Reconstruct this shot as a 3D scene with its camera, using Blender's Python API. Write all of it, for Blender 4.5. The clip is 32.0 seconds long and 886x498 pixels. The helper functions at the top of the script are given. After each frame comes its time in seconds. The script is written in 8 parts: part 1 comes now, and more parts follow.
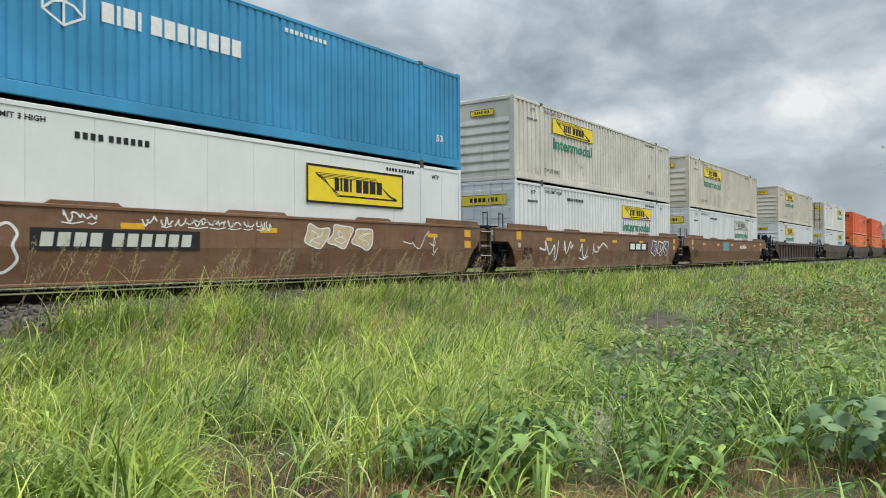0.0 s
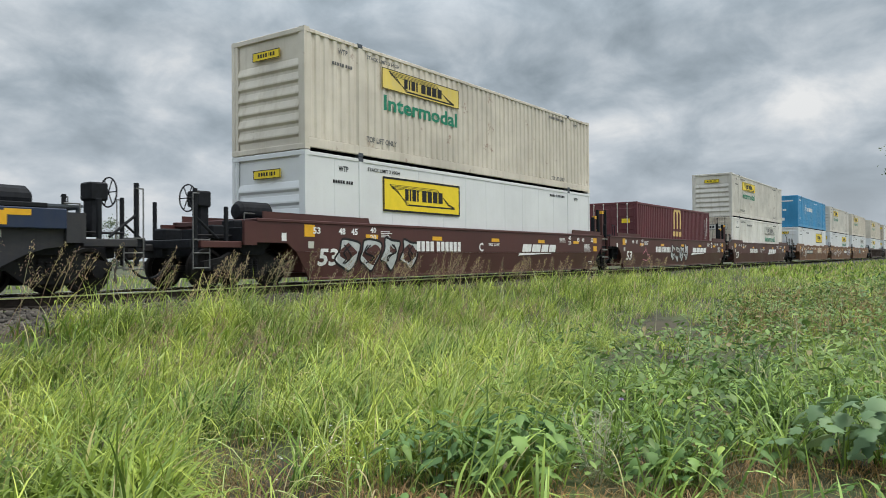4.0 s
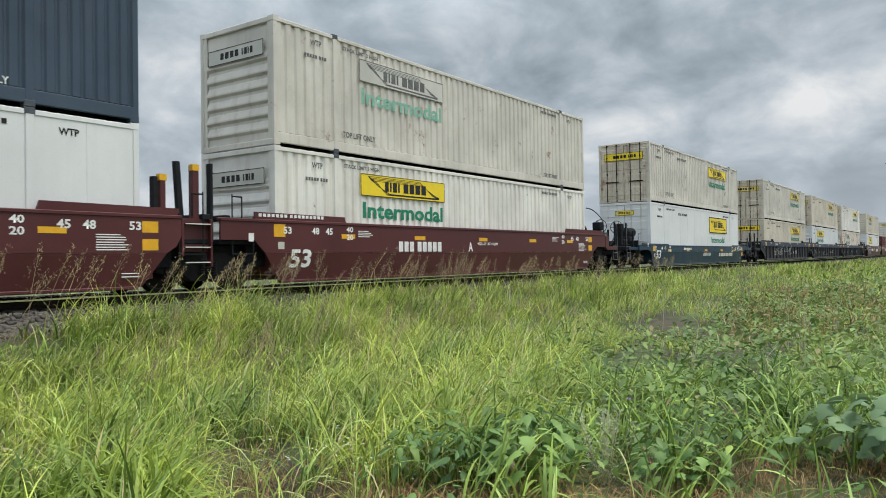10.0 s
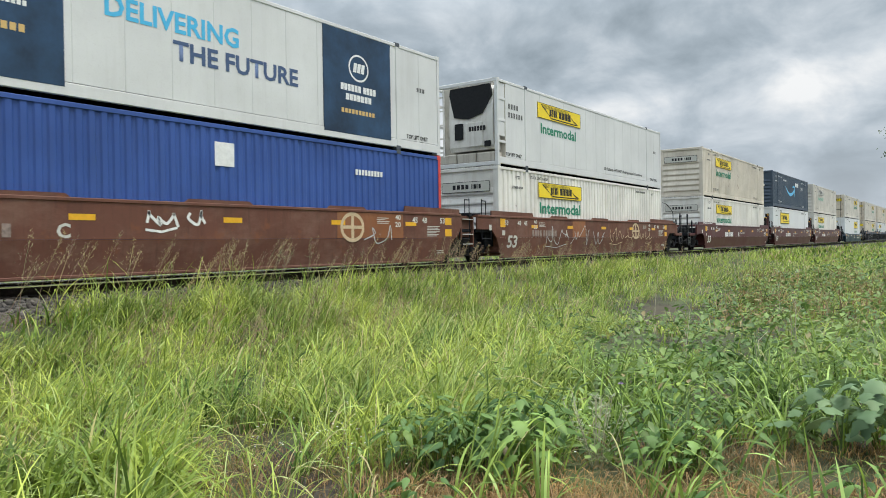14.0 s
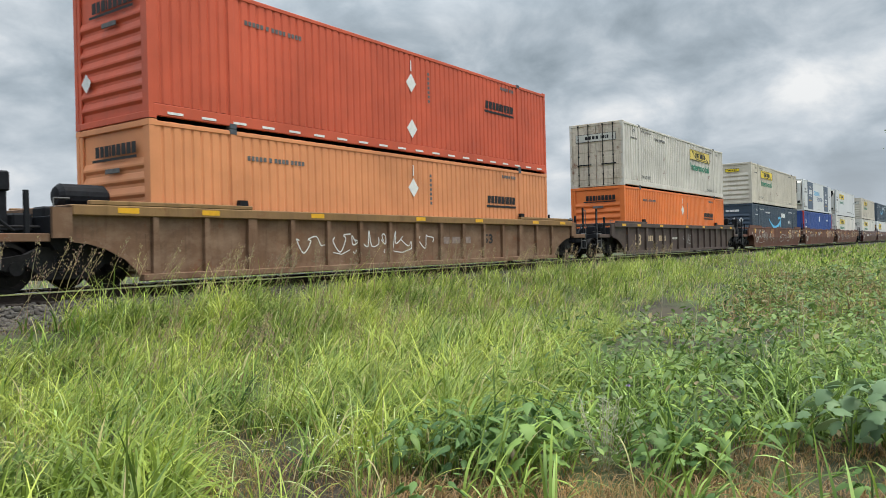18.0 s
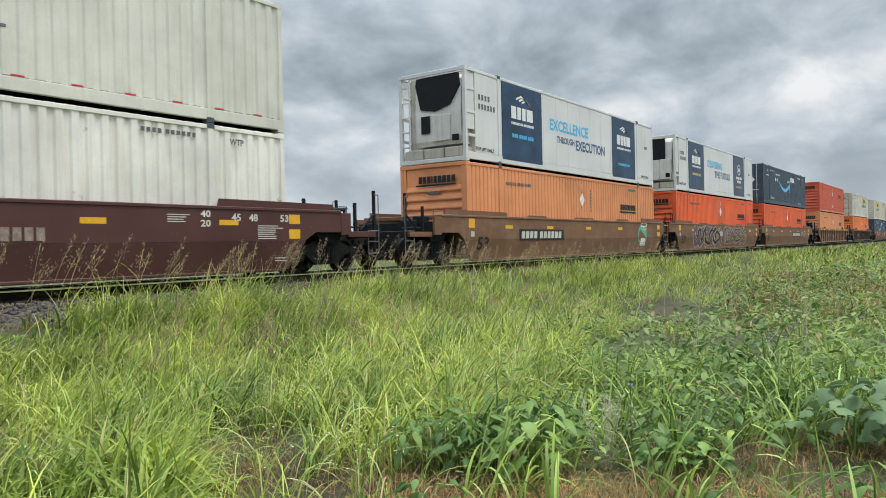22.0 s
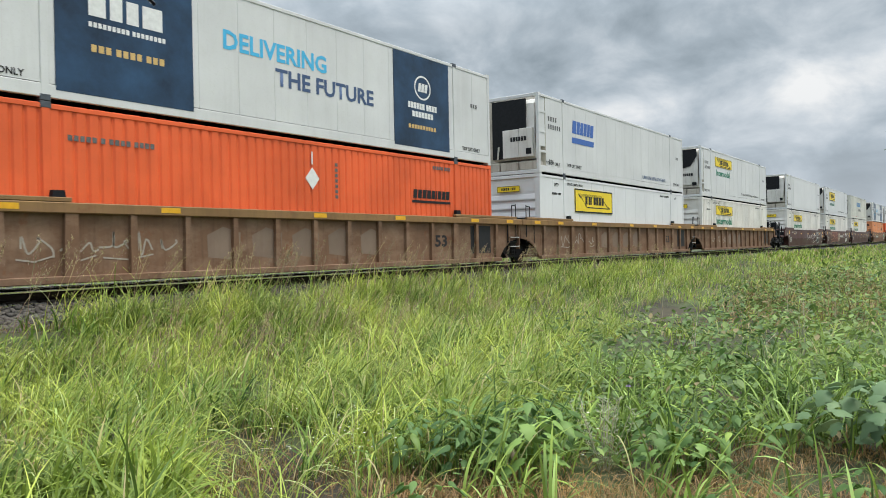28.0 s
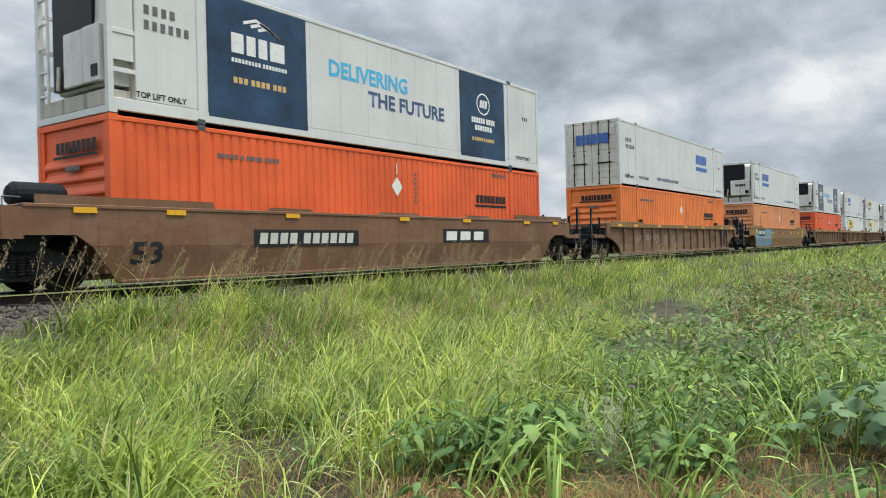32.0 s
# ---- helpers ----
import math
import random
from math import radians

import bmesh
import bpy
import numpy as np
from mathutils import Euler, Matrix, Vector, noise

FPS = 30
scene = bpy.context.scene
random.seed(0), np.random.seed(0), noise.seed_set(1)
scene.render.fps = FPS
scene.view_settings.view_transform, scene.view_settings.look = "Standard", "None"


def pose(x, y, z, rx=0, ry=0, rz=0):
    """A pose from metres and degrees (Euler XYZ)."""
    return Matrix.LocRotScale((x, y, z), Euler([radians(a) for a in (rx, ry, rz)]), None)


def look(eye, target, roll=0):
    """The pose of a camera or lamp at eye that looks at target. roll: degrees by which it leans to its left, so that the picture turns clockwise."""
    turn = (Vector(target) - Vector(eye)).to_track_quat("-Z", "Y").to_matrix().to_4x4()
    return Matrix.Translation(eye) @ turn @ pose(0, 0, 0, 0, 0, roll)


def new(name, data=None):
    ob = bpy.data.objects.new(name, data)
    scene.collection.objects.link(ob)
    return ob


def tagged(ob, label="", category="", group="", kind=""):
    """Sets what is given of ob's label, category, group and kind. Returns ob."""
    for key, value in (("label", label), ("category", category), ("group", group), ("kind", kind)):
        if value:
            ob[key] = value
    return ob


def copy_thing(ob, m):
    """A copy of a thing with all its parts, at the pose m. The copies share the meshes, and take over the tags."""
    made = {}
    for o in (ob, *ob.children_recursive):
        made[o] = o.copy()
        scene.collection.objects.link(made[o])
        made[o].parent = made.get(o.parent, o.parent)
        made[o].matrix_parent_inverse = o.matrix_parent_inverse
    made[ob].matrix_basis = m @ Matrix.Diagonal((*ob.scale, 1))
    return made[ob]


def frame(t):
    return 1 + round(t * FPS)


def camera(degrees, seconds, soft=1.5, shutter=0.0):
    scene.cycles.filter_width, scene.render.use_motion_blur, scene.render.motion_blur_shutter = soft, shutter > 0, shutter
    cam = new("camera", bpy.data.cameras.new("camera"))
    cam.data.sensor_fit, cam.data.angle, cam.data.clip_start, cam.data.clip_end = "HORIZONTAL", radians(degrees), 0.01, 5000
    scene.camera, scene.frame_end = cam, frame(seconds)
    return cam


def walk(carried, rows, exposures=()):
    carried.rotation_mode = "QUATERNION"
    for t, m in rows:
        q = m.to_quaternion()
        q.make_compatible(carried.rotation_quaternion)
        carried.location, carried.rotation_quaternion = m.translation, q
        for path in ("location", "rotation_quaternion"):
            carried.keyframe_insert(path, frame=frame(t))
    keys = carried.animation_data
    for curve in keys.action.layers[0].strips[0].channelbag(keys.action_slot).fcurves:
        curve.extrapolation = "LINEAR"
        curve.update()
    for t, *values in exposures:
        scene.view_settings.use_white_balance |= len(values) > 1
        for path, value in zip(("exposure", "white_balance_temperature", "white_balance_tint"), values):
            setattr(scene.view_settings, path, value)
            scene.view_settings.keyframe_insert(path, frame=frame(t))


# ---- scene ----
# Camera: held by hand on one spot, level with the wheels of a passing container train.
EYE = Vector((0.0, 0.0, 0.60))
cam = camera(61.11, 32.0, soft=0.9, shutter=0.04)


def aim(yaw, pitch, roll):
    y, p = radians(yaw), radians(pitch)
    way = Vector((math.cos(y) * math.cos(p), math.sin(y) * math.cos(p), math.sin(p)))
    return look(EYE, EYE + way, roll)


HELD = [
    (0.0, 35.099, 0.494, -0.31), (0.5, 34.899, 0.457, -0.357), (1.0, 34.889, 0.432, -0.372), (1.5, 35.035, 0.404, -0.378),
    (2.0, 35.228, 0.431, -0.443), (2.5, 35.3, 0.491, -0.48), (3.0, 35.184, 0.58, -0.533), (3.5, 34.975, 0.645, -0.47),
    (5.5, 35.098, 0.908, -0.701), (6.0, 35.189, 0.931, -0.699), (6.5, 35.202, 0.915, -0.666), (7.0, 35.113, 0.892, -0.705),
    (7.5, 35.022, 0.852, -0.773), (8.0, 34.99, 0.794, -0.857), (8.5, 34.993, 0.751, -0.845), (9.0, 35.107, 0.735, -0.875),
    (9.5, 35.319, 0.716, -0.833), (10.0, 35.451, 0.724, -0.831), (10.5, 35.493, 0.76, -0.897), (11.0, 35.455, 0.803, -0.841),
    (11.5, 35.312, 0.707, -0.625), (12.0, 35.021, 0.488, -0.42), (12.5, 34.731, 0.21, -0.441), (13.0, 34.624, -0.047, -0.547),
    (13.5, 34.689, -0.258, -0.744), (14.0, 34.923, -0.368, -0.916), (14.5, 35.128, -0.281, -1.151), (16.5, 35.353, -0.037, -1.407),
    (17.0, 35.362, -0.071, -1.399), (17.5, 35.357, -0.093, -1.392), (18.0, 35.35, -0.094, -1.39), (18.5, 35.324, 0.008, -1.366),
    (19.0, 35.274, 0.148, -1.315), (19.5, 35.285, 0.262, -1.319), (20.0, 35.408, 0.26, -1.291), (20.5, 35.506, 0.157, -1.286),
    (21.0, 35.554, -0.008, -1.263), (21.5, 35.618, -0.136, -1.215), (22.0, 35.554, -0.249, -1.222), (22.5, 35.449, -0.357, -1.2),
    (23.0, 35.434, -0.446, -1.225), (23.5, 35.528, -0.449, -1.259), (24.0, 35.577, -0.397, -1.372), (24.5, 35.58, -0.231, -1.514),
    (25.0, 35.635, -0.161, -1.451), (25.5, 35.709, -0.054, -1.44), (27.5, 35.484, -0.11, -1.16), (28.0, 35.408, -0.115, -1.187),
    (28.5, 35.416, -0.072, -1.21), (29.0, 35.483, -0.012, -1.249), (29.5, 35.491, 0.02, -1.246), (30.0, 35.489, 0.044, -1.25),
    (30.5, 35.457, 0.021, -1.317), (31.0, 35.463, -0.003, -1.375), (31.5, 35.542, -0.036, -1.361), (32.0, 35.64, -0.045, -1.39),
]
# the camera's own exposure drifts as bright and dark cars go by
SEEN = [(0.0, -0.08), (1.0, -0.10), (2.0, -0.08), (3.0, -0.18), (5.5, -0.14), (7.0, -0.07), (8.0, -0.19), (9.0, -0.21), (10.0, -0.16), (11.0, -0.06),
        (12.0, -0.07), (13.0, -0.07), (14.0, 0.02), (17.0, -0.06), (19.0, -0.02), (21.0, -0.04), (23.0, -0.05), (25.0, -0.03), (28.0, -0.02), (30.0, -0.11), (32.0, -0.04)]
walk(cam, [(t, aim(a, b, c)) for t, a, b, c in HELD], SEEN)

# The train runs along +x; its near container wall is the plane y = NEAR, rail heads are z = 0.
NEAR = 12.707
LONG, WIDE, HIGH = 16.154, 2.591, 2.896
MID = NEAR + WIDE / 2
FLOOR_Z = 0.30
UPPER_Z = 3.215
TRAVEL = [
    (0.0, 2.88), (1.0, 20.9), (2.0, 38.87), (3.0, 56.92), (3.5, 66.0), (5.5, 102.0), (6.0, 110.95), (7.0, 129.35), (8.0, 147.5),
    (8.5, 156.35), (9.0, 165.39), (10.0, 183.55), (11.0, 201.7), (12.0, 219.79), (13.0, 237.84), (14.0, 256.08), (14.5, 265.25),
    (16.5, 301.6), (17.0, 310.83), (18.0, 329.08), (19.0, 347.47), (20.0, 365.71), (21.0, 384.04), (22.0, 402.29), (23.0, 420.79),
    (24.0, 439.12), (25.0, 457.34), (25.5, 466.65), (27.5, 503.42), (28.0, 512.65), (29.0, 531.1), (30.0, 549.65), (31.0, 568.05), (32.0, 586.36),
]

# ---- light: a bright overcast sky and a weak, veiled sun ----
SUN_UP, SUN_AZ = 70.0, 292.0
world = bpy.data.worlds.new("world")
scene.world = world
world.use_nodes = True
wt = world.node_tree
wt.nodes.clear()


def wn(kind, **inputs):
    n = wt.nodes.new(kind)
    for k, v in inputs.items():
        n.inputs[k.replace("_", " ")].default_value = v
    return n


def wm(op, a, b=None):
    n = wt.nodes.new("ShaderNodeMath")
    n.operation = op
    for i, v in enumerate((a, b)):
        if v is None:
            continue
        if isinstance(v, (int, float)):
            n.inputs[i].default_value = v
        else:
            wt.links.new(v, n.inputs[i])
    return n.outputs[0]


sky = wn("ShaderNodeTexSky")
sky.sky_type = "NISHITA"
sky.sun_disc = False
sky.sun_elevation, sky.sun_rotation = radians(SUN_UP), radians(90.0 - SUN_AZ)
co = wn("ShaderNodeTexCoord")
sep = wn("ShaderNodeSeparateXYZ")
wt.links.new(co.outputs["Generated"], sep.inputs[0])
up = wm("MAXIMUM", sep.outputs[2], 0.0)
deep = wm("ADD", up, 0.42)
flat = wn("ShaderNodeCombineXYZ")
wt.links.new(wm("DIVIDE", sep.outputs[0], deep), flat.inputs[0])
wt.links.new(wm("DIVIDE", sep.outputs[1], deep), flat.inputs[1])
flat.inputs[2].default_value = 3.7


def cloud_noise(scale, detail, rough, dist, shift):
    mp = wn("ShaderNodeMapping")
    mp.inputs["Location"].default_value = shift
    wt.links.new(flat.outputs[0], mp.inputs[0])
    n = wn("ShaderNodeTexNoise", Scale=scale, Detail=detail, Roughness=rough, Distortion=dist)
    wt.links.new(mp.outputs[0], n.inputs["Vector"])
    return n.outputs["Fac"]


big = cloud_noise(1.5, 3.0, 0.5, 0.2, (2.6, 1.2, 0.0))
small = cloud_noise(4.6, 8.0, 0.55, 0.25, (4.0, 7.0, 0.0))
mass = wm("ADD", wm("MULTIPLY", big, 0.62), wm("MULTIPLY", small, 0.38))
ramp = wn("ShaderNodeValToRGB")
wt.links.new(mass, ramp.inputs[0])
els = ramp.color_ramp.elements
els[0].position, els[0].color = 0.375, (0.212, 0.262, 0.300, 1)
els[1].position, els[1].color = 0.62, (0.97, 0.98, 0.98, 1)
for p, c in ((0.44, (0.300, 0.362, 0.412, 1)), (0.50, (0.440, 0.512, 0.574, 1)), (0.56, (0.655, 0.715, 0.768, 1))):
    e = els.new(p)
    e.color = c
# towards the horizon the cloud deck closes to an even pale grey
haze = wm("POWER", wm("SUBTRACT", 1.0, wm("MINIMUM", wm("MULTIPLY", up, 4.2), 1.0)), 1.6)
near_h = wn("ShaderNodeMix")
near_h.data_type = "RGBA"
wt.links.new(wm("MULTIPLY", haze, 0.8), near_h.inputs[0])
wt.links.new(ramp.outputs[0], near_h.inputs[6])
near_h.inputs[7].default_value = (0.595, 0.655, 0.722, 1)
# an overcast sky is brighter overhead
high = wm("MAXIMUM", wm("SUBTRACT", up, 0.28), 0.0)
lift = wm("ADD", 0.98, wm("MULTIPLY", high, 4.4))
cloud = wn("ShaderNodeBackground")
wt.links.new(near_h.outputs[2], cloud.inputs[0])
wt.links.new(lift, cloud.inputs[1])
clear = wn("ShaderNodeBackground", Strength=0.06)
wt.links.new(sky.outputs[0], clear.inputs[0])
both = wn("ShaderNodeMixShader", Fac=0.96)
wt.links.new(clear.outputs[0], both.inputs[1])
wt.links.new(cloud.outputs[0], both.inputs[2])
out = wn("ShaderNodeOutputWorld")
wt.links.new(both.outputs[0], out.inputs[0])

lamp = bpy.data.lights.new("sun", "SUN")
lamp.energy, lamp.angle, lamp.color = 3.4, radians(24), (1.0, 0.96, 0.87)
sun = new("sun", lamp)
a, e = radians(SUN_AZ), radians(SUN_UP)
sun.matrix_world = look((math.cos(a) * math.cos(e) * 60, math.sin(a) * math.cos(e) * 60, math.sin(e) * 60), (0, 0, 0))


# ---- materials ----
MATS = {}


def link(t, a, b):
    t.links.new(a, b)


def noise_node(t, vec, scale, detail=4.0, rough=0.6, stretch=None):
    n = t.nodes.new("ShaderNodeTexNoise")
    n.inputs["Scale"].default_value, n.inputs["Detail"].default_value, n.inputs["Roughness"].default_value = scale, detail, rough
    if stretch:
        mp = t.nodes.new("ShaderNodeMapping")
        mp.inputs["Scale"].default_value = stretch
        link(t, vec, mp.inputs[0])
        vec = mp.outputs[0]
    link(t, vec, n.inputs["Vector"])
    return n.outputs["Fac"]


def ramp_node(t, fac, lo, hi):
    n = t.nodes.new("ShaderNodeMapRange")
    n.inputs["From Min"].default_value, n.inputs["From Max"].default_value = lo, hi
    link(t, fac, n.inputs["Value"])
    return n.outputs["Result"]


def blend(t, fac, a, b, mode="MIX"):
    n = t.nodes.new("ShaderNodeMix")
    n.data_type, n.blend_type = "RGBA", mode
    for i, v in ((0, fac), (6, a), (7, b)):
        if isinstance(v, (int, float)):
            n.inputs[i].default_value = v
        elif isinstance(v, tuple):
            n.inputs[i].default_value = (*v[:3], 1)
        else:
            link(t, v, n.inputs[i])
    return n.outputs[2]


def times(t, a, k):
    n = t.nodes.new("ShaderNodeMath")
    n.operation = "MULTIPLY"
    link(t, a, n.inputs[0])
    if isinstance(k, (int, float)):
        n.inputs[1].default_value = k
    else:
        link(t, k, n.inputs[1])
    return n.outputs[0]


def painted(name, base, dirt=(0.16, 0.12, 0.08), grime=0.3, streak=0.3, rough=0.5, metal=0.0, rust=0.0, bump=0.15, fade=0.12, shift=0.0, dust=None):
    """Weathered paint on steel: large fading, vertical run-off streaks, fine speckle, patches of rust."""
    if name in MATS:
        return MATS[name]
    m = bpy.data.materials.new(name)
    m.use_nodes = True
    t = m.node_tree
    p = t.nodes["Principled BSDF"]
    tc = t.nodes.new("ShaderNodeTexCoord")
    mp = t.nodes.new("ShaderNodeMapping")
    mp.inputs["Location"].default_value = (shift, shift * 0.7, shift * 1.3)
    link(t, tc.outputs["Object"], mp.inputs[0])
    v = mp.outputs[0]
    big_n = noise_node(t, v, 0.55, 3)
    run = noise_node(t, v, 1.0, 5, 0.65, (5.0, 5.0, 0.35))
    fine = noise_node(t, v, 28.0, 4)
    pale = tuple(min(1, c * (1 + fade) + 0.03 * fade) for c in base)
    dark = tuple(c * (1 - fade * 1.6) for c in base)
    col = blend(t, ramp_node(t, big_n, 0.3, 0.7), dark, pale)
    col = blend(t, times(t, ramp_node(t, run, 0.50, 0.80), streak), col, dirt)
    col = blend(t, times(t, ramp_node(t, noise_node(t, v, 2.3, 6, 0.7), 0.52, 0.82), grime), col, dirt)
    col = blend(t, times(t, ramp_node(t, fine, 0.55, 0.8), 0.22), col, dirt)
    if dust:
        col = blend(t, times(t, ramp_node(t, noise_node(t, v, 0.9, 7, 0.7, (1.0, 1.0, 1.8)), 0.46, 0.72), 0.75), col, dust)
        col = blend(t, times(t, ramp_node(t, noise_node(t, v, 1.0, 6, 0.7, (7.0, 7.0, 0.6)), 0.55, 0.75), 0.5), col, tuple(c * 0.35 for c in base))
    if rust > 0:
        patch = noise_node(t, v, 1.7, 8, 0.72)
        col = blend(t, times(t, ramp_node(t, patch, 0.66 - 0.16 * rust, 0.74 - 0.1 * rust), 0.85), col, (0.19, 0.07, 0.03))
    link(t, col, p.inputs["Base Color"])
    p.inputs["Metallic"].default_value = metal
    link(t, blend(t, ramp_node(t, big_n, 0.3, 0.7), (rough * 0.85,) * 3, (min(1, rough * 1.2),) * 3), p.inputs["Roughness"])
    p.inputs["Specular IOR Level"].default_value = 0.35
    b = t.nodes.new("ShaderNodeBump")
    b.inputs["Strength"].default_value, b.inputs["Distance"].default_value = bump, 0.02
    link(t, noise_node(t, v, 3.2, 3), b.inputs["Height"])
    link(t, b.outputs[0], p.inputs["Normal"])
    MATS[name] = m
    return m


def plain(name, base, rough=0.6, metal=0.0, vary=0.15, scale=9.0):
    if name in MATS:
        return MATS[name]
    m = bpy.data.materials.new(name)
    m.use_nodes = True
    t = m.node_tree
    p = t.nodes["Principled BSDF"]
    tc = t.nodes.new("ShaderNodeTexCoord")
    n = noise_node(t, tc.outputs["Object"], scale, 5, 0.65)
    col = blend(t, ramp_node(t, n, 0.3, 0.7), tuple(c * (1 - vary) for c in base), tuple(min(1, c * (1 + vary)) for c in base))
    link(t, col, p.inputs["Base Color"])
    p.inputs["Roughness"].default_value, p.inputs["Metallic"].default_value = rough, metal
    p.inputs["Specular IOR Level"].default_value = 0.2 if max(base) < 0.05 else 0.4
    MATS[name] = m
    return m


def foliage(name, dark, light, dry, dry_amount=0.12, see_through=0.35, rough=0.55, pale=None, pale_amount=0.0):
    """Leaf or blade: each piece has its own tint, some are pale or dried, and patches of ground differ."""
    m = bpy.data.materials.new(name)
    m.use_nodes = True
    t = m.node_tree
    p = t.nodes["Principled BSDF"]
    geo = t.nodes.new("ShaderNodeNewGeometry")
    patch = noise_node(t, geo.outputs["Position"], 0.55, 3)
    own = geo.outputs["Random Per Island"]
    col = blend(t, ramp_node(t, own, 0.12, 1.0), dark, light)
    col = blend(t, times(t, ramp_node(t, patch, 0.42, 0.68), 0.4), col, tuple(0.7 * a + 0.3 * b for a, b in zip(light, dry)))
    kind = ramp_node(t, noise_node(t, geo.outputs["Position"], 1.15, 2, 0.5), 0.34, 0.64)
    col = blend(t, 1.0, col, blend(t, kind, (0.52, 0.60, 0.55), (1.32, 1.24, 0.98)), "MULTIPLY")

    def share(k, amount):
        isl = t.nodes.new("ShaderNodeMath")
        isl.operation = "FRACT"
        link(t, times(t, own, k), isl.inputs[0])
        return ramp_node(t, isl.outputs[0], 1 - amount, 1 - amount + 0.02)
    if pale:
        col = blend(t, share(53.3, pale_amount), col, pale)
    col = blend(t, share(37.7, dry_amount), col, dry)
    link(t, col, p.inputs["Base Color"])
    p.inputs["Roughness"].default_value = rough
    p.inputs["Specular IOR Level"].default_value = 0.3
    tr = t.nodes.new("ShaderNodeBsdfTranslucent")
    link(t, col, tr.inputs[0])
    mx = t.nodes.new("ShaderNodeMixShader")
    mx.inputs[0].default_value = see_through
    link(t, p.outputs[0], mx.inputs[1])
    link(t, tr.outputs[0], mx.inputs[2])
    link(t, mx.outputs[0], t.nodes["Material Output"].inputs[0])
    MATS[name] = m
    return m


WHITE = painted("white_paint", (0.78, 0.755, 0.705), (0.42, 0.33, 0.24), 0.22, 0.42, 0.42, rust=0.12)
CLEAN = painted("fresh_white_paint", (0.71, 0.718, 0.722), (0.46, 0.44, 0.40), 0.08, 0.1, 0.38, fade=0.05)
CREAM = painted("cream_paint", (0.655, 0.595, 0.505), (0.36, 0.28, 0.19), 0.24, 0.45, 0.5, rust=0.25, shift=3.1)
GREYW = painted("greyed_white_paint", (0.64, 0.605, 0.545), (0.34, 0.28, 0.21), 0.28, 0.48, 0.5, rust=0.32, shift=7.7)
RUSTW = painted("rust_stained_white_paint", (0.74, 0.69, 0.61), (0.42, 0.19, 0.08), 0.3, 0.75, 0.55, rust=0.9, shift=11.0)
DOORW = painted("grimy_door_paint", (0.64, 0.56, 0.45), (0.15, 0.085, 0.05), 0.6, 0.7, 0.6, rust=0.6, shift=2.0)
REEF = painted("reefer_white_panel", (0.65, 0.655, 0.65), (0.36, 0.34, 0.31), 0.12, 0.2, 0.34, fade=0.06, shift=5.0)
REEFE = painted("reefer_end_white", (0.74, 0.72, 0.68), (0.24, 0.19, 0.14), 0.35, 0.4, 0.4, shift=6.0)
TRAYM = painted("sooty_grey_tank", (0.50, 0.465, 0.40), (0.12, 0.085, 0.06), 0.6, 0.6, 0.6, shift=6.6)
ORANGE = painted("orange_paint", (0.80, 0.20, 0.045), (0.42, 0.14, 0.05), 0.16, 0.2, 0.45, shift=1.0)
REDOR = painted("red_orange_paint", (0.78, 0.125, 0.035), (0.40, 0.09, 0.04), 0.14, 0.2, 0.45, shift=2.0)
TAN = painted("faded_orange_paint", (0.72, 0.285, 0.125), (0.46, 0.20, 0.08), 0.18, 0.25, 0.55, shift=3.0)
REDP = painted("brick_red_paint", (0.60, 0.105, 0.05), (0.30, 0.07, 0.04), 0.2, 0.22, 0.5, shift=4.0)
NAVY = painted("navy_paint", (0.045, 0.070, 0.105), (0.12, 0.12, 0.12), 0.12, 0.16, 0.45, shift=5.0)
BLUE = painted("bright_blue_paint", (0.045, 0.27, 0.50), (0.06, 0.16, 0.28), 0.12, 0.16, 0.42, shift=6.0)
ROYAL = painted("royal_blue_paint", (0.035, 0.085, 0.30), (0.05, 0.07, 0.14), 0.15, 0.2, 0.45, shift=7.0)
MAROON = painted("maroon_paint", (0.125, 0.034, 0.040), (0.12, 0.05, 0.04), 0.2, 0.25, 0.5, shift=8.0)
SWIFTW = painted("off_white_paint", (0.64, 0.635, 0.57), (0.34, 0.30, 0.22), 0.16, 0.25, 0.45, shift=9.0)
REDPOST = painted("red_post_paint", (0.62, 0.07, 0.06), grime=0.2)
C_TTX = painted("brown_car_paint", (0.185, 0.092, 0.050), (0.085, 0.050, 0.035), 0.45, 0.4, 0.6, rust=0.25, shift=1.5, dust=(0.245, 0.150, 0.098))
C_BNSF = painted("dark_maroon_car_paint", (0.082, 0.030, 0.027), (0.06, 0.035, 0.028), 0.3, 0.3, 0.5, rust=0.1, shift=2.5)
C_AOK = painted("oxblood_car_paint", (0.088, 0.021, 0.023), (0.07, 0.03, 0.025), 0.22, 0.25, 0.45, rust=0.05, shift=3.5)
C_OLD = painted("rusty_maroon_car_paint", (0.135, 0.052, 0.034), (0.07, 0.035, 0.022), 0.55, 0.5, 0.7, rust=0.6, shift=4.5, dust=(0.20, 0.115, 0.085))
C_NAVY = painted("dark_blue_car_paint", (0.014, 0.040, 0.070), (0.05, 0.045, 0.04), 0.2, 0.25, 0.45, shift=5.5)
C_SFLC = painted("black_grey_car_paint", (0.028, 0.029, 0.036), (0.05, 0.038, 0.03), 0.35, 0.4, 0.65, rust=0.12, shift=6.5, dust=(0.055, 0.050, 0.048))
C_SILL = painted("blue_sill_paint", (0.020, 0.033, 0.072), (0.06, 0.06, 0.06), 0.25, 0.25, 0.5, shift=7.5)
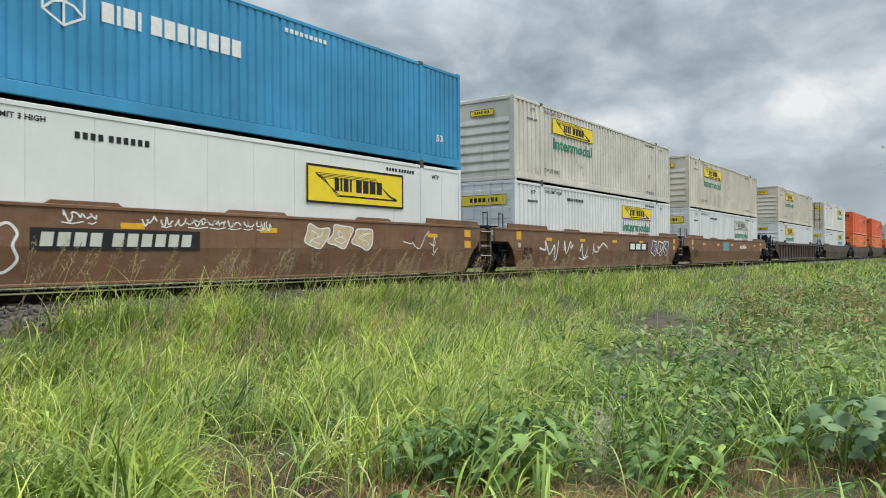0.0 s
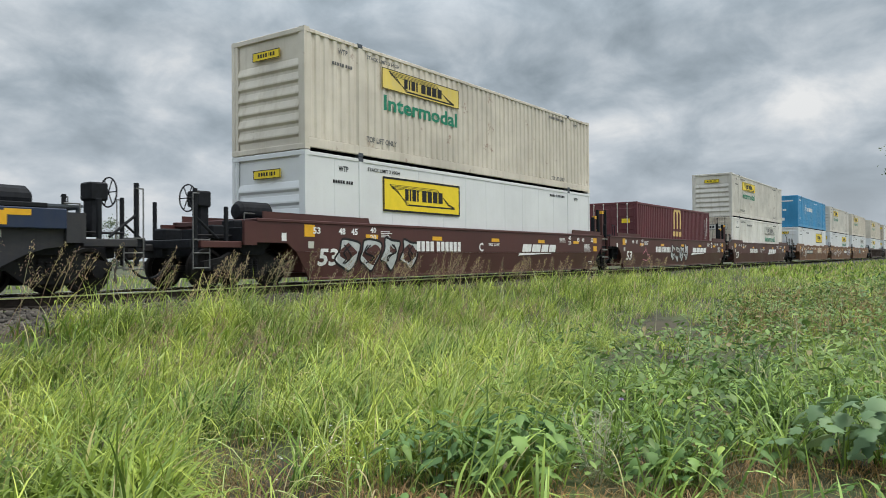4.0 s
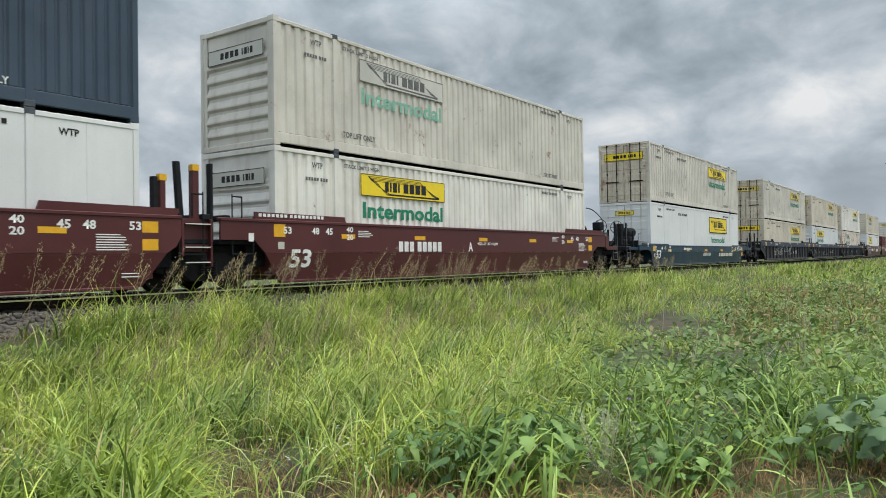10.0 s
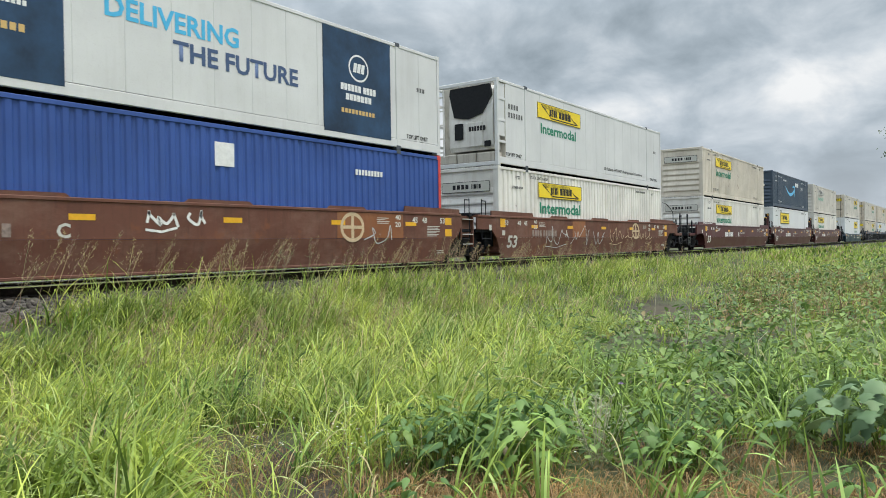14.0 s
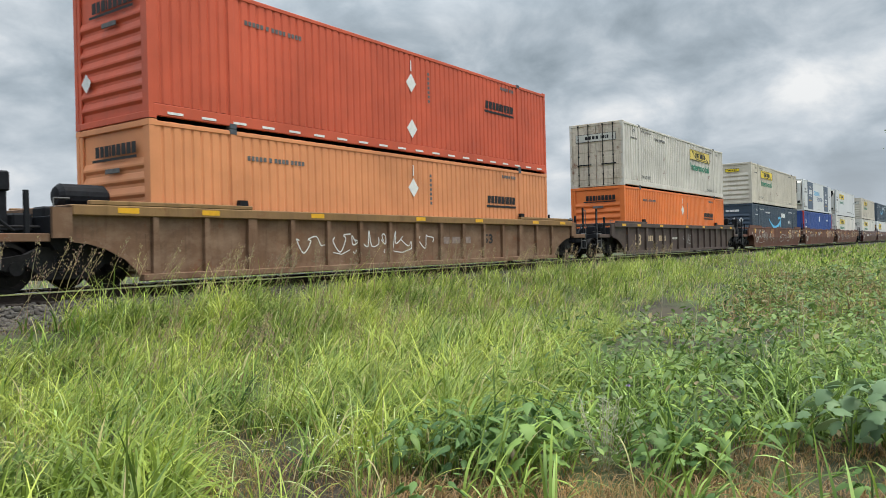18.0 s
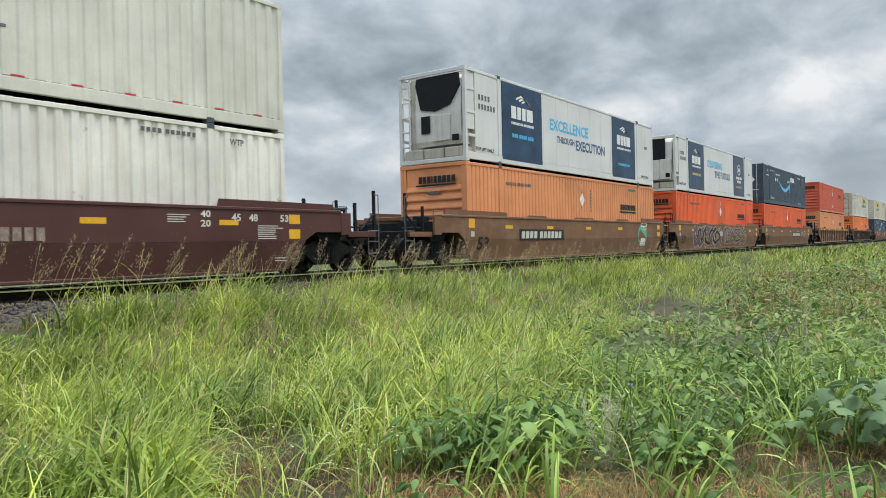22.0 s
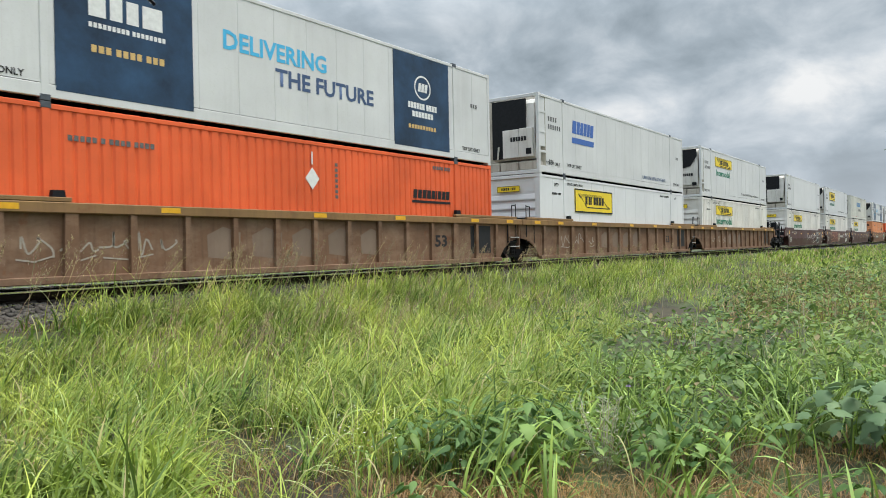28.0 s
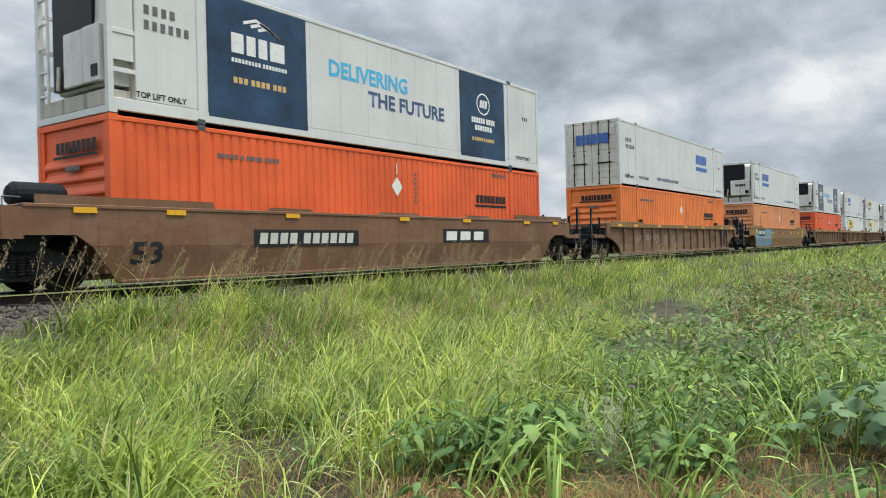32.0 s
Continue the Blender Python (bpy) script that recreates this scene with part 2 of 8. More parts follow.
C_FEC = painted("dark_brown_car_paint", (0.072, 0.050, 0.044), (0.05, 0.035, 0.028), 0.4, 0.45, 0.65, rust=0.3, shift=8.5, dust=(0.125, 0.090, 0.075))
C_RUST = painted("rust_brown_car_paint", (0.175, 0.096, 0.055), (0.07, 0.042, 0.028), 0.5, 0.5, 0.75, rust=0.45, shift=9.5, dust=(0.30, 0.20, 0.135))
C_GOLD = painted("ochre_sill_paint", (0.25, 0.145, 0.058), (0.10, 0.055, 0.03), 0.6, 0.5, 0.65, rust=0.5, shift=10.5, dust=(0.24, 0.135, 0.07))
CHALK = painted("chalky_rust_paint", (0.215, 0.155, 0.115), (0.16, 0.10, 0.07), 0.5, 0.5, 0.8, rust=0.2, shift=12.5)
BLACK = plain("black_steel", (0.010, 0.011, 0.014), 0.7, 0.0, 0.4)
STEEL = plain("dirty_cast_steel", (0.016, 0.015, 0.016), 0.7, 0.0, 0.35)
WHEEL = plain("dark_wheel_steel", (0.011, 0.010, 0.010), 0.65, 0.1, 0.3)
LUG = plain("lug_steel", (0.075, 0.085, 0.10), 0.6, 0.2, 0.3)
RAIL_T = plain("polished_rail", (0.80, 0.76, 0.66), 0.16, 0.95, 0.06, 30)
RAIL_S = plain("rusty_rail", (0.040, 0.030, 0.025), 0.85, 0.1, 0.3, 18)
WOOD = plain("weathered_sleeper", (0.042, 0.034, 0.028), 0.9, 0.0, 0.35, 12)
YELLOW = plain("sign_yellow", (0.84, 0.62, 0.025), 0.45, 0, 0.05, 5)
YFADE = painted("faded_sign_yellow", (0.72, 0.55, 0.12), (0.60, 0.55, 0.42), 0.5, 0.3, 0.55, shift=13.0)
GREYS = painted("bleached_sign", (0.58, 0.57, 0.52), (0.40, 0.37, 0.30), 0.3, 0.3, 0.6, shift=14.0)
INK = plain("black_lettering", (0.022, 0.022, 0.024), 0.5, 0, 0.2)
GREY_INK = plain("worn_dark_lettering", (0.12, 0.12, 0.12), 0.6, 0, 0.4)
GREEN = plain("green_lettering", (0.012, 0.20, 0.115), 0.5, 0, 0.15)
GREENF = plain("faded_green_lettering", (0.22, 0.44, 0.34), 0.6, 0, 0.25)
WINK = plain("white_lettering", (0.74, 0.74, 0.73), 0.5, 0, 0.12)
TAG = plain("reflective_yellow", (0.72, 0.38, 0.02), 0.35, 0, 0.1)
SKYB = plain("sky_blue_print", (0.075, 0.44, 0.72), 0.4, 0, 0.06)
DEEPB = plain("deep_blue_print", (0.018, 0.048, 0.098), 0.35, 0, 0.6, 0.9)
MIDB = plain("mid_blue_lettering", (0.045, 0.13, 0.42), 0.4, 0, 0.12)
SLATE = plain("slate_blue_lettering", (0.06, 0.10, 0.20), 0.4, 0, 0.1)
DULLB = plain("worn_blue_lettering", (0.10, 0.23, 0.42), 0.5, 0, 0.3)
DIMN = plain("worn_number_paint", (0.25, 0.19, 0.165), 0.6, 0, 0.4)
GOLDP = plain("gold_print", (0.62, 0.42, 0.16), 0.5, 0, 0.1)
REDREF = plain("red_reflector", (0.55, 0.05, 0.04), 0.4)
GLASSY = plain("black_grille_and_gap_shade", (0.012, 0.013, 0.015), 0.35, 0.1, 0.3)
GRAF = {k: plain("spray_paint_" + k, c, 0.55, 0, 0.15) for k, c in dict(
    white=(0.72, 0.72, 0.70), black=(0.02, 0.02, 0.022), pink=(0.62, 0.22, 0.30), tan=(0.55, 0.42, 0.27), mint=(0.08, 0.42, 0.33),
    silver=(0.48, 0.50, 0.50), teal=(0.14, 0.28, 0.32), aqua=(0.13, 0.29, 0.38), peach=(0.62, 0.34, 0.20), brick=(0.16, 0.05, 0.04), slate=(0.030, 0.042, 0.042), smoke=(0.34, 0.30, 0.25), orange=(0.36, 0.125, 0.05), violet=(0.105, 0.075, 0.115)).items()}


# ---- mesh helpers ----
class Geo:
    """Collects corners and faces of one part."""

    def __init__(self):
        self.v, self.f = [], []

    def add(self, vs, fs):
        n = len(self.v)
        self.v += vs
        self.f += [tuple(i + n for i in f) for f in fs]
        return self

    def box(self, x0, y0, z0, x1, y1, z1, c=0.0):
        """A box; c: the width of its bevelled edges."""
        lo, hi = (min(x0, x1), min(y0, y1), min(z0, z1)), (max(x0, x1), max(y0, y1), max(z0, z1))
        c = min(c, *(0.45 * (b - a) for a, b in zip(lo, hi)))
        if c <= 0:
            vs = [(x, y, z) for x in (lo[0], hi[0]) for y in (lo[1], hi[1]) for z in (lo[2], hi[2])]
            return self.add(vs, [(0, 1, 3, 2), (4, 6, 7, 5), (0, 4, 5, 1), (2, 3, 7, 6), (0, 2, 6, 4), (1, 5, 7, 3)])
        vs, ix = [], {}
        for sx in (0, 1):
            for sy in (0, 1):
                for sz in (0, 1):
                    s = (sx, sy, sz)
                    for ax in range(3):
                        p = [(hi[i] - c if s[i] else lo[i] + c) for i in range(3)]
                        p[ax] = hi[ax] if s[ax] else lo[ax]
                        ix[s, ax] = len(vs)
                        vs.append(tuple(p))
        fs = []
        for ax in range(3):
            u, w = (ax + 1) % 3, (ax + 2) % 3
            for side in (0, 1):
                ring = []
                for a, b in ((0, 0), (1, 0), (1, 1), (0, 1)):
                    s = [0, 0, 0]
                    s[ax], s[u], s[w] = side, a, b
                    ring.append(ix[tuple(s), ax])
                fs.append(tuple(ring if side else ring[::-1]))
            for a in (0, 1):
                for b in (0, 1):
                    s0, s1 = [0, 0, 0], [0, 0, 0]
                    s0[ax], s1[ax] = 0, 1
                    s0[u] = s1[u] = a
                    s0[w] = s1[w] = b
                    s0, s1 = tuple(s0), tuple(s1)
                    q = (ix[s0, u], ix[s1, u], ix[s1, w], ix[s0, w])
                    fs.append(q if a == b else q[::-1])
        for s in [(a, b, d) for a in (0, 1) for b in (0, 1) for d in (0, 1)]:
            tri = (ix[s, 0], ix[s, 1], ix[s, 2])
            fs.append(tri if sum(s) % 2 else tri[::-1])
        return self.add(vs, fs)

    def rod(self, p, q, r, n=8):
        p, q = Vector(p), Vector(q)
        d = (q - p).normalized()
        u = d.orthogonal().normalized()
        w = d.cross(u)
        vs = []
        for e in (p, q):
            vs += [tuple(e + (u * math.cos(a) + w * math.sin(a)) * r) for a in [2 * math.pi * i / n for i in range(n)]]
        fs = [(i, (i + 1) % n, n + (i + 1) % n, n + i) for i in range(n)]
        return self.add(vs, fs + [tuple(range(n))[::-1], tuple(range(n, 2 * n))])

    def tube(self, pts, r, n=6):
        """A round bar along a bent line that lies in a plane of one y."""
        vs, fs = [], []
        for i, p in enumerate(pts):
            a, b = Vector(pts[max(i - 1, 0)]), Vector(pts[min(i + 1, len(pts) - 1)])
            d = (b - a).normalized()
            u = Vector((0, 1, 0))
            w = d.cross(u)
            vs += [tuple(Vector(p) + (u * math.cos(q) + w * math.sin(q)) * r) for q in [2 * math.pi * k / n for k in range(n)]]
        for i in range(len(pts) - 1):
            fs += [(i * n + k, i * n + (k + 1) % n, (i + 1) * n + (k + 1) % n, (i + 1) * n + k) for k in range(n)]
        return self.add(vs, fs + [tuple(range(n))[::-1], tuple(range((len(pts) - 1) * n, len(pts) * n))])

    def lathe(self, centre, axis, profile, n=20):
        """Turns (radius, along) pairs round an axis through centre; axis: 0, 1 or 2."""
        vs, fs, k = [], [], len(profile)
        u, w = (axis + 1) % 3, (axis + 2) % 3
        for i in range(n):
            a = 2 * math.pi * i / n
            for r, s in profile:
                p = list(centre)
                p[axis] += s
                p[u] += r * math.cos(a)
                p[w] += r * math.sin(a)
                vs.append(tuple(p))
        for i in range(n):
            j = (i + 1) % n
            fs += [(i * k + m, j * k + m, j * k + m + 1, i * k + m + 1) for m in range(k - 1)]
        return self.add(vs, fs)

    def slab(self, outline, y0, y1):
        """An outline in (x, z), counter-clockwise seen from -y, with thickness from y0 to y1."""
        n = len(outline)
        vs = [(x, y0, z) for x, z in outline] + [(x, y1, z) for x, z in outline]
        fs = [tuple(range(n)), tuple(range(n, 2 * n))[::-1]]
        return self.add(vs, fs + [(i, n + i, n + (i + 1) % n, (i + 1) % n) for i in range(n)])

    def strip(self, profile, axis, a, b):
        """A profile in the two other axes, swept along axis from a to b; open sheet."""
        u, w = [i for i in range(3) if i != axis]
        vs = []
        for s in (a, b):
            for p in profile:
                q = [0, 0, 0]
                q[axis], q[u], q[w] = s, p[0], p[1]
                vs.append(tuple(q))
        n = len(profile)
        return self.add(vs, [(i, i + 1, n + i + 1, n + i) for i in range(n - 1)])

    def ribbon(self, pts, width, y, thick=0.003):
        """A flat painted stroke through (x, z) points, in the plane y."""
        vs, fs = [], []
        for i, (x, z) in enumerate(pts):
            a, b = pts[max(i - 1, 0)], pts[min(i + 1, len(pts) - 1)]
            d = Vector((b[0] - a[0], b[1] - a[1]))
            d = d.normalized() if d.length > 1e-6 else Vector((1, 0))
            nx, nz = -d.y * width / 2, d.x * width / 2
            vs += [(x + nx, y, z + nz), (x - nx, y, z - nz)]
        for i in range(len(pts) - 1):
            fs.append((2 * i, 2 * i + 1, 2 * i + 3, 2 * i + 2))
        return self.add(vs, fs)

    def mesh(self, name):
        me = bpy.data.meshes.new(name)
        me.from_pydata(self.v, [], self.f)
        me.update()
        return me


def part(name, shape, material, parent, label=""):
    """Links one mesh as a part of a thing or of a part. shape: a Geo, or a mesh that several parts share."""
    me = shape.mesh(name) if isinstance(shape, Geo) else shape
    if not me.materials:
        me.materials.append(material)
    ob = new(name, me)
    ob.parent = parent
    if label:
        ob["label"] = label
    return ob


def thing(name, m, label, category, group="", kind=""):
    ob = new(name)
    ob.empty_display_size = 0.2
    ob.matrix_basis = m
    return tagged(ob, label, category, group, kind)


SHARED = {}


def shared(key, build, material):
    """One mesh for all alike parts of one material."""
    k = (key, material.name)
    if k not in SHARED:
        g = build()
        me = g.mesh(key) if isinstance(g, Geo) else g
        me.materials.append(material)
        SHARED[k] = me
    return SHARED[k]


def lettering(body, x0, z0, wide, high, y, slant=0.0, bold=0.028):
    """Raised paint in the built-in font, stretched to a size, on a wall that faces -y."""
    cu = bpy.data.curves.new("text", "FONT")
    cu.body, cu.resolution_u, cu.offset = body, 2, bold
    ob = bpy.data.objects.new("text", cu)
    scene.collection.objects.link(ob)
    me = bpy.data.meshes.new_from_object(ob.evaluated_get(bpy.context.evaluated_depsgraph_get()))
    bpy.data.objects.remove(ob)
    n = len(me.vertices)
    a = np.empty(n * 3)
    me.vertices.foreach_get("co", a)
    a = a.reshape(-1, 3)
    lo, hi = a.min(0), a.max(0)
    f = (a - lo) / np.maximum(hi - lo, 1e-6)
    b = np.empty_like(a)
    b[:, 0] = x0 + f[:, 0] * wide + f[:, 1] * high * slant
    b[:, 1] = y
    b[:, 2] = z0 + f[:, 1] * high
    me.vertices.foreach_set("co", b.reshape(-1))
    me.materials.clear()
    me.update()
    return me


def bars(g, x0, z0, wide, high, widths, y, gap=0.25, slant=0.0):
    """Plain bars in place of writing: one for each letter, of the given relative widths; 0 leaves a space."""
    unit = wide / sum((w + gap) if w else 0.6 for w in widths)
    x = x0
    for w in widths:
        if w:
            s = slant * high
            g.slab([(x, z0), (x + w * unit, z0), (x + w * unit + s, z0 + high), (x + s, z0 + high)], y - 0.002, y + 0.002)
            x += (w + gap) * unit
        else:
            x += 0.6 * unit
    return g


# ---- containers: x from the rear end, y = 0 the near wall (further = +y), z from the floor ----
POSTS = (1.98, LONG - 1.98)


def corrugated(x0, x1, z0, z1, pitch, depth, outer, inward, ridge=0.42):
    """A wall of vertical ribs along x; outer: its outermost y; inward: the sign of y that leads into the box."""
    n = max(1, round((x1 - x0) / pitch))
    p = (x1 - x0) / n
    prof = []
    for i in range(n):
        a = x0 + i * p
        prof += [(a, outer), (a + ridge * p, outer), (a + (ridge + 0.16) * p, outer + inward * depth), (a + 0.86 * p, outer + inward * depth)]
    prof.append((x1, outer))
    return Geo().strip(prof, 2, z0, z1)


def frame_parts(box, mat, long=LONG, post_mat=None, base_mat=None, posts=POSTS, start=0.1):
    """Corner posts, rails, corner castings and lifting posts."""
    pm = post_mat or mat
    for x, fx in ((0.0, 1), (long, -1)):
        for y, fy in ((0.0, 1), (WIDE, -1)):
            part("corner_post", shared("post%.1f%.1f" % (x, y), lambda: cast_post(x, y, fx, fy), pm), pm, box)
    for y in (0.0, WIDE - 0.09):
        part("bottom_rail", shared("brail%.2f%.1f" % (y, long), lambda: Geo().box(0.1, y - 0.003, 0.052, long - 0.1, y + 0.093, 0.282, 0.01), base_mat or mat), mat, box)
        part("top_rail", shared("trail%.2f%.1f" % (y, long), lambda: Geo().box(0.1, y - 0.002, HIGH - 0.12, long - 0.1, y + 0.092, HIGH - 0.028, 0.01), mat), mat, box)
    for x in posts:
        part("lifting_post", shared("lift%.1f" % x, lambda: Geo().box(x - 0.075, -0.009, 0.02, x + 0.075, 0.071, HIGH - 0.005, 0.012), mat), mat, box)
    for x in posts:
        for z0, z1 in ((-0.012, 0.11), (HIGH - 0.115, HIGH + 0.008)):
            part("lifting_lug", shared("lug%.1f%.1f" % (x, z0), lambda: Geo().box(x - 0.095, -0.014, z0, x + 0.095, 0.15, z1, 0.015), LUG), LUG, box, "dark steel lifting lug")
    part("roof", shared("roof%.1f%.1f" % (long, start), lambda: corrugated_roof(long, start), mat), mat, box)
    part("underframe", shared("under%.1f" % long, lambda: underframe(long), BLACK), BLACK, box)


def cast_post(x, y, fx, fy):
    """A corner post with its thicker cast blocks at foot and head, in one piece."""
    vs, fs = [], []
    rings = ((0.0, 0.168), (0.118, 0.168), (0.122, 0.11), (HIGH - 0.122, 0.11), (HIGH - 0.118, 0.168), (HIGH, 0.168))
    for z, w in rings:
        o = 0.004 if w > 0.12 else 0.0
        vs += [(x - fx * o, y - fy * o, z), (x + fx * w, y - fy * o, z), (x + fx * w, y + fy * w, z), (x - fx * o, y + fy * w, z)]
    for k in range(len(rings) - 1):
        fs += [(4 * k + i, 4 * k + (i + 1) % 4, 4 * k + 4 + (i + 1) % 4, 4 * k + 4 + i) for i in range(4)]
    n = 4 * (len(rings) - 1)
    return Geo().add(vs, fs + [(3, 2, 1, 0), (n, n + 1, n + 2, n + 3)])


def corrugated_roof(long, start):
    n = int(long / 0.35)
    prof = []
    for i in range(n):
        d = (long - 0.1 - start) / n
        a = start + i * d
        prof += [(a, HIGH - 0.012), (a + d * 0.5, HIGH - 0.012), (a + d * 0.6, HIGH - 0.03), (a + d * 0.9, HIGH - 0.03)]
    prof.append((long - 0.1, HIGH - 0.012))
    return Geo().strip(prof, 1, 0.05, WIDE - 0.05)


def underframe(long):
    """Floor with cross bearers below it, one folded sheet."""
    prof, step = [(0.12, 0.1)], (long - 0.6) / 29
    for i in range(30):
        x = 0.3 + i * step
        prof += [(x - 0.035, 0.1), (x - 0.03, 0.02), (x + 0.03, 0.02), (x + 0.035, 0.1)]
    return Geo().strip(prof + [(long - 0.12, 0.1), (long - 0.12, 0.14), (0.12, 0.14)], 1, 0.095, WIDE - 0.095)


def walls(box, mat, pitch=0.28, depth=0.032, long=LONG, flat=False, ridge=0.42, start=0.11):
    cuts = [start] + [c for c in (POSTS if long == LONG else ())] + [long - 0.11]
    for y, inward, tag in ((0.012, 1, "n"), (WIDE - 0.012, -1, "f")):
        spans = list(zip(cuts, cuts[1:])) if tag == "n" else [(cuts[0], cuts[-1])]
        for a, b in spans:
            a2, b2 = a + (0.07 if a > 1.0 else 0), b - (0.07 if b < long - 0.2 else 0)
            key = "wall%s%.2f%.2f%.2f%.3f%d" % (tag, a, long, pitch, depth, flat)
            if flat:
                build = lambda: flat_wall(a2, b2, y, inward, pitch)
            else:
                build = lambda: corrugated(a2, b2, 0.296, HIGH - 0.115, pitch, depth, y, inward, ridge)
            part("side_panel", shared(key, build, mat), mat, box)


def flat_wall(x0, x1, y, inward, pitch):
    """A smooth plate wall with narrow seams between the sheets."""
    n = max(1, round((x1 - x0) / pitch))
    d = (x1 - x0) / n
    prof = []
    for i in range(n):
        a = x0 + i * d
        prof += [(a, y + inward * 0.009), (a + 0.012, y), (a + d - 0.012, y), (a + d, y + inward * 0.009)]
    return Geo().strip(prof, 2, 0.296, HIGH - 0.115)


def end_rails(box, mat, x, way):
    part("end_sill", shared("esill%.1f%d" % (x, way), lambda: Geo().box(x, 0.1, 0.0, x - way * 0.1, WIDE - 0.1, 0.135, 0.012), mat), mat, box)
    part("end_header", shared("ehead%.1f%d" % (x, way), lambda: Geo().box(x, 0.1, HIGH - 0.125, x - way * 0.1, WIDE - 0.1, HIGH, 0.012), mat), mat, box)


def ribbed_end(box, mat, x, way, n=6, plate=None):
    """A pressed end wall with horizontal ribs. way: the sign of x that leads out of the box."""
    def build():
        prof = [(0.1, 0.0)]
        z, step = 0.30, (HIGH - 0.95) / n
        for i in range(n):
            a = z + i * step
            prof += [(a, 0.0), (a + 0.06, 0.05), (a + 0.10, 0.05), (a + step * 0.72, 0.012), (a + step * 0.8, 0.0)]
        prof += [(HIGH - 0.1, 0.0)]
        g = Geo()
        g.strip([(x + way * (-0.06 + d), zz) for zz, d in prof], 1, 0.22, WIDE - 0.22)
        for y in (0.11, WIDE - 0.22):
            g.box(x - way * 0.055, y, 0.12, x - way * 0.01, y + 0.11, HIGH - 0.12, 0.008)
        return g
    part("end_wall", shared("ribs%.1f%d%d" % (x, way, n), build, mat), mat, box)
    end_rails(box, mat, x, way)


def plain_end(box, mat, x, way):
    def build():
        n, prof = 9, []
        for i in range(n):
            a = 0.11 + i * (WIDE - 0.22) / n
            d = (WIDE - 0.22) / n
            prof += [(x - way * 0.02, a), (x - way * 0.02, a + d * 0.45), (x - way * 0.045, a + d * 0.55), (x - way * 0.045, a + d * 0.9)]
        prof.append((x - way * 0.02, WIDE - 0.11))
        return Geo().strip(prof, 2, 0.1, HIGH - 0.1)
    part("end_wall", shared("plainend%.1f%d" % (x, way), build, mat), mat, box)
    end_rails(box, mat, x, way)


def door_end(box, mat, rodm, x, way):
    """Two doors with pressed panels, four locking rods, handles and hinges."""
    half = WIDE / 2
    for k in (0, 1):
        y0 = 0.115 + k * (half - 0.105)
        y1 = y0 + half - 0.125

        def build():
            g = Geo().box(x - way * 0.06, y0, 0.14, x - way * 0.012, y1, HIGH - 0.13, 0.01)
            prof = [(x - way * 0.013, 0.25)]
            for i in range(4):
                z = 0.32 + i * 0.62
                prof += [(x - way * 0.011, z), (x + way * 0.004, z + 0.03), (x + way * 0.004, z + 0.39), (x - way * 0.011, z + 0.42)]
            return g.strip(prof + [(x - way * 0.013, HIGH - 0.2)], 1, y0 + 0.09, y1 - 0.09)
        door = part("door", shared("door%.1f%d" % (x, k), build, mat), mat, box)
        for j in (0.3, 0.72):
            y = y0 + j * (y1 - y0)

            def rod():
                g = Geo().rod((x + way * 0.03, y, 0.06), (x + way * 0.03, y, HIGH - 0.05), 0.018, 6)
                for z in (0.08, 0.55, 1.4, 2.2, HIGH - 0.09):
                    g.box(x - way * 0.012, y - 0.032, z - 0.025, x + way * 0.042, y + 0.032, z + 0.025)
                return g
            part("locking_rod", shared("rod%.1f%d%.1f" % (x, k, j), rod, rodm), rodm, door)
        part("handle", shared("handle%.1f%d" % (x, k), lambda: Geo().box(x + way * 0.02, y0 + 0.22, 0.98, x + way * 0.05, y1 - 0.25, 1.03, 0.008), rodm), rodm, door)

        def hinges():
            yy, ring = (y0 if k == 0 else y1), []
            for i in range(5):
                z = 0.3 + i * 0.56
                ring += [(yy + 0.012, z), (yy + 0.06, z), (yy + 0.06, z + 0.09), (yy + 0.012, z + 0.09)]
            ring += [(yy - 0.012 - (q[0] - yy - 0.012), q[1]) for q in ring[::-1]]
            g = Geo().slab(ring, 0.0, 0.034)
            g.v = [(x - way * 0.02 + way * d, y, z) for y, d, z in g.v]
            return g
        part("hinge", shared("hinge%.1f%d" % (x, k), hinges, mat), mat, door)
    end_rails(box, mat, x, way)


BRAND = (0.8, 0.35, 0.9, 0.35, 0, 1.1, 1.1, 1.15, 1.1)


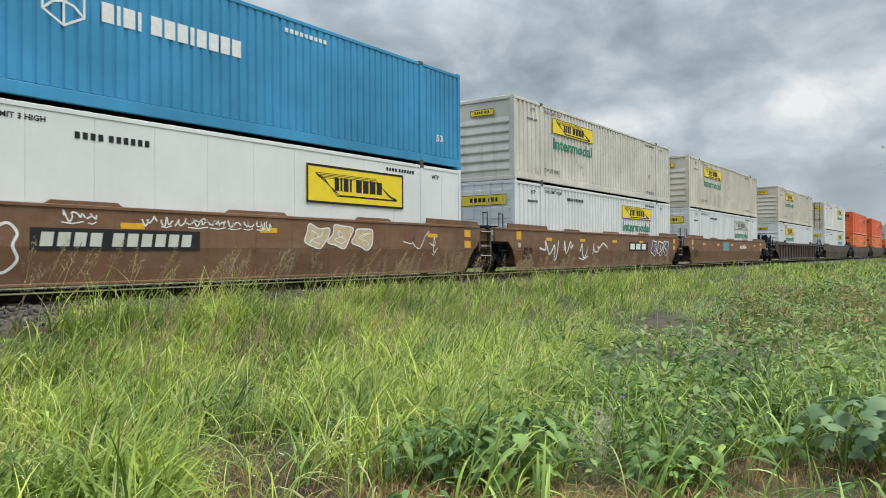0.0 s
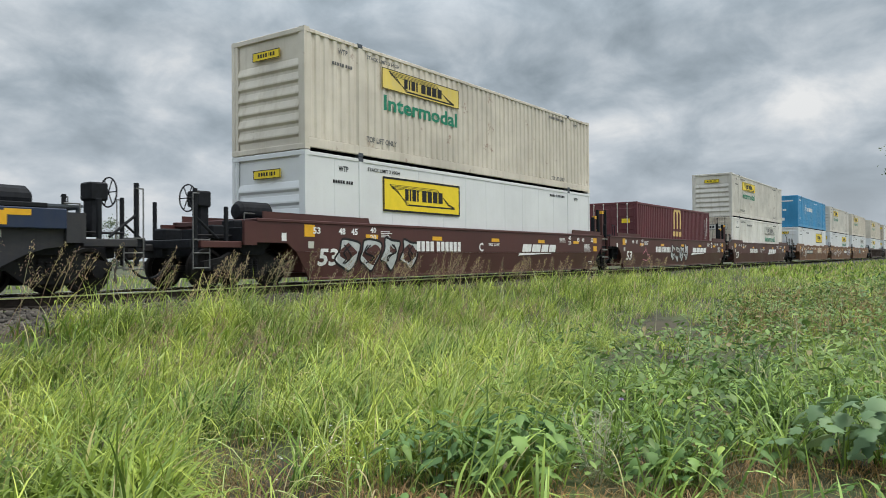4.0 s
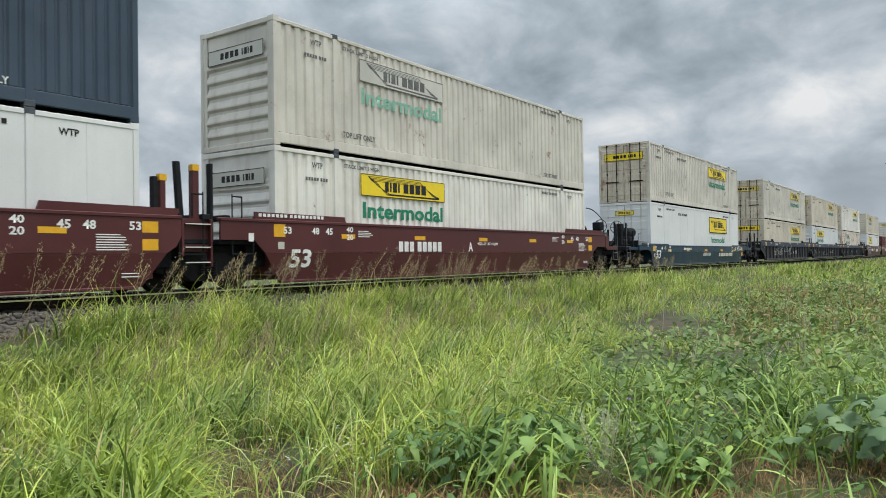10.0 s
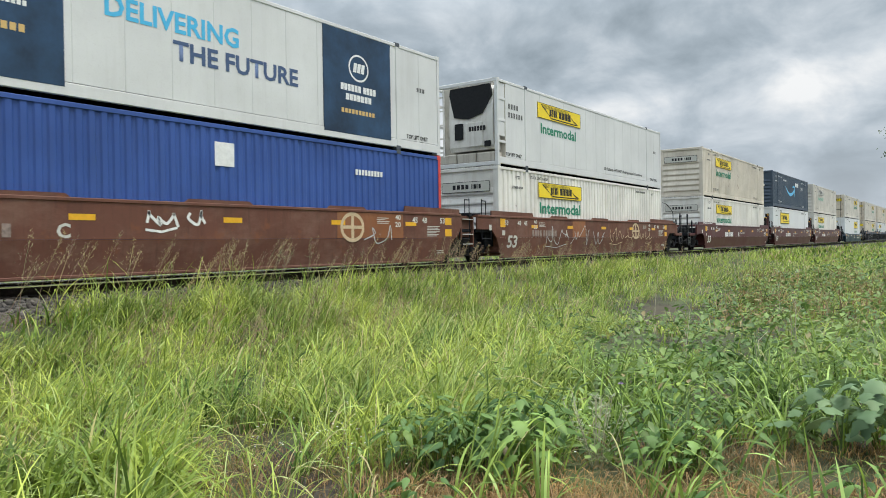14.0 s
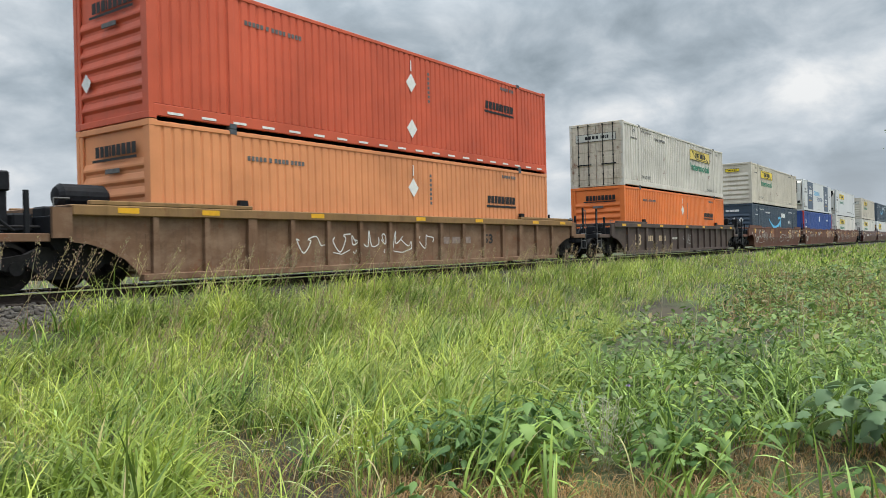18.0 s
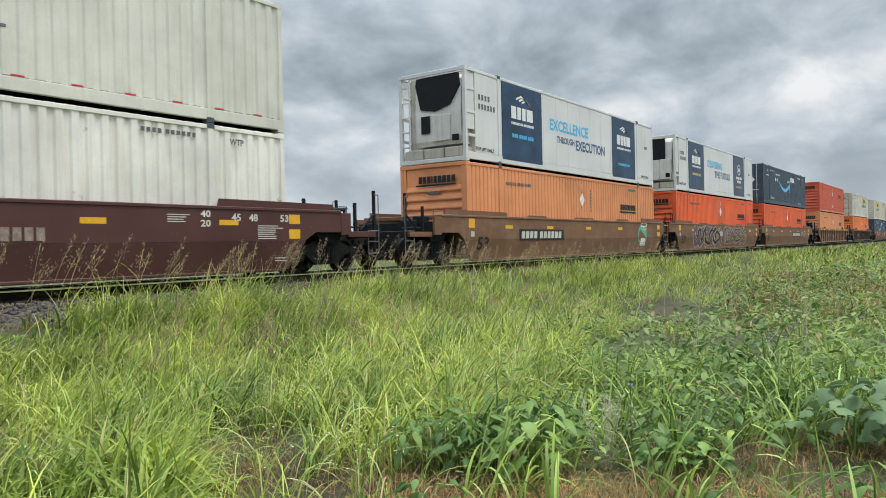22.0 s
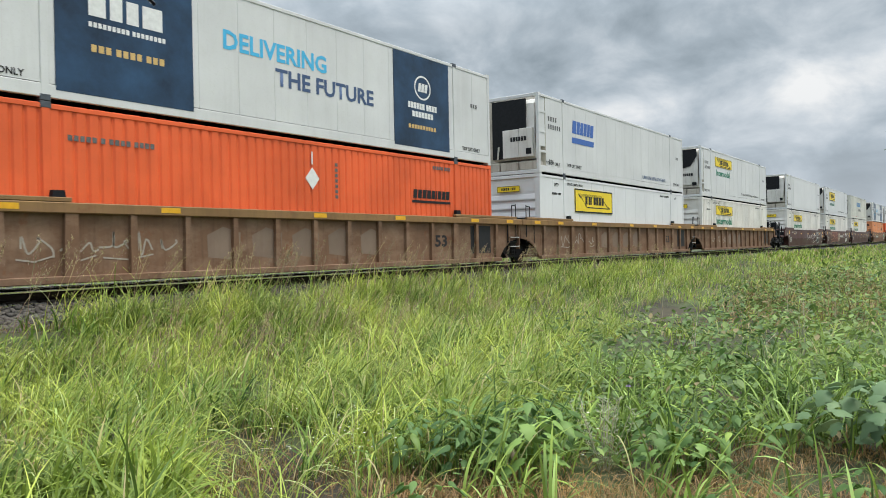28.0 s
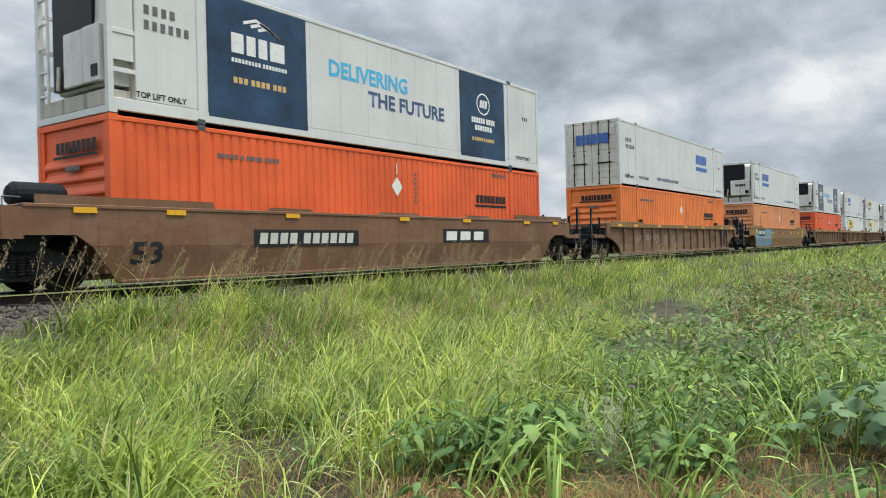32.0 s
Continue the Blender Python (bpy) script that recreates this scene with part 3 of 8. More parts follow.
def yellow_sign(box, x0, z_top, style):
    """The broad company panel: framed, plain or bleached; its writing is drawn as plain bars."""
    w, framed = 3.66, style == "framed"
    h = 0.93 if framed else 0.56
    mat = {"framed": YELLOW, "yellow": YELLOW, "faded": YFADE, "bleached": GREYS}[style]
    z0 = z_top - h
    sign = part("sign", shared("sign%.2f%.2f%s" % (x0, z_top, style), lambda: Geo().box(x0, -0.011, z0, x0 + w, 0.006, z_top, 0.002), mat), mat, box,
                {"framed": "yellow sign in a black frame", "yellow": "yellow sign with dark writing", "faded": "faded yellow sign", "bleached": "bleached pale sign"}[style])

    def ink():
        g, y = Geo(), -0.0135
        b = 0.055 if framed else 0.016
        for q in ((x0, z0, x0 + w, z0 + b), (x0, z_top - b, x0 + w, z_top), (x0, z0 + b, x0 + b, z_top - b), (x0 + w - b, z0 + b, x0 + w, z_top - b)):
            g.box(q[0], y - 0.002, q[1], q[2], y + 0.002, q[3])
        m = 0.2 if framed else 0.06
        # a slanted scroll behind the writing
        c0, c1, lo, hi = x0 + 0.28, x0 + w - 0.28, z0 + m, z_top - m
        for i in range(4):
            d = 0.035 * i
            g.ribbon([(c0 + d, hi - d), (c1 - 0.9 + d, hi - d), (c1 - 0.35 + d * 0.6, lo + 0.1 + d * 0.3), (c1, lo + d * 0.4)], 0.012, y)
            g.ribbon([(c0 + d * 0.6, hi - d * 0.5), (c0 + 0.32 + d * 0.6, hi - 0.12 - d), (c0 + 0.75 + d, lo + d * 0.3), (c1, lo + d * 0.3)], 0.012, y)
        bars(g, x0 + 0.95, z0 + h * (0.36 if framed else 0.27), 1.85, h * (0.34 if framed else 0.46), BRAND, y, 0.28)
        return g
    part("sign_print", shared("signink%.2f%.2f%s" % (x0, z_top, style), ink, INK if style != "bleached" else GREY_INK), INK, sign)


def word(box, name, body, x0, z0, w, h, mat, y=0.006, slant=0.0):
    part(name, shared("w%s%.2f%.2f%.2f" % (body, x0, z0, w), lambda: lettering(body, x0, z0, w, h, y, slant), mat), mat, box)


def fine_print(box, mat, z_top=HIGH - 0.42, seed=0):
    """Small marks near the lifting posts and the words by which the box is lifted."""
    y = 0.006
    word(box, "lettering", "TOP LIFT ONLY", 2.22, 0.42, 1.25, 0.15, mat)
    word(box, "lettering", "TOP LIFT ONLY", LONG - 3.4, 0.30, 1.1, 0.13, mat)
    word(box, "lettering", "STACK LIMIT 3 HIGH", 2.25, z_top + 0.1, 1.35, 0.1, mat)
    word(box, "lettering", "WTP", 1.15, z_top, 0.36, 0.14, mat)
    word(box, "lettering", "WTP", LONG - 1.5, z_top + 0.03, 0.36, 0.13, mat)
    g = Geo()
    bars(g, LONG - 3.55, z_top + 0.1, 1.25, 0.085, (1, 1, 1, 1, 0, 1, 1, 1, 1, 1, 1), y, 0.5)
    bars(g, 4.1, z_top - 0.1, 1.5, 0.12, (1, 1, 1, 1, 0, 1, 1, 1, 1, 1, 1), y, 0.55)
    bars(g, 0.95, z_top - 0.3, 0.75, 0.08, (1, 1, 1, 1, 1, 0, 1, 1, 1), y, 0.4)
    part("marking", shared("fineprint%.2f" % z_top, lambda: g, mat), mat, box)


def end_plate(box, style, z=2.12, wide=1.5, high=0.3, y0=None):
    y0 = (WIDE - wide) / 2 if y0 is None else y0
    mat = YELLOW if style == "yellow" else (YFADE if style == "faded" else GREYS)

    def ink():
        g = Geo()
        x, c = -0.023, y0 + wide * 0.18
        for q in ((y0, z, y0 + wide, z + 0.016), (y0, z + high - 0.016, y0 + wide, z + high), (y0, z + 0.016, y0 + 0.016, z + high - 0.016), (y0 + wide - 0.016, z + 0.016, y0 + wide, z + high - 0.016)):
            g.box(x - 0.002, q[0], q[1], x + 0.002, q[2], q[3])
        for w in BRAND:
            if w:
                g.box(x - 0.002, c, z + high * 0.3, x + 0.002, c + wide * 0.055 * w, z + high * 0.72)
                c += wide * 0.075 * w + 0.012
            else:
                c += wide * 0.05
        return g
    sign = part("end_sign", shared("endsign%s%.2f%.2f" % (style, z, wide), lambda: Geo().box(-0.02, y0, z, 0.0, y0 + wide, z + high, 0.002), mat), mat, box)
    part("sign_print", shared("endink%s%.2f%.2f" % (style, z, wide), ink, INK), INK, sign)


def diamond(g, x, z, r, y=0.006):
    g.slab([(x, z - r * 1.15), (x + r, z), (x, z + r * 1.15), (x - r, z)], y - 0.003, y + 0.002)


def begin(m, label):
    return thing("shipping_container", m, label, "container", "containers on the train")


def white_box(m, mat=WHITE, end="ribs", sign="r", style="yellow", text=True, flat=False, plate="yellow", faded=False, top=False):
    tone = {"white_paint": "white", "fresh_white_paint": "clean white", "cream_paint": "cream", "greyed_white_paint": "greyed white", "rust_stained_white_paint": "rusty white"}[mat.name]
    what = "smooth" if flat else "corrugated"
    sg = {"framed": "a framed yellow sign", "yellow": "a yellow sign", "faded": "a faded yellow sign", "bleached": "a bleached sign", None: "no sign"}[style if sign else None]
    box = begin(m, "%s %s container with %s, %s" % (tone, what, sg, "stacked on another" if top else "in well car"))
    frame_parts(box, mat)
    walls(box, mat, 0.28 if not flat else 1.2, 0.036, flat=flat)
    if end == "ribs":
        ribbed_end(box, mat, 0.0, -1)
    else:
        door_end(box, DOORW if mat.name != "fresh_white_paint" else mat, BLACK if mat.name != "fresh_white_paint" else GREYW, 0.0, -1)
    ribbed_end(box, mat, LONG, 1)
    if plate:
        small = flat or end == "ribs" and plate == "yellow"
        end_plate(box, plate, 2.28 if small else 2.05, 0.95 if small else 1.95, 0.22 if small else 0.36)
    if sign:
        x0 = 2.85 if sign == "r" else LONG - 2.85 - 3.66
        zt = HIGH - 0.40
        yellow_sign(box, x0, zt, style)
        if text:
            z = zt - (0.93 if style == "framed" else 0.56) - 0.16
            word(box, "lettering", "Intermodal", x0 + (0.45 if style == "framed" else 0.08), z - 0.42, 2.75 if style == "framed" else 3.5, 0.42 if style != "framed" else 0.36, GREENF if faded else GREEN)
    fine_print(box, GREY_INK if mat is not CLEAN else INK)
    return box


def orange_box(m, mat, end="ribs", side="f", top=False):
    tone = {"orange_paint": "orange", "red_orange_paint": "red-orange", "faded_orange_paint": "faded pale orange", "brick_red_paint": "brick red"}[mat.name]
    box = begin(m, "%s corrugated container with dark lettering, %s" % (tone, "stacked on another" if top else "in well car"))
    frame_parts(box, mat)
    walls(box, mat, 0.235, 0.026, ridge=0.6)
    ribbed_end(box, mat, 0.0, -1, 7)
    ribbed_end(box, mat, LONG, 1, 7)
    name_bars = (1, 1, 1, 1, 0.9, 0.4, 1, 0.9, 1)

    def logo():
        g = Geo()
        z = 1.70 if not top else 1.84
        bars(g, 12.05, z, 1.78, 0.24, name_bars, 0.006, 0.2, 0.12)
        g.box(12.0, 0.004, z - 0.13, 13.85, 0.008, z - 0.06)
        return g
    part("brand_mark", shared("orangelogo%d" % top, logo, INK), INK, box)

    def marks():
        g = Geo()
        bars(g, 2.35, HIGH - 0.62, 1.7, 0.1, (1, 1, 1, 1, 1, 0, 1, 0, 1, 1, 1, 1, 0, 1, 1, 1, 1), 0.006, 0.4)
        bars(g, 13.0, HIGH - 0.34, 0.9, 0.1, (1, 1, 1, 1, 1, 0, 1, 1, 1), 0.006, 0.4)
        for i in range(7):
            g.box(8.95, 0.004, 1.55 + i * 0.13, 9.04, 0.008, 1.63 + i * 0.13)
        return g
    part("marking", shared("orangemarks", marks, GREY_INK), GREY_INK, box)

    def dia():
        g = Geo()
        diamond(g, 8.18, 1.99, 0.23)
        if top:
            diamond(g, 8.18, 0.72, 0.23)
        g.box(8.16, 0.004, 2.32, 8.2, 0.008, 2.62)
        return g
    part("placard", shared("orangedia%d" % top, dia, WINK), WINK, box, "white diamond placard holder")

    def end_logo():
        g, c = Geo(), 0.42
        for w in name_bars:
            g.box(-0.024, c, 2.28, -0.018, c + 0.135 * w, 2.5)
            c += 0.155 * w + 0.02
        g.box(-0.024, 0.4, 2.19, -0.018, 1.95, 2.24)
        return g
    part("brand_mark", shared("orangeend", end_logo, INK), INK, box)
    part("vent", shared("orangevent", lambda: Geo().box(-0.03, 1.0, 1.93, -0.005, 1.5, 2.03, 0.01), GREY_INK), GREY_INK, box)
    part("placard", shared("orangeplac", lambda: Geo().add([(-0.03, 2.1, 0.72), (-0.03, 2.28, 0.92), (-0.03, 2.1, 1.12), (-0.03, 1.92, 0.92)], [(0, 1, 2, 3)]).box(-0.028, 2.0, 0.85, -0.0, 2.2, 1.0), WINK), WINK, box)
    if top:
        def refl():
            g = Geo()
            for i in range(20):
                g.box(0.4 + i * 0.79, -0.012, 0.1, 0.75 + i * 0.79, -0.006, 0.15)
            return g
        part("reflector_strip", shared("orangerefl", refl, WINK), WINK, box)
    return box


def swoosh(g, x0, x1, z0, drop, y):
    """A smile-shaped arrow."""
    n = 22
    up, lo = [], []
    for i in range(n + 1):
        f = i / n
        x = x0 + (x1 - x0) * f
        s = math.sin(f * math.pi * 0.94 + 0.04)
        z = z0 - drop * s - 0.10 * f
        w = 0.05 + 0.23 * math.sin(min(1, f * 1.3) * math.pi * 0.6)
        up.append((x, z + w / 2))
        lo.append((x, z - w / 2))
    vs = [(x, y, z) for x, z in up] + [(x, y, z) for x, z in lo]
    g.add(vs, [(i, n + 1 + i, n + 2 + i, i + 1) for i in range(n)])
    x, z = x1 + 0.05, z0 - 0.08
    g.ribbon([(x - 0.95, z + 0.12), (x - 0.3, z + 0.2), (x, z + 0.14), (x - 0.02, z - 0.3), (x - 0.3, z - 0.72)], 0.17, y)


def navy_box(m, end="ribs", dias=(), top=True):
    box = begin(m, "dark navy corrugated container with a blue curved arrow, %s" % ("stacked on another" if top else "in well car"))
    frame_parts(box, NAVY)
    walls(box, NAVY, 0.235, 0.032, ridge=0.55)
    if end == "ribs":
        ribbed_end(box, NAVY, 0.0, -1, 7)
        part("brand_mark", shared("navyend", lambda: Geo().box(-0.024, 0.9, 2.36, -0.018, 1.2, 2.5).box(-0.024, 1.24, 2.36, -0.018, 1.5, 2.5).box(-0.024, 1.54, 2.36, -0.018, 1.8, 2.5), WINK), WINK, box)
    else:
        door_end(box, NAVY, GREYW, 0.0, -1)
    ribbed_end(box, NAVY, LONG, 1, 7)
    arrow = Geo()
    swoosh(arrow, 5.1, 9.3, 1.93, 0.62, 0.006)
    part("curved_arrow", shared("swoosh", lambda: arrow, SKYB), SKYB, box, "sky-blue curved arrow")
    part("brand_mark", shared("prime", lambda: bars(Geo(), 9.65, 2.05, 1.5, 0.36, (1, 0.7, 0.4, 1.5, 1), 0.006, 0.2), WINK), WINK, box)
    fine_print(box, WINK, HIGH - 0.5)
    if dias:
        g = Geo()
        for x, z in dias:
            diamond(g, x, z, 0.17)
        part("placard", g, WINK, box, "pair of white diamond placards")
    part("placard", shared("navyplac", lambda: Geo().add([(-0.066, y + dy, 1.75 + dz) for y in (0.75, 1.2) for dy, dz in ((0, -0.2), (0.17, 0), (0, 0.2), (-0.17, 0))], [(0, 1, 2, 3), (4, 5, 6, 7)]), WINK), WINK, box)
    return box


PALEP = painted("repainted_panel", (0.69, 0.695, 0.69), (0.36, 0.34, 0.31), 0.08, 0.12, 0.36, fade=0.05, shift=5.5)


def reefer_box(m, art, end="unit"):
    what = {"panels": "two dark blue panels", "panels2": "blue panels and slogan", "sign": "a yellow sign", "framed": "a framed yellow sign", "blue_r": "blue lettering near one end",
            "blue_f": "blue lettering near one end", "bare": "a bare side"}[art]
    box = begin(m, "white refrigerated container with %s, stacked" % what)
    open_at = 0.56 if end == "unit" else 0.11
    frame_parts(box, REEF, start=open_at)
    walls(box, REEF, 1.02, flat=True, start=open_at)
    if end == "unit":
        cooling_end(box, art)
    else:
        door_end(box, GREYW, BLACK, 0.0, -1)
        part("brand_mark", shared("martendoor", lambda: end_bars(), MIDB), MIDB, box)
    ribbed_end(box, REEF, LONG, 1)
    word(box, "lettering", "TOP LIFT ONLY", 0.55, 0.34, 1.1, 0.12, INK)
    word(box, "lettering", "TOP LIFT ONLY", LONG - 1.6, 0.34, 1.0, 0.12, INK)
    if art in ("panels", "panels2"):
        part("printed_panel", shared("panelA", lambda: Geo().box(2.16, -0.008, 0.2, 4.92, 0.01, HIGH - 0.13, 0.002), DEEPB), DEEPB, box, "dark blue printed panel")
        part("printed_panel", shared("panelB", lambda: Geo().box(11.28, -0.008, 0.2, 13.85, 0.01, HIGH - 0.13, 0.002), DEEPB), DEEPB, box, "dark blue printed panel")

        def logo(x, w, round_mark):
            def build():
                g = Geo()
                y = -0.0105
                if round_mark:
                    g.ribbon([(x + w / 2 + 0.36 * math.cos(a * math.pi / 12), 1.9 + 0.32 * math.sin(a * math.pi / 12)) for a in range(25)], 0.05, y)
                    bars(g, x + w / 2 - 0.22, 1.78, 0.44, 0.24, (1, 1, 1), y, 0.25, 0.2)
                    bars(g, x + w / 2 - 0.68, 1.28, 1.36, 0.17, (1, 1, 1, 1, 1, 1, 0, 1, 1, 1, 1), y, 0.25)
                    bars(g, x + w / 2 - 0.5, 1.05, 1.0, 0.16, (1, 1, 1, 1, 1, 1, 1), y, 0.25)
                else:
                    for i in range(3):
                        g.ribbon([(x + w / 2 - 0.45 + 0.2 * i, 2.3 - 0.04 * i), (x + w / 2 - 0.1 + 0.15 * i, 2.42 - 0.06 * i), (x + w / 2 + 0.25 + 0.1 * i, 2.3 - 0.05 * i), (x + w / 2 + 0.55, 2.12)], 0.07, y)
                    bars(g, x + w / 2 - 0.78, 1.62, 1.56, 0.42, (1, 0.75, 0.75, 1.3), y, 0.25)
                    bars(g, x + w / 2 - 0.78, 1.42, 1.56, 0.09, (1,) * 9 + (0,) + (1,) * 8, y, 0.4)
                return g
            return build
        part("logo_shape", shared("logoA", logo(2.16, 2.76, False), WINK), WINK, box)
        part("logo_shape", shared("logoB" + art, logo(11.28, 2.57, art == "panels"), WINK), WINK, box)
        part("web_line", shared("web" + art, lambda: bars(bars(Geo(), 2.8, 0.98, 1.5, 0.13, (1,) * 3 + (0,) + (1,) * 4 + (0,) + (1,) * 3, -0.0105, 0.4), 11.9, 0.72, 1.3, 0.11, (1,) * 10, -0.0105, 0.4), GOLDP if art == "panels" else SKYB), GOLDP, box)
        y = 0.006
        if art == "panels":
            word(box, "lettering", "DELIVERING", 5.68, 1.62, 3.05, 0.42, SKYB, y)
            word(box, "lettering", "THE FUTURE", 7.1, 1.08, 3.35, 0.40, SLATE, y)
        else:
            word(box, "lettering", "EXCELLENCE", 5.56, 1.55, 3.3, 0.42, SKYB, y)
            word(box, "lettering", "THROUGH", 6.1, 1.13, 1.5, 0.25, SLATE, y)
            word(box, "lettering", "EXECUTION", 7.72, 0.98, 2.75, 0.40, SLATE, y)
    elif art in ("sign", "framed"):
        yellow_sign(box, 2.85, HIGH - 0.40, "framed" if art == "framed" else "yellow")
        word(box, "lettering", "Intermodal", 3.1, HIGH - (1.86 if art == "framed" else 1.52), 3.0, 0.38, GREEN)
        word(box, "lettering", "30 Pallets (48\"X40\") Refrigerated Container", 8.9, 0.42, 4.6, 0.17, GREY_INK)
    elif art in ("blue_r", "blue_f"):
        x = 2.75 if art == "blue_r" else 10.8
        part("brand_mark", shared("marten" + art, lambda: bars(Geo(), x, 1.72, 2.0, 0.5, (1.3, 1, 1, 1, 0.9, 1.1), 0.006, 0.2, 0.15), MIDB), MIDB, box)
        part("brand_stripe", shared("martens" + art, lambda: Geo().slab([(x - 0.05, 1.34), (x + 1.98, 1.34), (x + 2.03, 1.56), (x, 1.56)], 0.004, 0.008), MIDB), MIDB, box)
        word(box, "lettering", "SUPER CUBE REEFER CONTAINER", 4.6 if art == "blue_f" else 10.2, 0.42, 3.2, 0.16, SLATE)
        word(box, "lettering", "TOP LIFT ONLY", 2.25, 0.36, 1.3, 0.14, INK)
        word(box, "lettering", "53'", 0.75, 0.34, 0.35, 0.2, INK)
    else:
        part("pale_patch", shared("patch", lambda: Geo().box(2.9, -0.006, 0.25, 13.6, 0.01, HIGH - 0.3, 0.002), PALEP), PALEP, box)
    part("marking", shared("reefmarks" + art, lambda: bars(bars(bars(Geo(), 0.75, 1.95, 0.75, 0.17, (1, 1, 1, 1), 0.006, 0.75), 0.75, 1.66, 1.05, 0.17, (1,) * 6, 0.006, 0.75), LONG - 1.1, 1.7, 0.4, 0.12, (1, 1, 1), 0.006, 0.6), GREY_INK), GREY_INK, box)
    return box


def end_bars():
    g, c = Geo(), 0.5
    for w in (1.3, 1, 1, 1, 0.9, 1.1):
        g.box(-0.06, c, 1.85, -0.052, c + 0.2 * w, 2.3)
        c += 0.22 * w + 0.03
    return g


def cooling_end(box, art):
    """An open end frame with a cooling unit: dark grille above, white casing, tray and side rungs."""
    # shade of the open end is put into the wall's colour: the tanks' grey
    part("end_wall", shared("reefback", lambda: Geo().box(0.55, 0.02, 0.12, 0.6, WIDE - 0.02, HIGH - 0.03, 0.01), TRAYM), TRAYM, box)

    def casing():
        g = Geo()
        y0, y1 = 0.22, 1.98
        prof = [(0.5, 0.55), (0.16, 0.55), (0.10, 0.7), (0.08, 1.5), (0.13, 2.55), (0.25, HIGH - 0.2), (0.55, HIGH - 0.12)]
        g.strip(prof, 1, y0, y1)
        n = len(prof)
        for y in (y0, y1):
            g.add([(x, y, z) for x, z in prof] + [(0.55, y, 0.55)], [tuple(range(n + 1))])
        return g
    unit = part("cooling_unit", shared("reefunit", casing, REEFE), REEFE, box, "white cooling unit with a dark grille")

    if art in ("panels", "bare", "blue_r"):
        # a black plate paints the shade of a deep recess round a boxy white casing
        part("grille", shared("reefshadeA", lambda: Geo().slab([(0.62, 0.6), (1.96, 0.6), (1.96, HIGH - 0.16), (0.55, HIGH - 0.16), (0.55, 1.62), (0.62, 1.62)], 0.0, 0.09), GLASSY), GLASSY, unit).matrix_basis = Matrix(((0, 1, 0, 0.03), (1, 0, 0, 0), (0, 0, 1, 0), (0, 0, 0, 1)))
        part("service_panel", shared("reefpanelA", lambda: Geo().box(-0.02, 0.26, 0.6, 0.09, 0.82, 1.66, 0.02), REEFE), REEFE, unit)
        part("service_panel", shared("reefpanelB", lambda: Geo().box(-0.02, 0.83, 0.6, 0.09, 1.5, 1.64, 0.02), REEFE), REEFE, unit)
        part("vent", shared("reefventA", lambda: Geo().box(-0.035, 0.3, 0.7, -0.015, 0.52, 0.92, 0.006), GLASSY), GLASSY, unit)
        part("hose", shared("reefhose", lambda: Geo().rod((-0.01, 1.72, 0.6), (-0.02, 1.66, 1.05), 0.035, 7), GREYS), GREYS, unit)
    else:
        part("grille", shared("reefgrille", lambda: Geo().slab([(0.25, 2.35), (0.62, 1.78), (1.2, 1.62), (1.75, 1.72), (1.94, 2.5), (1.9, HIGH - 0.18), (0.3, HIGH - 0.16)], 0.0, 0.09), GLASSY), GLASSY, unit).matrix_basis = Matrix(((0, 1, 0, 0.04), (1, 0, 0, 0), (0, 0, 1, 0), (0, 0, 0, 1)))
        part("service_panel", shared("reefpanel", lambda: Geo().box(0.05, 0.62, 0.68, 0.11, 1.28, 1.5, 0.012), REEFE), REEFE, unit)
        part("vent", shared("reefventB", lambda: Geo().box(0.045, 1.4, 0.95, 0.075, 1.74, 1.5, 0.006), GLASSY), GLASSY, unit)
        part("vent", shared("reefventC", lambda: Geo().box(0.045, 0.3, 0.64, 0.075, 0.55, 0.84, 0.006), GLASSY), GLASSY, unit)
    if art in ("blue_r", "sign", "framed"):
        def unit_mark():
            g, c = Geo(), 0.5
            for w in (1.2, 1, 1, 1, 0.9, 1.1):
                g.box(-0.028 if art == "blue_r" else 0.044, c, 1.2, -0.02 if art == "blue_r" else 0.052, c + 0.085 * w, 1.36)
                c += 0.1 * w + 0.012
            return g
        part("brand_mark", shared("reefmark%d" % (art == "blue_r"), unit_mark, INK), INK, unit)
    for k, (a, b) in enumerate(((0.14, 0.86), (0.90, 1.66), (1.70, 2.44))):
        part("fuel_tray", shared("reeftray%d" % k, lambda: Geo().box(0.05, a, 0.14, 0.55, b, 0.46, 0.03), TRAYM), TRAYM, box, "dirty grey tank below the cooling unit")

    def rungs():
        g = Geo()
        for i in range(5):
            z = 0.55 + i * 0.48
            g.box(0.02, WIDE - 0.40, z, 0.07, WIDE - 0.1, z + 0.05, 0.008)
        g.box(0.02, WIDE - 0.43, 0.4, 0.07, WIDE - 0.37, 2.75, 0.008)
        return g
    part("ladder", shared("reefladder", rungs, REEFE), REEFE, box)

    part("side_infill", shared("reefinfill", lambda: Geo().box(0.12, 0.035, 0.98, 0.54, 0.075, HIGH - 0.13, 0.008), REEF), REEF, box)
    for i in range(3):
        z = 0.75 + i * 0.72
        for y in (0.02, WIDE - 0.08):
            part("side_strut", shared("reefstrut%d%.1f" % (i, y), lambda: Geo().box(0.1, y, z, 0.56, y + 0.06, z + 0.09, 0.008), REEF), REEF, box)
    end_rails(box, REEF, 0.0, -1)


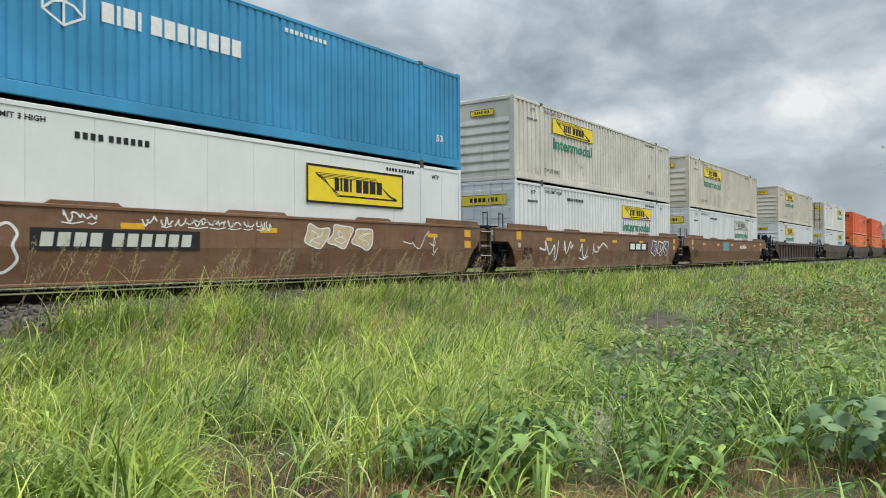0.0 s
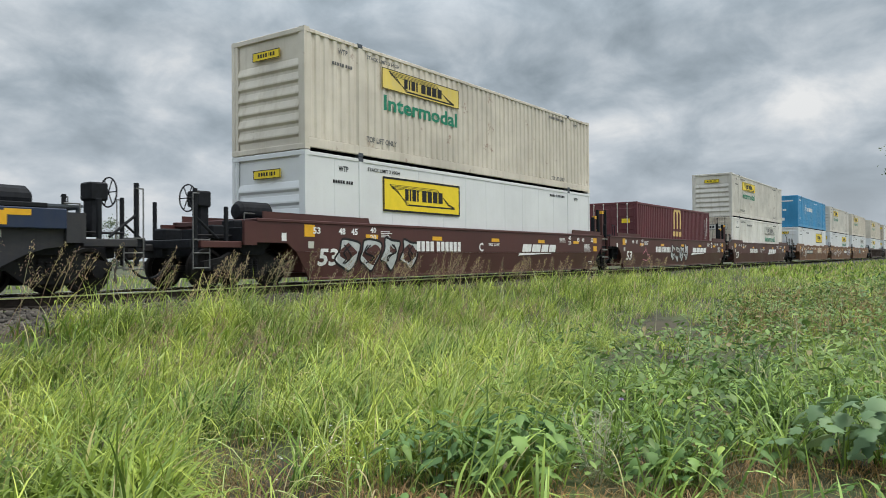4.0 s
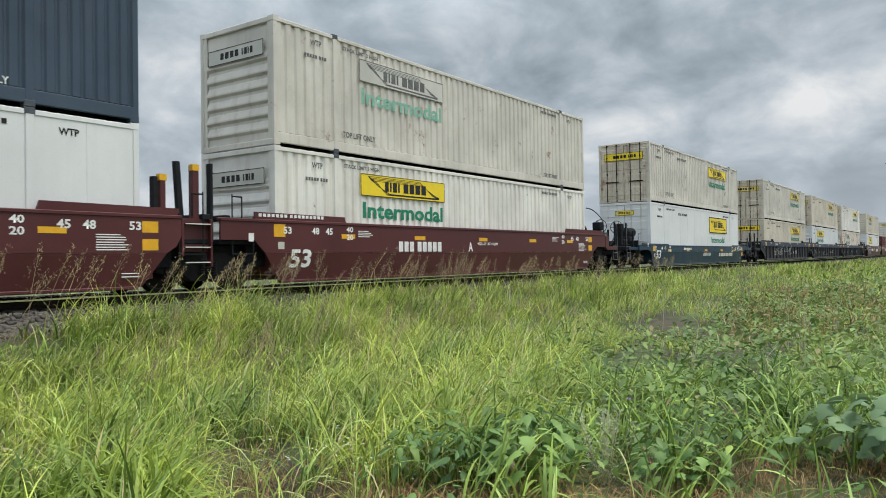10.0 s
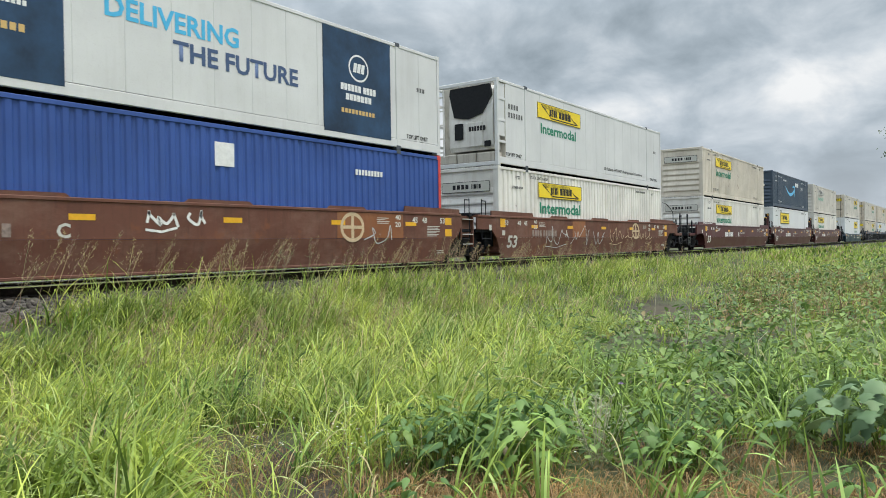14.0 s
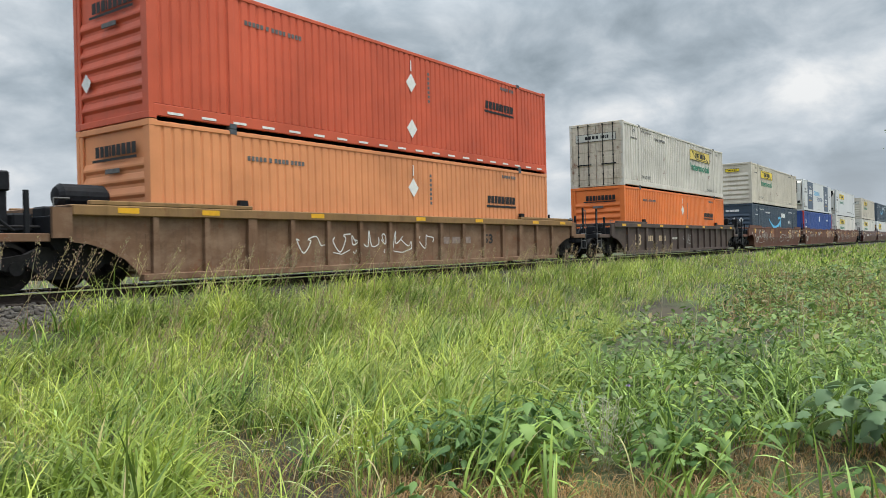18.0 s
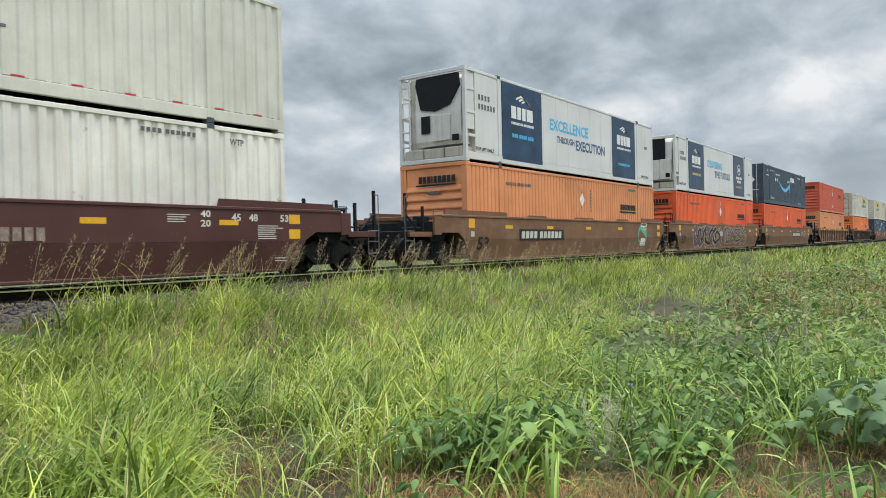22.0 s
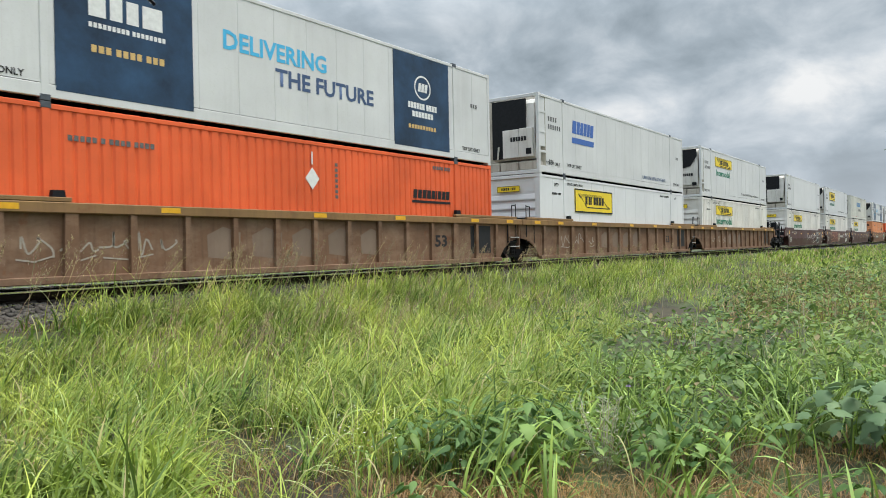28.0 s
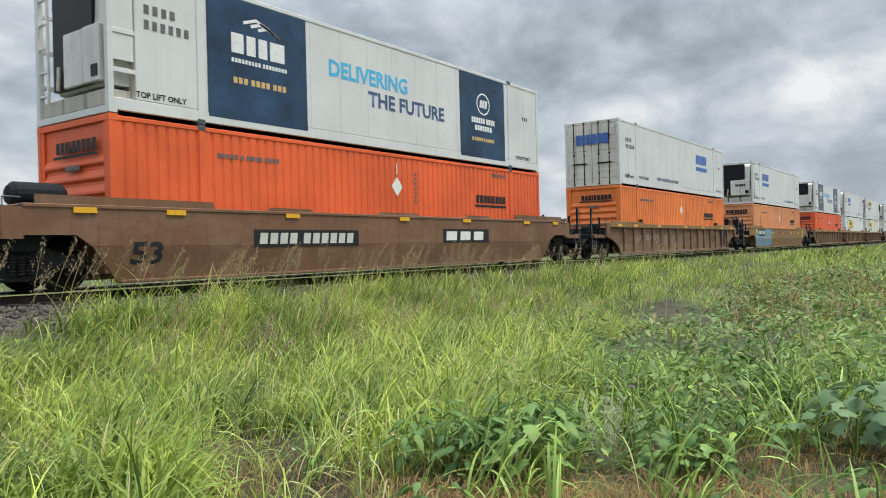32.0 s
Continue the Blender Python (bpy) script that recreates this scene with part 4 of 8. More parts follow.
def blue_box(m):
    box = begin(m, "bright blue corrugated container with white lettering, stacked on another")
    frame_parts(box, BLUE)
    walls(box, BLUE, 0.235, 0.03, ridge=0.6)
    plain_end(box, BLUE, 0.0, -1)
    ribbed_end(box, BLUE, LONG, 1)

    def mark():
        g = Geo()
        cx, cz, r, y = 3.91, 1.80, 0.42, 0.006
        p = [(cx + r * math.sin(i * math.pi / 3), cz + r * math.cos(i * math.pi / 3)) for i in range(7)]
        g.ribbon(p, 0.05, y)
        for i in range(6):
            g.ribbon([(cx, cz), ((cx + p[i][0]) / 2, (cz + p[i][1]) / 2 + 0.06), p[i]], 0.045, y)
        bars(g, 4.6, 1.62, 3.2, 0.36, (1, 0.3, 1, 0.3, 0, 1, 1, 1, 0.4, 1, 1, 1, 1), y, 0.25)
        return g
    part("brand_mark", shared("blueb", mark, WINK), WINK, box)
    part("marking", shared("bluem", lambda: bars(bars(Geo(), 9.0, 2.5, 1.4, 0.1, (1,) * 9, 0.006, 0.5), 0.6, 2.45, 1.0, 0.1, (1,) * 8, 0.006, 0.5), WINK), WINK, box)
    word(box, "lettering", "53", 0.85, 0.72, 0.34, 0.2, WINK)
    word(box, "lettering", "53", 14.9, 0.72, 0.34, 0.2, WINK)
    part("end_plate", Geo().box(-0.02, 1.15, 0.6, -0.005, 1.6, 0.85, 0.003), WINK, box)
    part("brand_mark", Geo().box(-0.02, 0.4, 2.35, -0.012, 2.0, 2.45).box(-0.02, 1.0, 1.5, -0.012, 1.3, 1.65), WINK, box)
    return box


def royal_box(m):
    box = begin(m, "royal blue corrugated container with red corner posts, in well car")
    frame_parts(box, ROYAL, post_mat=REDPOST)
    walls(box, ROYAL, 0.235, 0.03)
    plain_end(box, ROYAL, 0.0, -1)
    ribbed_end(box, ROYAL, LONG, 1)
    word(box, "lettering", "53", 0.75, 1.75, 0.5, 0.42, WINK)
    part("pale_patch", Geo().box(8.05, 0.003, 2.0, 8.55, 0.011, 2.5, 0.002).box(0.7, 0.003, 1.0, 1.25, 0.011, 1.5, 0.002), WINK, box)
    part("marking", bars(Geo(), 12.4, 2.1, 1.1, 0.14, (1,) * 9, 0.006, 0.4), WINK, box)
    part("marking", Geo().box(-0.02, 1.2, 1.8, -0.012, 1.45, 2.2).box(-0.02, 1.5, 1.8, -0.012, 1.75, 2.2).box(-0.02, 1.2, 1.1, -0.012, 1.75, 1.5), WINK, box)
    return box


def maroon_box(m):
    long = 12.03
    box = begin(m, "maroon corrugated container with gold curved letter, in well car")
    frame_parts(box, MAROON, long, posts=())
    walls(box, MAROON, 0.255, 0.036, long)
    door_end(box, MAROON, GREYW, 0.0, -1)
    ribbed_end(box, MAROON, long, 1)

    def mark():
        g, y = Geo(), 0.006
        x = 5.35
        for k in (0, 1, 2):
            g.box(x + k * 0.52, y - 0.002, 1.75, x + k * 0.52 + 0.2, y + 0.002, 2.5)
        for k in (0, 1):
            g.ribbon([(x + 0.1 + k * 0.52 + 0.26 - 0.26 * math.cos(a * math.pi / 10), 2.5 + 0.26 * math.sin(a * math.pi / 10)) for a in range(11)], 0.2, y)
        bars(g, x - 0.1, 1.35, 1.5, 0.26, (1, 1, 1), y, 0.35)
        return g
    part("logo_shape", mark(), GOLDP, box, "gold curved letter shape")
    g = Geo()
    for i in range(9):
        g.box(11.1, 0.004, 1.3 + i * 0.13, 11.17, 0.008, 1.39 + i * 0.13)
        g.box(11.45, 0.004, 1.5 + i * 0.12, 11.52, 0.008, 1.58 + i * 0.12)
    part("marking", g, WINK, box)
    part("placard", Geo().box(-0.024, 1.75, 1.55, -0.01, 2.2, 1.75, 0.002).box(-0.024, 0.35, 1.9, -0.01, 0.75, 2.1, 0.002), YELLOW, box)
    return box


def swift_box(m):
    box = begin(m, "off-white corrugated container with worn blue lettering, stacked")
    frame_parts(box, SWIFTW)
    walls(box, SWIFTW, 0.28, 0.03)
    plain_end(box, SWIFTW, 0.0, -1)
    ribbed_end(box, SWIFTW, LONG, 1)
    part("brand_mark", bars(Geo(), 5.7, 1.62, 3.9, 0.55, (1, 1.25, 0.5, 1, 1), 0.006, 0.22, 0.45), DULLB, box)
    word(box, "lettering", "INTERMODAL", 7.25, 1.05, 3.0, 0.3, GREY_INK)
    word(box, "lettering", "A", 2.75, 0.95, 0.25, 0.3, GREY_INK)
    word(box, "lettering", "53'", 0.9, 0.9, 0.4, 0.22, GREY_INK)

    def refl():
        g = Geo()
        for i in range(16):
            g.box(0.3 + i * 1.0, -0.003, 0.29, 0.52 + i * 1.0, 0.005, 0.32)
        return g
    part("reflector_strip", refl(), REDREF, box)
    g = Geo().box(-0.02, 1.5, 2.3, -0.012, 2.15, 2.42).box(-0.02, 0.35, 2.1, -0.012, 0.6, 2.32)
    for i in range(9):
        g.box(-0.02, 0.36, 0.55 + i * 0.15, -0.012, 0.46, 0.65 + i * 0.15)
    part("marking", g, GREY_INK, box)
    return box


# ---- well cars: the same x as their containers, y = 0 the container's near wall, z from the rail head ----
OUT = -0.17
BACK, FRONT = -1.62, LONG + 1.62


def both_sides(build):
    """A near-side shape and its mirror on the far side."""
    far = Geo()
    g = build()
    far.v = [(x, WIDE - y, z) for x, y, z in g.v]
    far.f = [f[::-1] for f in g.f]
    return g, far


def sides(car, name, key, build, mat):
    pair = both_sides(build)
    for i, g in enumerate(pair):
        part(name, shared(key + str(i), lambda: g, mat), mat, car)


def smooth_body(car, mat, hood=True, front="end", rear="end"):
    short, shared_rear = front == "joint", rear == "joint"
    low = 1.05 if shared_rear else 0.98

    def upper():
        if short:
            return Geo().slab([(BACK, low), (-0.74, low), (-0.45, 0.78), (LONG + 0.46, 0.78), (LONG + 0.66, 0.90), (LONG + 0.78, 1.1), (LONG + 0.78, 1.46), (BACK, 1.46)], OUT, OUT + 0.05)
        return Geo().slab([(BACK, low), (-0.74, low), (-0.45, 0.78), (LONG + 0.42, 0.78), (LONG + 0.78, 0.98), (FRONT, 0.98), (FRONT, 1.46), (BACK, 1.46)], OUT, OUT + 0.05)

    def lower():
        a, b = -0.45, 0.03
        vs = []
        for y in (0.0, 0.05):
            vs += [(a, OUT + y, 0.776), (LONG + (0.46 if short else -a), OUT + y, 0.776), (LONG - b, OUT + 0.085 + y, 0.15), (b, OUT + 0.085 + y, 0.15)]
        return Geo().add(vs, [(0, 3, 2, 1), (4, 5, 6, 7), (0, 1, 5, 4), (1, 2, 6, 5), (2, 3, 7, 6), (3, 0, 4, 7)])
    sides(car, "side_plate", "smooth_up%d%d" % (short, shared_rear), upper, mat)
    sides(car, "lower_plate", "smooth_low%d" % short, lower, mat)
    sides(car, "top_chord", "smooth_chord%d" % short, lambda: Geo().box(BACK, OUT - 0.02, 1.435, LONG + 0.79 if short else FRONT, -0.03, 1.505, 0.012), mat)
    sides(car, "bottom_chord", "smooth_bottom", lambda: Geo().box(0.1, OUT + 0.07, 0.11, LONG - 0.1, 0.08, 0.175, 0.015), mat)
    if mat in (C_TTX, C_OLD):
        for i, (a, b) in enumerate(((3.5, 4.9), (7.2, 8.9), (11.2, 12.6))):
            sides(car, "chord_guard", "guard%d" % i, lambda: Geo().slab([(a, 1.505), (b, 1.505), (b - 0.1, 1.575), (a + 0.1, 1.575)], OUT + 0.01, OUT + 0.06), mat)
    if hood:
        for i, (a, b) in enumerate(((-0.7 if shared_rear else -1.4, 2.15), (LONG - 1.95, LONG + (0.75 if short else 1.4)))):
            sides(car, "end_hood", "hood%d%.1f%.1f" % (i, a, b), lambda: Geo().slab([(a, 1.505), (b, 1.505), (b - (0 if i else 0.05), 1.64), (a + (0.05 if i else 0), 1.66)], OUT + 0.03, OUT + 0.075), mat)


def ribbed_body(car, mat, sill, sill_low=1.31, post=None):
    post = post or mat
    sides(car, "side_plate", "rib_web", lambda: Geo().slab([(BACK, 0.86), (-1.3, 0.82), (-0.98, 0.72), (-0.62, 0.54), (-0.4, 0.34), (-0.32, 0.2), (LONG + 0.32, 0.2), (LONG + 0.4, 0.34), (LONG + 0.62, 0.54), (LONG + 0.98, 0.72), (LONG + 1.3, 0.82), (FRONT, 0.86), (FRONT, 1.4), (BACK, 1.4)], -0.09, -0.05), mat)
    sides(car, "top_chord", "rib_chord%.2f" % sill_low, lambda: Geo().box(BACK, OUT - 0.03, sill_low, FRONT, -0.03, 1.495, 0.015), sill)
    sides(car, "bottom_chord", "rib_bottom", lambda: Geo().box(-0.3, OUT - 0.02, 0.12, LONG + 0.3, 0.0, 0.25, 0.015), mat)
    for i in range(15):
        x = -0.02 + i * (LONG + 0.04) / 14
        w = 0.075 if i not in (2, 12) else 0.14
        sides(car, "rib", "rib%d%.2f" % (i, sill_low), lambda: Geo().slab([(x - w, 0.25), (x + w, 0.25), (x + w * 0.8, sill_low), (x - w * 0.8, sill_low)], OUT - 0.01, -0.085), post)
    sides(car, "end_flange", "rib_flange", lambda: Geo().ribbon([(-1.6, 0.89), (-1.3, 0.85), (-0.98, 0.75), (-0.64, 0.57), (-0.42, 0.36), (-0.34, 0.25)], 0.09, OUT), mat)
    for i, x in enumerate((2.1, LONG - 2.1)):
        sides(car, "container_guide", "guide%d" % i, lambda: Geo().slab([(x - 0.13, 1.495), (x + 0.13, 1.495), (x + 0.1, 1.7), (x - 0.1, 1.7)], OUT + 0.02, -0.04), BLACK)
    for i, (a, b) in enumerate(((-1.3, 2.3), (LONG - 2.3, LONG + 1.3))):
        sides(car, "end_step", "estep%d" % i, lambda: Geo().box(a, OUT - 0.02, 1.5, b, OUT + 0.1, 1.58, 0.012), BLACK if sill is C_SILL else sill)


WHEELSETS = []


def truck(car, x):
    """A two-axle truck: side frames with window shade laid on as black plates, bolster, springs and two wheelsets."""
    tr = part("truck", shared("bolster", lambda: Geo().box(-0.2, 0.2, 0.42, 0.2, WIDE - 0.2, 0.68, 0.03), STEEL), STEEL, car, "black cast-steel truck")
    tr.location = (x, 0, 0)
    yc = (WIDE / 2 - 1.0, WIDE / 2 + 1.0)
    for i, y in enumerate(yc):
        def frame_side():
            g = Geo()
            y0, y1 = y - 0.075, y + 0.075
            g.slab([(-1.18, 0.42), (-0.95, 0.36), (-0.75, 0.5), (-0.38, 0.22), (0.38, 0.22), (0.75, 0.5), (0.95, 0.36), (1.18, 0.42), (1.18, 0.58), (0.7, 0.66), (0.45, 0.78), (-0.45, 0.78), (-0.7, 0.66), (-1.18, 0.58)], y0, y1)
            return g
        part("side_frame", shared("sideframe%d" % i, frame_side, STEEL), STEEL, tr)

        # uncut windows: their shade is painted on by thin black plates
        def opening():
            g = Geo()
            s = -0.085 if i == 0 else 0.075
            for a in (-1, 1):
                g.slab([(a * 0.62 - 0.16, 0.46), (a * 0.62 + 0.16, 0.46), (a * 0.55 + 0.12, 0.6), (a * 0.55 - 0.12, 0.6)], y + s, y + s + 0.01)
            g.slab([(-0.24, 0.3), (0.24, 0.3), (0.24, 0.62), (-0.24, 0.62)], y + s, y + s + 0.01)
            return g
        part("opening", shared("sfshade%d" % i, opening, GLASSY), GLASSY, tr)

        def springs():
            g = Geo()
            for k in (-0.15, 0.0, 0.15):
                coil = [(0.068 if j % 2 else 0.05, j * 0.025) for j in range(13)]
                g.lathe((k, y - 0.1 if i == 0 else y + 0.1, 0.31), 2, coil, 8)
            return g
        part("spring", shared("springs%d" % i, springs, STEEL), STEEL, tr)
        for q in (-0.89, 0.89):
            part("bearing_cap", shared("bearing%d%.1f" % (i, q), lambda: Geo().rod((q, y - 0.13, 0.42), (q, y + 0.13, 0.42), 0.12, 12), STEEL), STEEL, tr)
    # filler block added between the wheels to keep the underside dark
    part("brake_beam", shared("bbeam", lambda: Geo().box(-0.42, 0.42, 0.2, 0.42, WIDE - 0.42, 0.46, 0.03), STEEL), STEEL, tr)
    for a in (-0.89, 0.89):
        def wheels():
            g = Geo()
            for y, s in ((-0.75, -1), (0.75, 1)):
                g.lathe((0, y, 0), 1, [(0.0, s * 0.05), (0.12, s * 0.06), (0.16, s * 0.01), (0.33, -s * 0.01), (0.36, s * 0.06), (0.42, s * 0.06), (0.425, -s * 0.05), (0.455, -s * 0.06), (0.45, -s * 0.09), (0.36, -s * 0.09), (0.33, -s * 0.05), (0.1, -s * 0.06)], 24)
                for k in range(3):
                    q = 2 * math.pi * k / 3
                    g.box(0.24 * math.cos(q) - 0.03, y + s * 0.0, 0.24 * math.sin(q) - 0.03, 0.24 * math.cos(q) + 0.03, y + s * 0.02, 0.24 * math.sin(q) + 0.03)
            return g.rod((0, -0.98, 0), (0, 0.98, 0), 0.075, 10)
        ws = part("wheelset", shared("wheelset", wheels, WHEEL), WHEEL, tr)
        ws.location = (a, WIDE / 2, 0.425)
        WHEELSETS.append((ws, a))
    return tr


def joint_end(car, mat, end):
    """The low end over a shared truck: deck, bulkhead, hand rails and steps. end: -1 rear, 1 front."""
    e = (lambda x: x) if end < 0 else (lambda x: LONG - x)
    part("end_deck", shared("deck%d" % end, lambda: Geo().box(e(-1.58), -0.08, 0.96, e(-0.12), WIDE + 0.08, 1.06, 0.015).box(e(-1.62), 0.3, 0.72, e(-0.2), WIDE - 0.3, 0.96, 0.03).box(e(-0.75), 0.1, 0.5, e(-0.2), WIDE - 0.1, 0.97, 0.02), BLACK), BLACK, car)
    part("end_bulkhead", shared("bulk%d" % end, lambda: Geo().box(e(-0.2), -0.1, 0.3, e(-0.1), WIDE + 0.1, 1.0, 0.012), mat), mat, car)
    part("cross_beam", shared("cross%d" % end, lambda: Geo().box(e(-1.5), -0.12, 1.44, e(-1.32), WIDE + 0.12, 1.56, 0.015), BLACK), BLACK, car)

    def rail():
        g = Geo()
        for x in (-1.3, -0.75):
            g.rod((e(x), -0.14, 0.7), (e(x), -0.14, 2.0 if x < -1 else 1.55), 0.016, 6)
        g.rod((e(-1.3), -0.14, 1.95), (e(-1.05), -0.14, 1.95), 0.016, 6).rod((e(-1.05), -0.14, 1.95), (e(-1.05), -0.14, 1.5), 0.016, 6)
        g.rod((e(-1.3), -0.14, 0.75), (e(-0.75), -0.14, 0.75), 0.016, 6)
        return g
    part("grab_rail", shared("grab%d" % end, rail, BLACK), BLACK, car)
    if end > 0:
        part("step_panel", shared("steppanel", lambda: Geo().box(e(-0.8), -0.06, 0.80, e(-1.52), -0.02, 1.46, 0.008).box(e(-0.8), -0.16, 0.72, e(-0.85), -0.02, 1.46, 0.008).box(e(-1.47), -0.16, 0.5, e(-1.52), -0.02, 1.46, 0.008), mat), mat, car)
        for z in (0.58, 0.88, 1.34):
            step = part("step", shared("step%.2f" % z, lambda: Geo().box(e(-0.85), -0.17, z, e(-1.47), -0.03, z + 0.025, 0.004), BLACK), BLACK, car)
            part("step_edge", shared("stepedge%.2f" % z, lambda: Geo().box(e(-0.87), -0.178, z + 0.002, e(-1.45), -0.17, z + 0.024), GREYS), GREYS, step)


def tall_posts(car, mat, turned):
    """Stake posts, a folded chute and a rod beside the shared truck, at the front end of some cars."""
    for i, (x, w, h, m) in enumerate(((0.30, 0.045, 2.24, BLACK), (0.46, 0.06, 2.28, mat), (1.2, 0.075, 2.54, mat), (1.58, 0.035, 2.6, BLACK))):
        x = (0.05, 0.27, 1.2, -0.37)[i] if turned else x
        part("stake_post", shared("stake%d%d" % (i, turned), lambda: Geo().box(LONG + x - w, -0.06, 1.0, LONG + x + w, 0.08, h, 0.01), m), m, car)
    at = LONG
    part("stake_post", shared("leanstake", lambda: Geo().slab([(at + 0.84, 1.0), (at + 0.96, 1.0), (at + 0.84, 2.57), (at + 0.74, 2.57)], -0.05, 0.06), BLACK), BLACK, car)
    for i, (x, z) in enumerate(((0.46, 2.17), (1.2, 2.42))):
        x = (0.27, 1.2)[i] if turned else x
        part("reflector", shared("stakecap%d%d" % (i, turned), lambda: Geo().box(LONG + x - 0.078, -0.066, z, LONG + x + 0.078, 0.05, z + 0.125), TAG), TAG, car)


def coupled_end(car, mat, end, brake=False, hose=False):
    """A car's outer end: open deck on a draft sill, side beams, coupler, ladders, posts and, on one end, the hand brake."""
    e = (lambda x: x) if end < 0 else (lambda x: LONG - x)
    k = "%d" % end
    part("end_deck", shared("cdeck" + k, lambda: Geo().box(e(-1.95), -0.08, 0.98, e(-0.12), WIDE + 0.08, 1.06, 0.015), BLACK), BLACK, car)
    part("draft_sill", shared("cdraft" + k, lambda: Geo().box(e(-3.2), 0.95, 0.66, e(-0.2), WIDE - 0.95, 0.99, 0.03), BLACK), BLACK, car)
    part("bolster", shared("cbolster" + k, lambda: Geo().slab([(e(-1.5) - 0.5, 0.99), (e(-1.5) - 0.28, 0.72), (e(-1.5) + 0.28, 0.72), (e(-1.5) + 0.5, 0.99)], 0.08, WIDE - 0.08), BLACK), BLACK, car)
    part("end_bulkhead", shared("bulk" + k, lambda: Geo().box(e(-0.2), -0.1, 0.3, e(-0.1), WIDE + 0.1, 1.0, 0.012), mat), mat, car)
    part("end_sill", shared("csill" + k, lambda: Geo().box(e(-3.22), -0.03, 0.84, e(-3.0), WIDE + 0.03, 1.03, 0.02), BLACK), BLACK, car)
    sides(car, "corner_plate", "ccorner" + k, lambda: Geo().slab([(min(e(-1.62), e(-1.96)), 0.92), (max(e(-1.62), e(-1.96)), 0.92), (max(e(-1.62), e(-1.96)), 1.44), (min(e(-1.62), e(-1.96)), 1.44)], OUT - 0.012, OUT + 0.06), mat)
    sides(car, "side_beam", "cbeam" + k, lambda: Geo().box(e(-1.96), -0.1, 0.86, e(-3.0), 0.02, 1.0, 0.012), mat)
    part("coupler", shared("coupler" + k, lambda: Geo().box(e(-3.15), 1.18, 0.78, e(-3.55), 1.41, 0.95, 0.03).box(e(-3.5), 1.08, 0.62, e(-3.74), 1.5, 1.0, 0.05), STEEL), STEEL, car)
    part("cross_beam", shared("ccross" + k, lambda: Geo().box(e(-1.62), -0.12, 1.38, e(-1.35), WIDE + 0.12, 1.5, 0.015), mat), mat, car)
    part("cross_plate", shared("ccplate" + k, lambda: Geo().box(e(-1.96), -0.1, 1.0, e(-1.9), WIDE + 0.1, 1.3, 0.01), BLACK), BLACK, car)
    for i, (x, y, h) in enumerate(((-3.05, -0.02, 2.06), (-2.3, -0.04, 1.72), (-3.05, WIDE - 0.05, 2.0), (-2.2, WIDE, 1.95))):
        part("stake_post", shared("cpost%d" % i + k, lambda: Geo().box(e(x) - 0.04, y, 0.5 if x < -2.5 else 1.0, e(x) + 0.04, y + 0.07, h, 0.01), BLACK), BLACK, car)
    for i, y in enumerate((0.0, WIDE)):
        part("brace", shared("cbrace%d" % i + k, lambda: Geo().rod((e(-3.02), y, 1.45), (e(-2.5), y, 1.04), 0.028, 6), BLACK), BLACK, car)
    for i, (x, y, w, h) in enumerate(((-2.15, 0.42, 0.34, 1.36), (-1.72, 0.3, 0.3, 1.48), (-2.5, 1.5, 0.45, 1.3))):
        part("valve_box", shared("cvalve%d" % i + k, lambda: Geo().box(e(x) - w / 2, y, 1.04, e(x) + w / 2, y + 0.4, h, 0.035), BLACK), BLACK, car)
    part("pipe", shared("cpipe" + k, lambda: Geo().rod((e(-2.95), 0.25, 1.12), (e(-1.0), 0.25, 1.12), 0.025, 6), STEEL), STEEL, car)
    if end > 0:
        def grating():
            g = Geo()
            for i in range(14):
                y = -0.06 + i * 0.06
                g.box(e(-1.98), y, 1.54, e(-0.75), y + 0.022, 1.58)
            for x in (-1.9, -1.3, -0.8):
                g.box(e(x) - 0.02, -0.07, 1.5, e(x) + 0.02, 0.78, 1.54)
                g.box(e(x) - 0.025, -0.05, 1.06, e(x) + 0.025, 0.0, 1.5)
            return g
        part("walkway", shared("cwalk" + k, grating, LUG), LUG, car, "grey steel grating walkway")

    for i, y in enumerate((-0.05, WIDE + 0.02)):
        def ladder():
            g = Geo()
            g.rod((e(-3.15), y, 0.42), (e(-3.15), y, 1.95), 0.014, 6).rod((e(-2.75), y, 0.42), (e(-2.75), y, 1.05), 0.014, 6)
            g.rod((e(-3.15), y, 1.95), (e(-3.0), y, 1.95), 0.014, 6)
            for z in (0.45, 0.75, 1.02):
                g.rod((e(-3.15), y, z), (e(-2.75), y, z), 0.014, 6)
            return g
        part("ladder", shared("cladder%d" % i + k, ladder, GREY_INK), GREY_INK, car)
    part("grab_rail", shared("cgrab" + k, lambda: Geo().rod((e(-1.9), -0.1, 1.6), (e(-1.62), -0.1, 1.6), 0.014, 6).rod((e(-1.9), -0.1, 1.08), (e(-1.9), -0.1, 1.6), 0.014, 6), GREY_INK), GREY_INK, car)
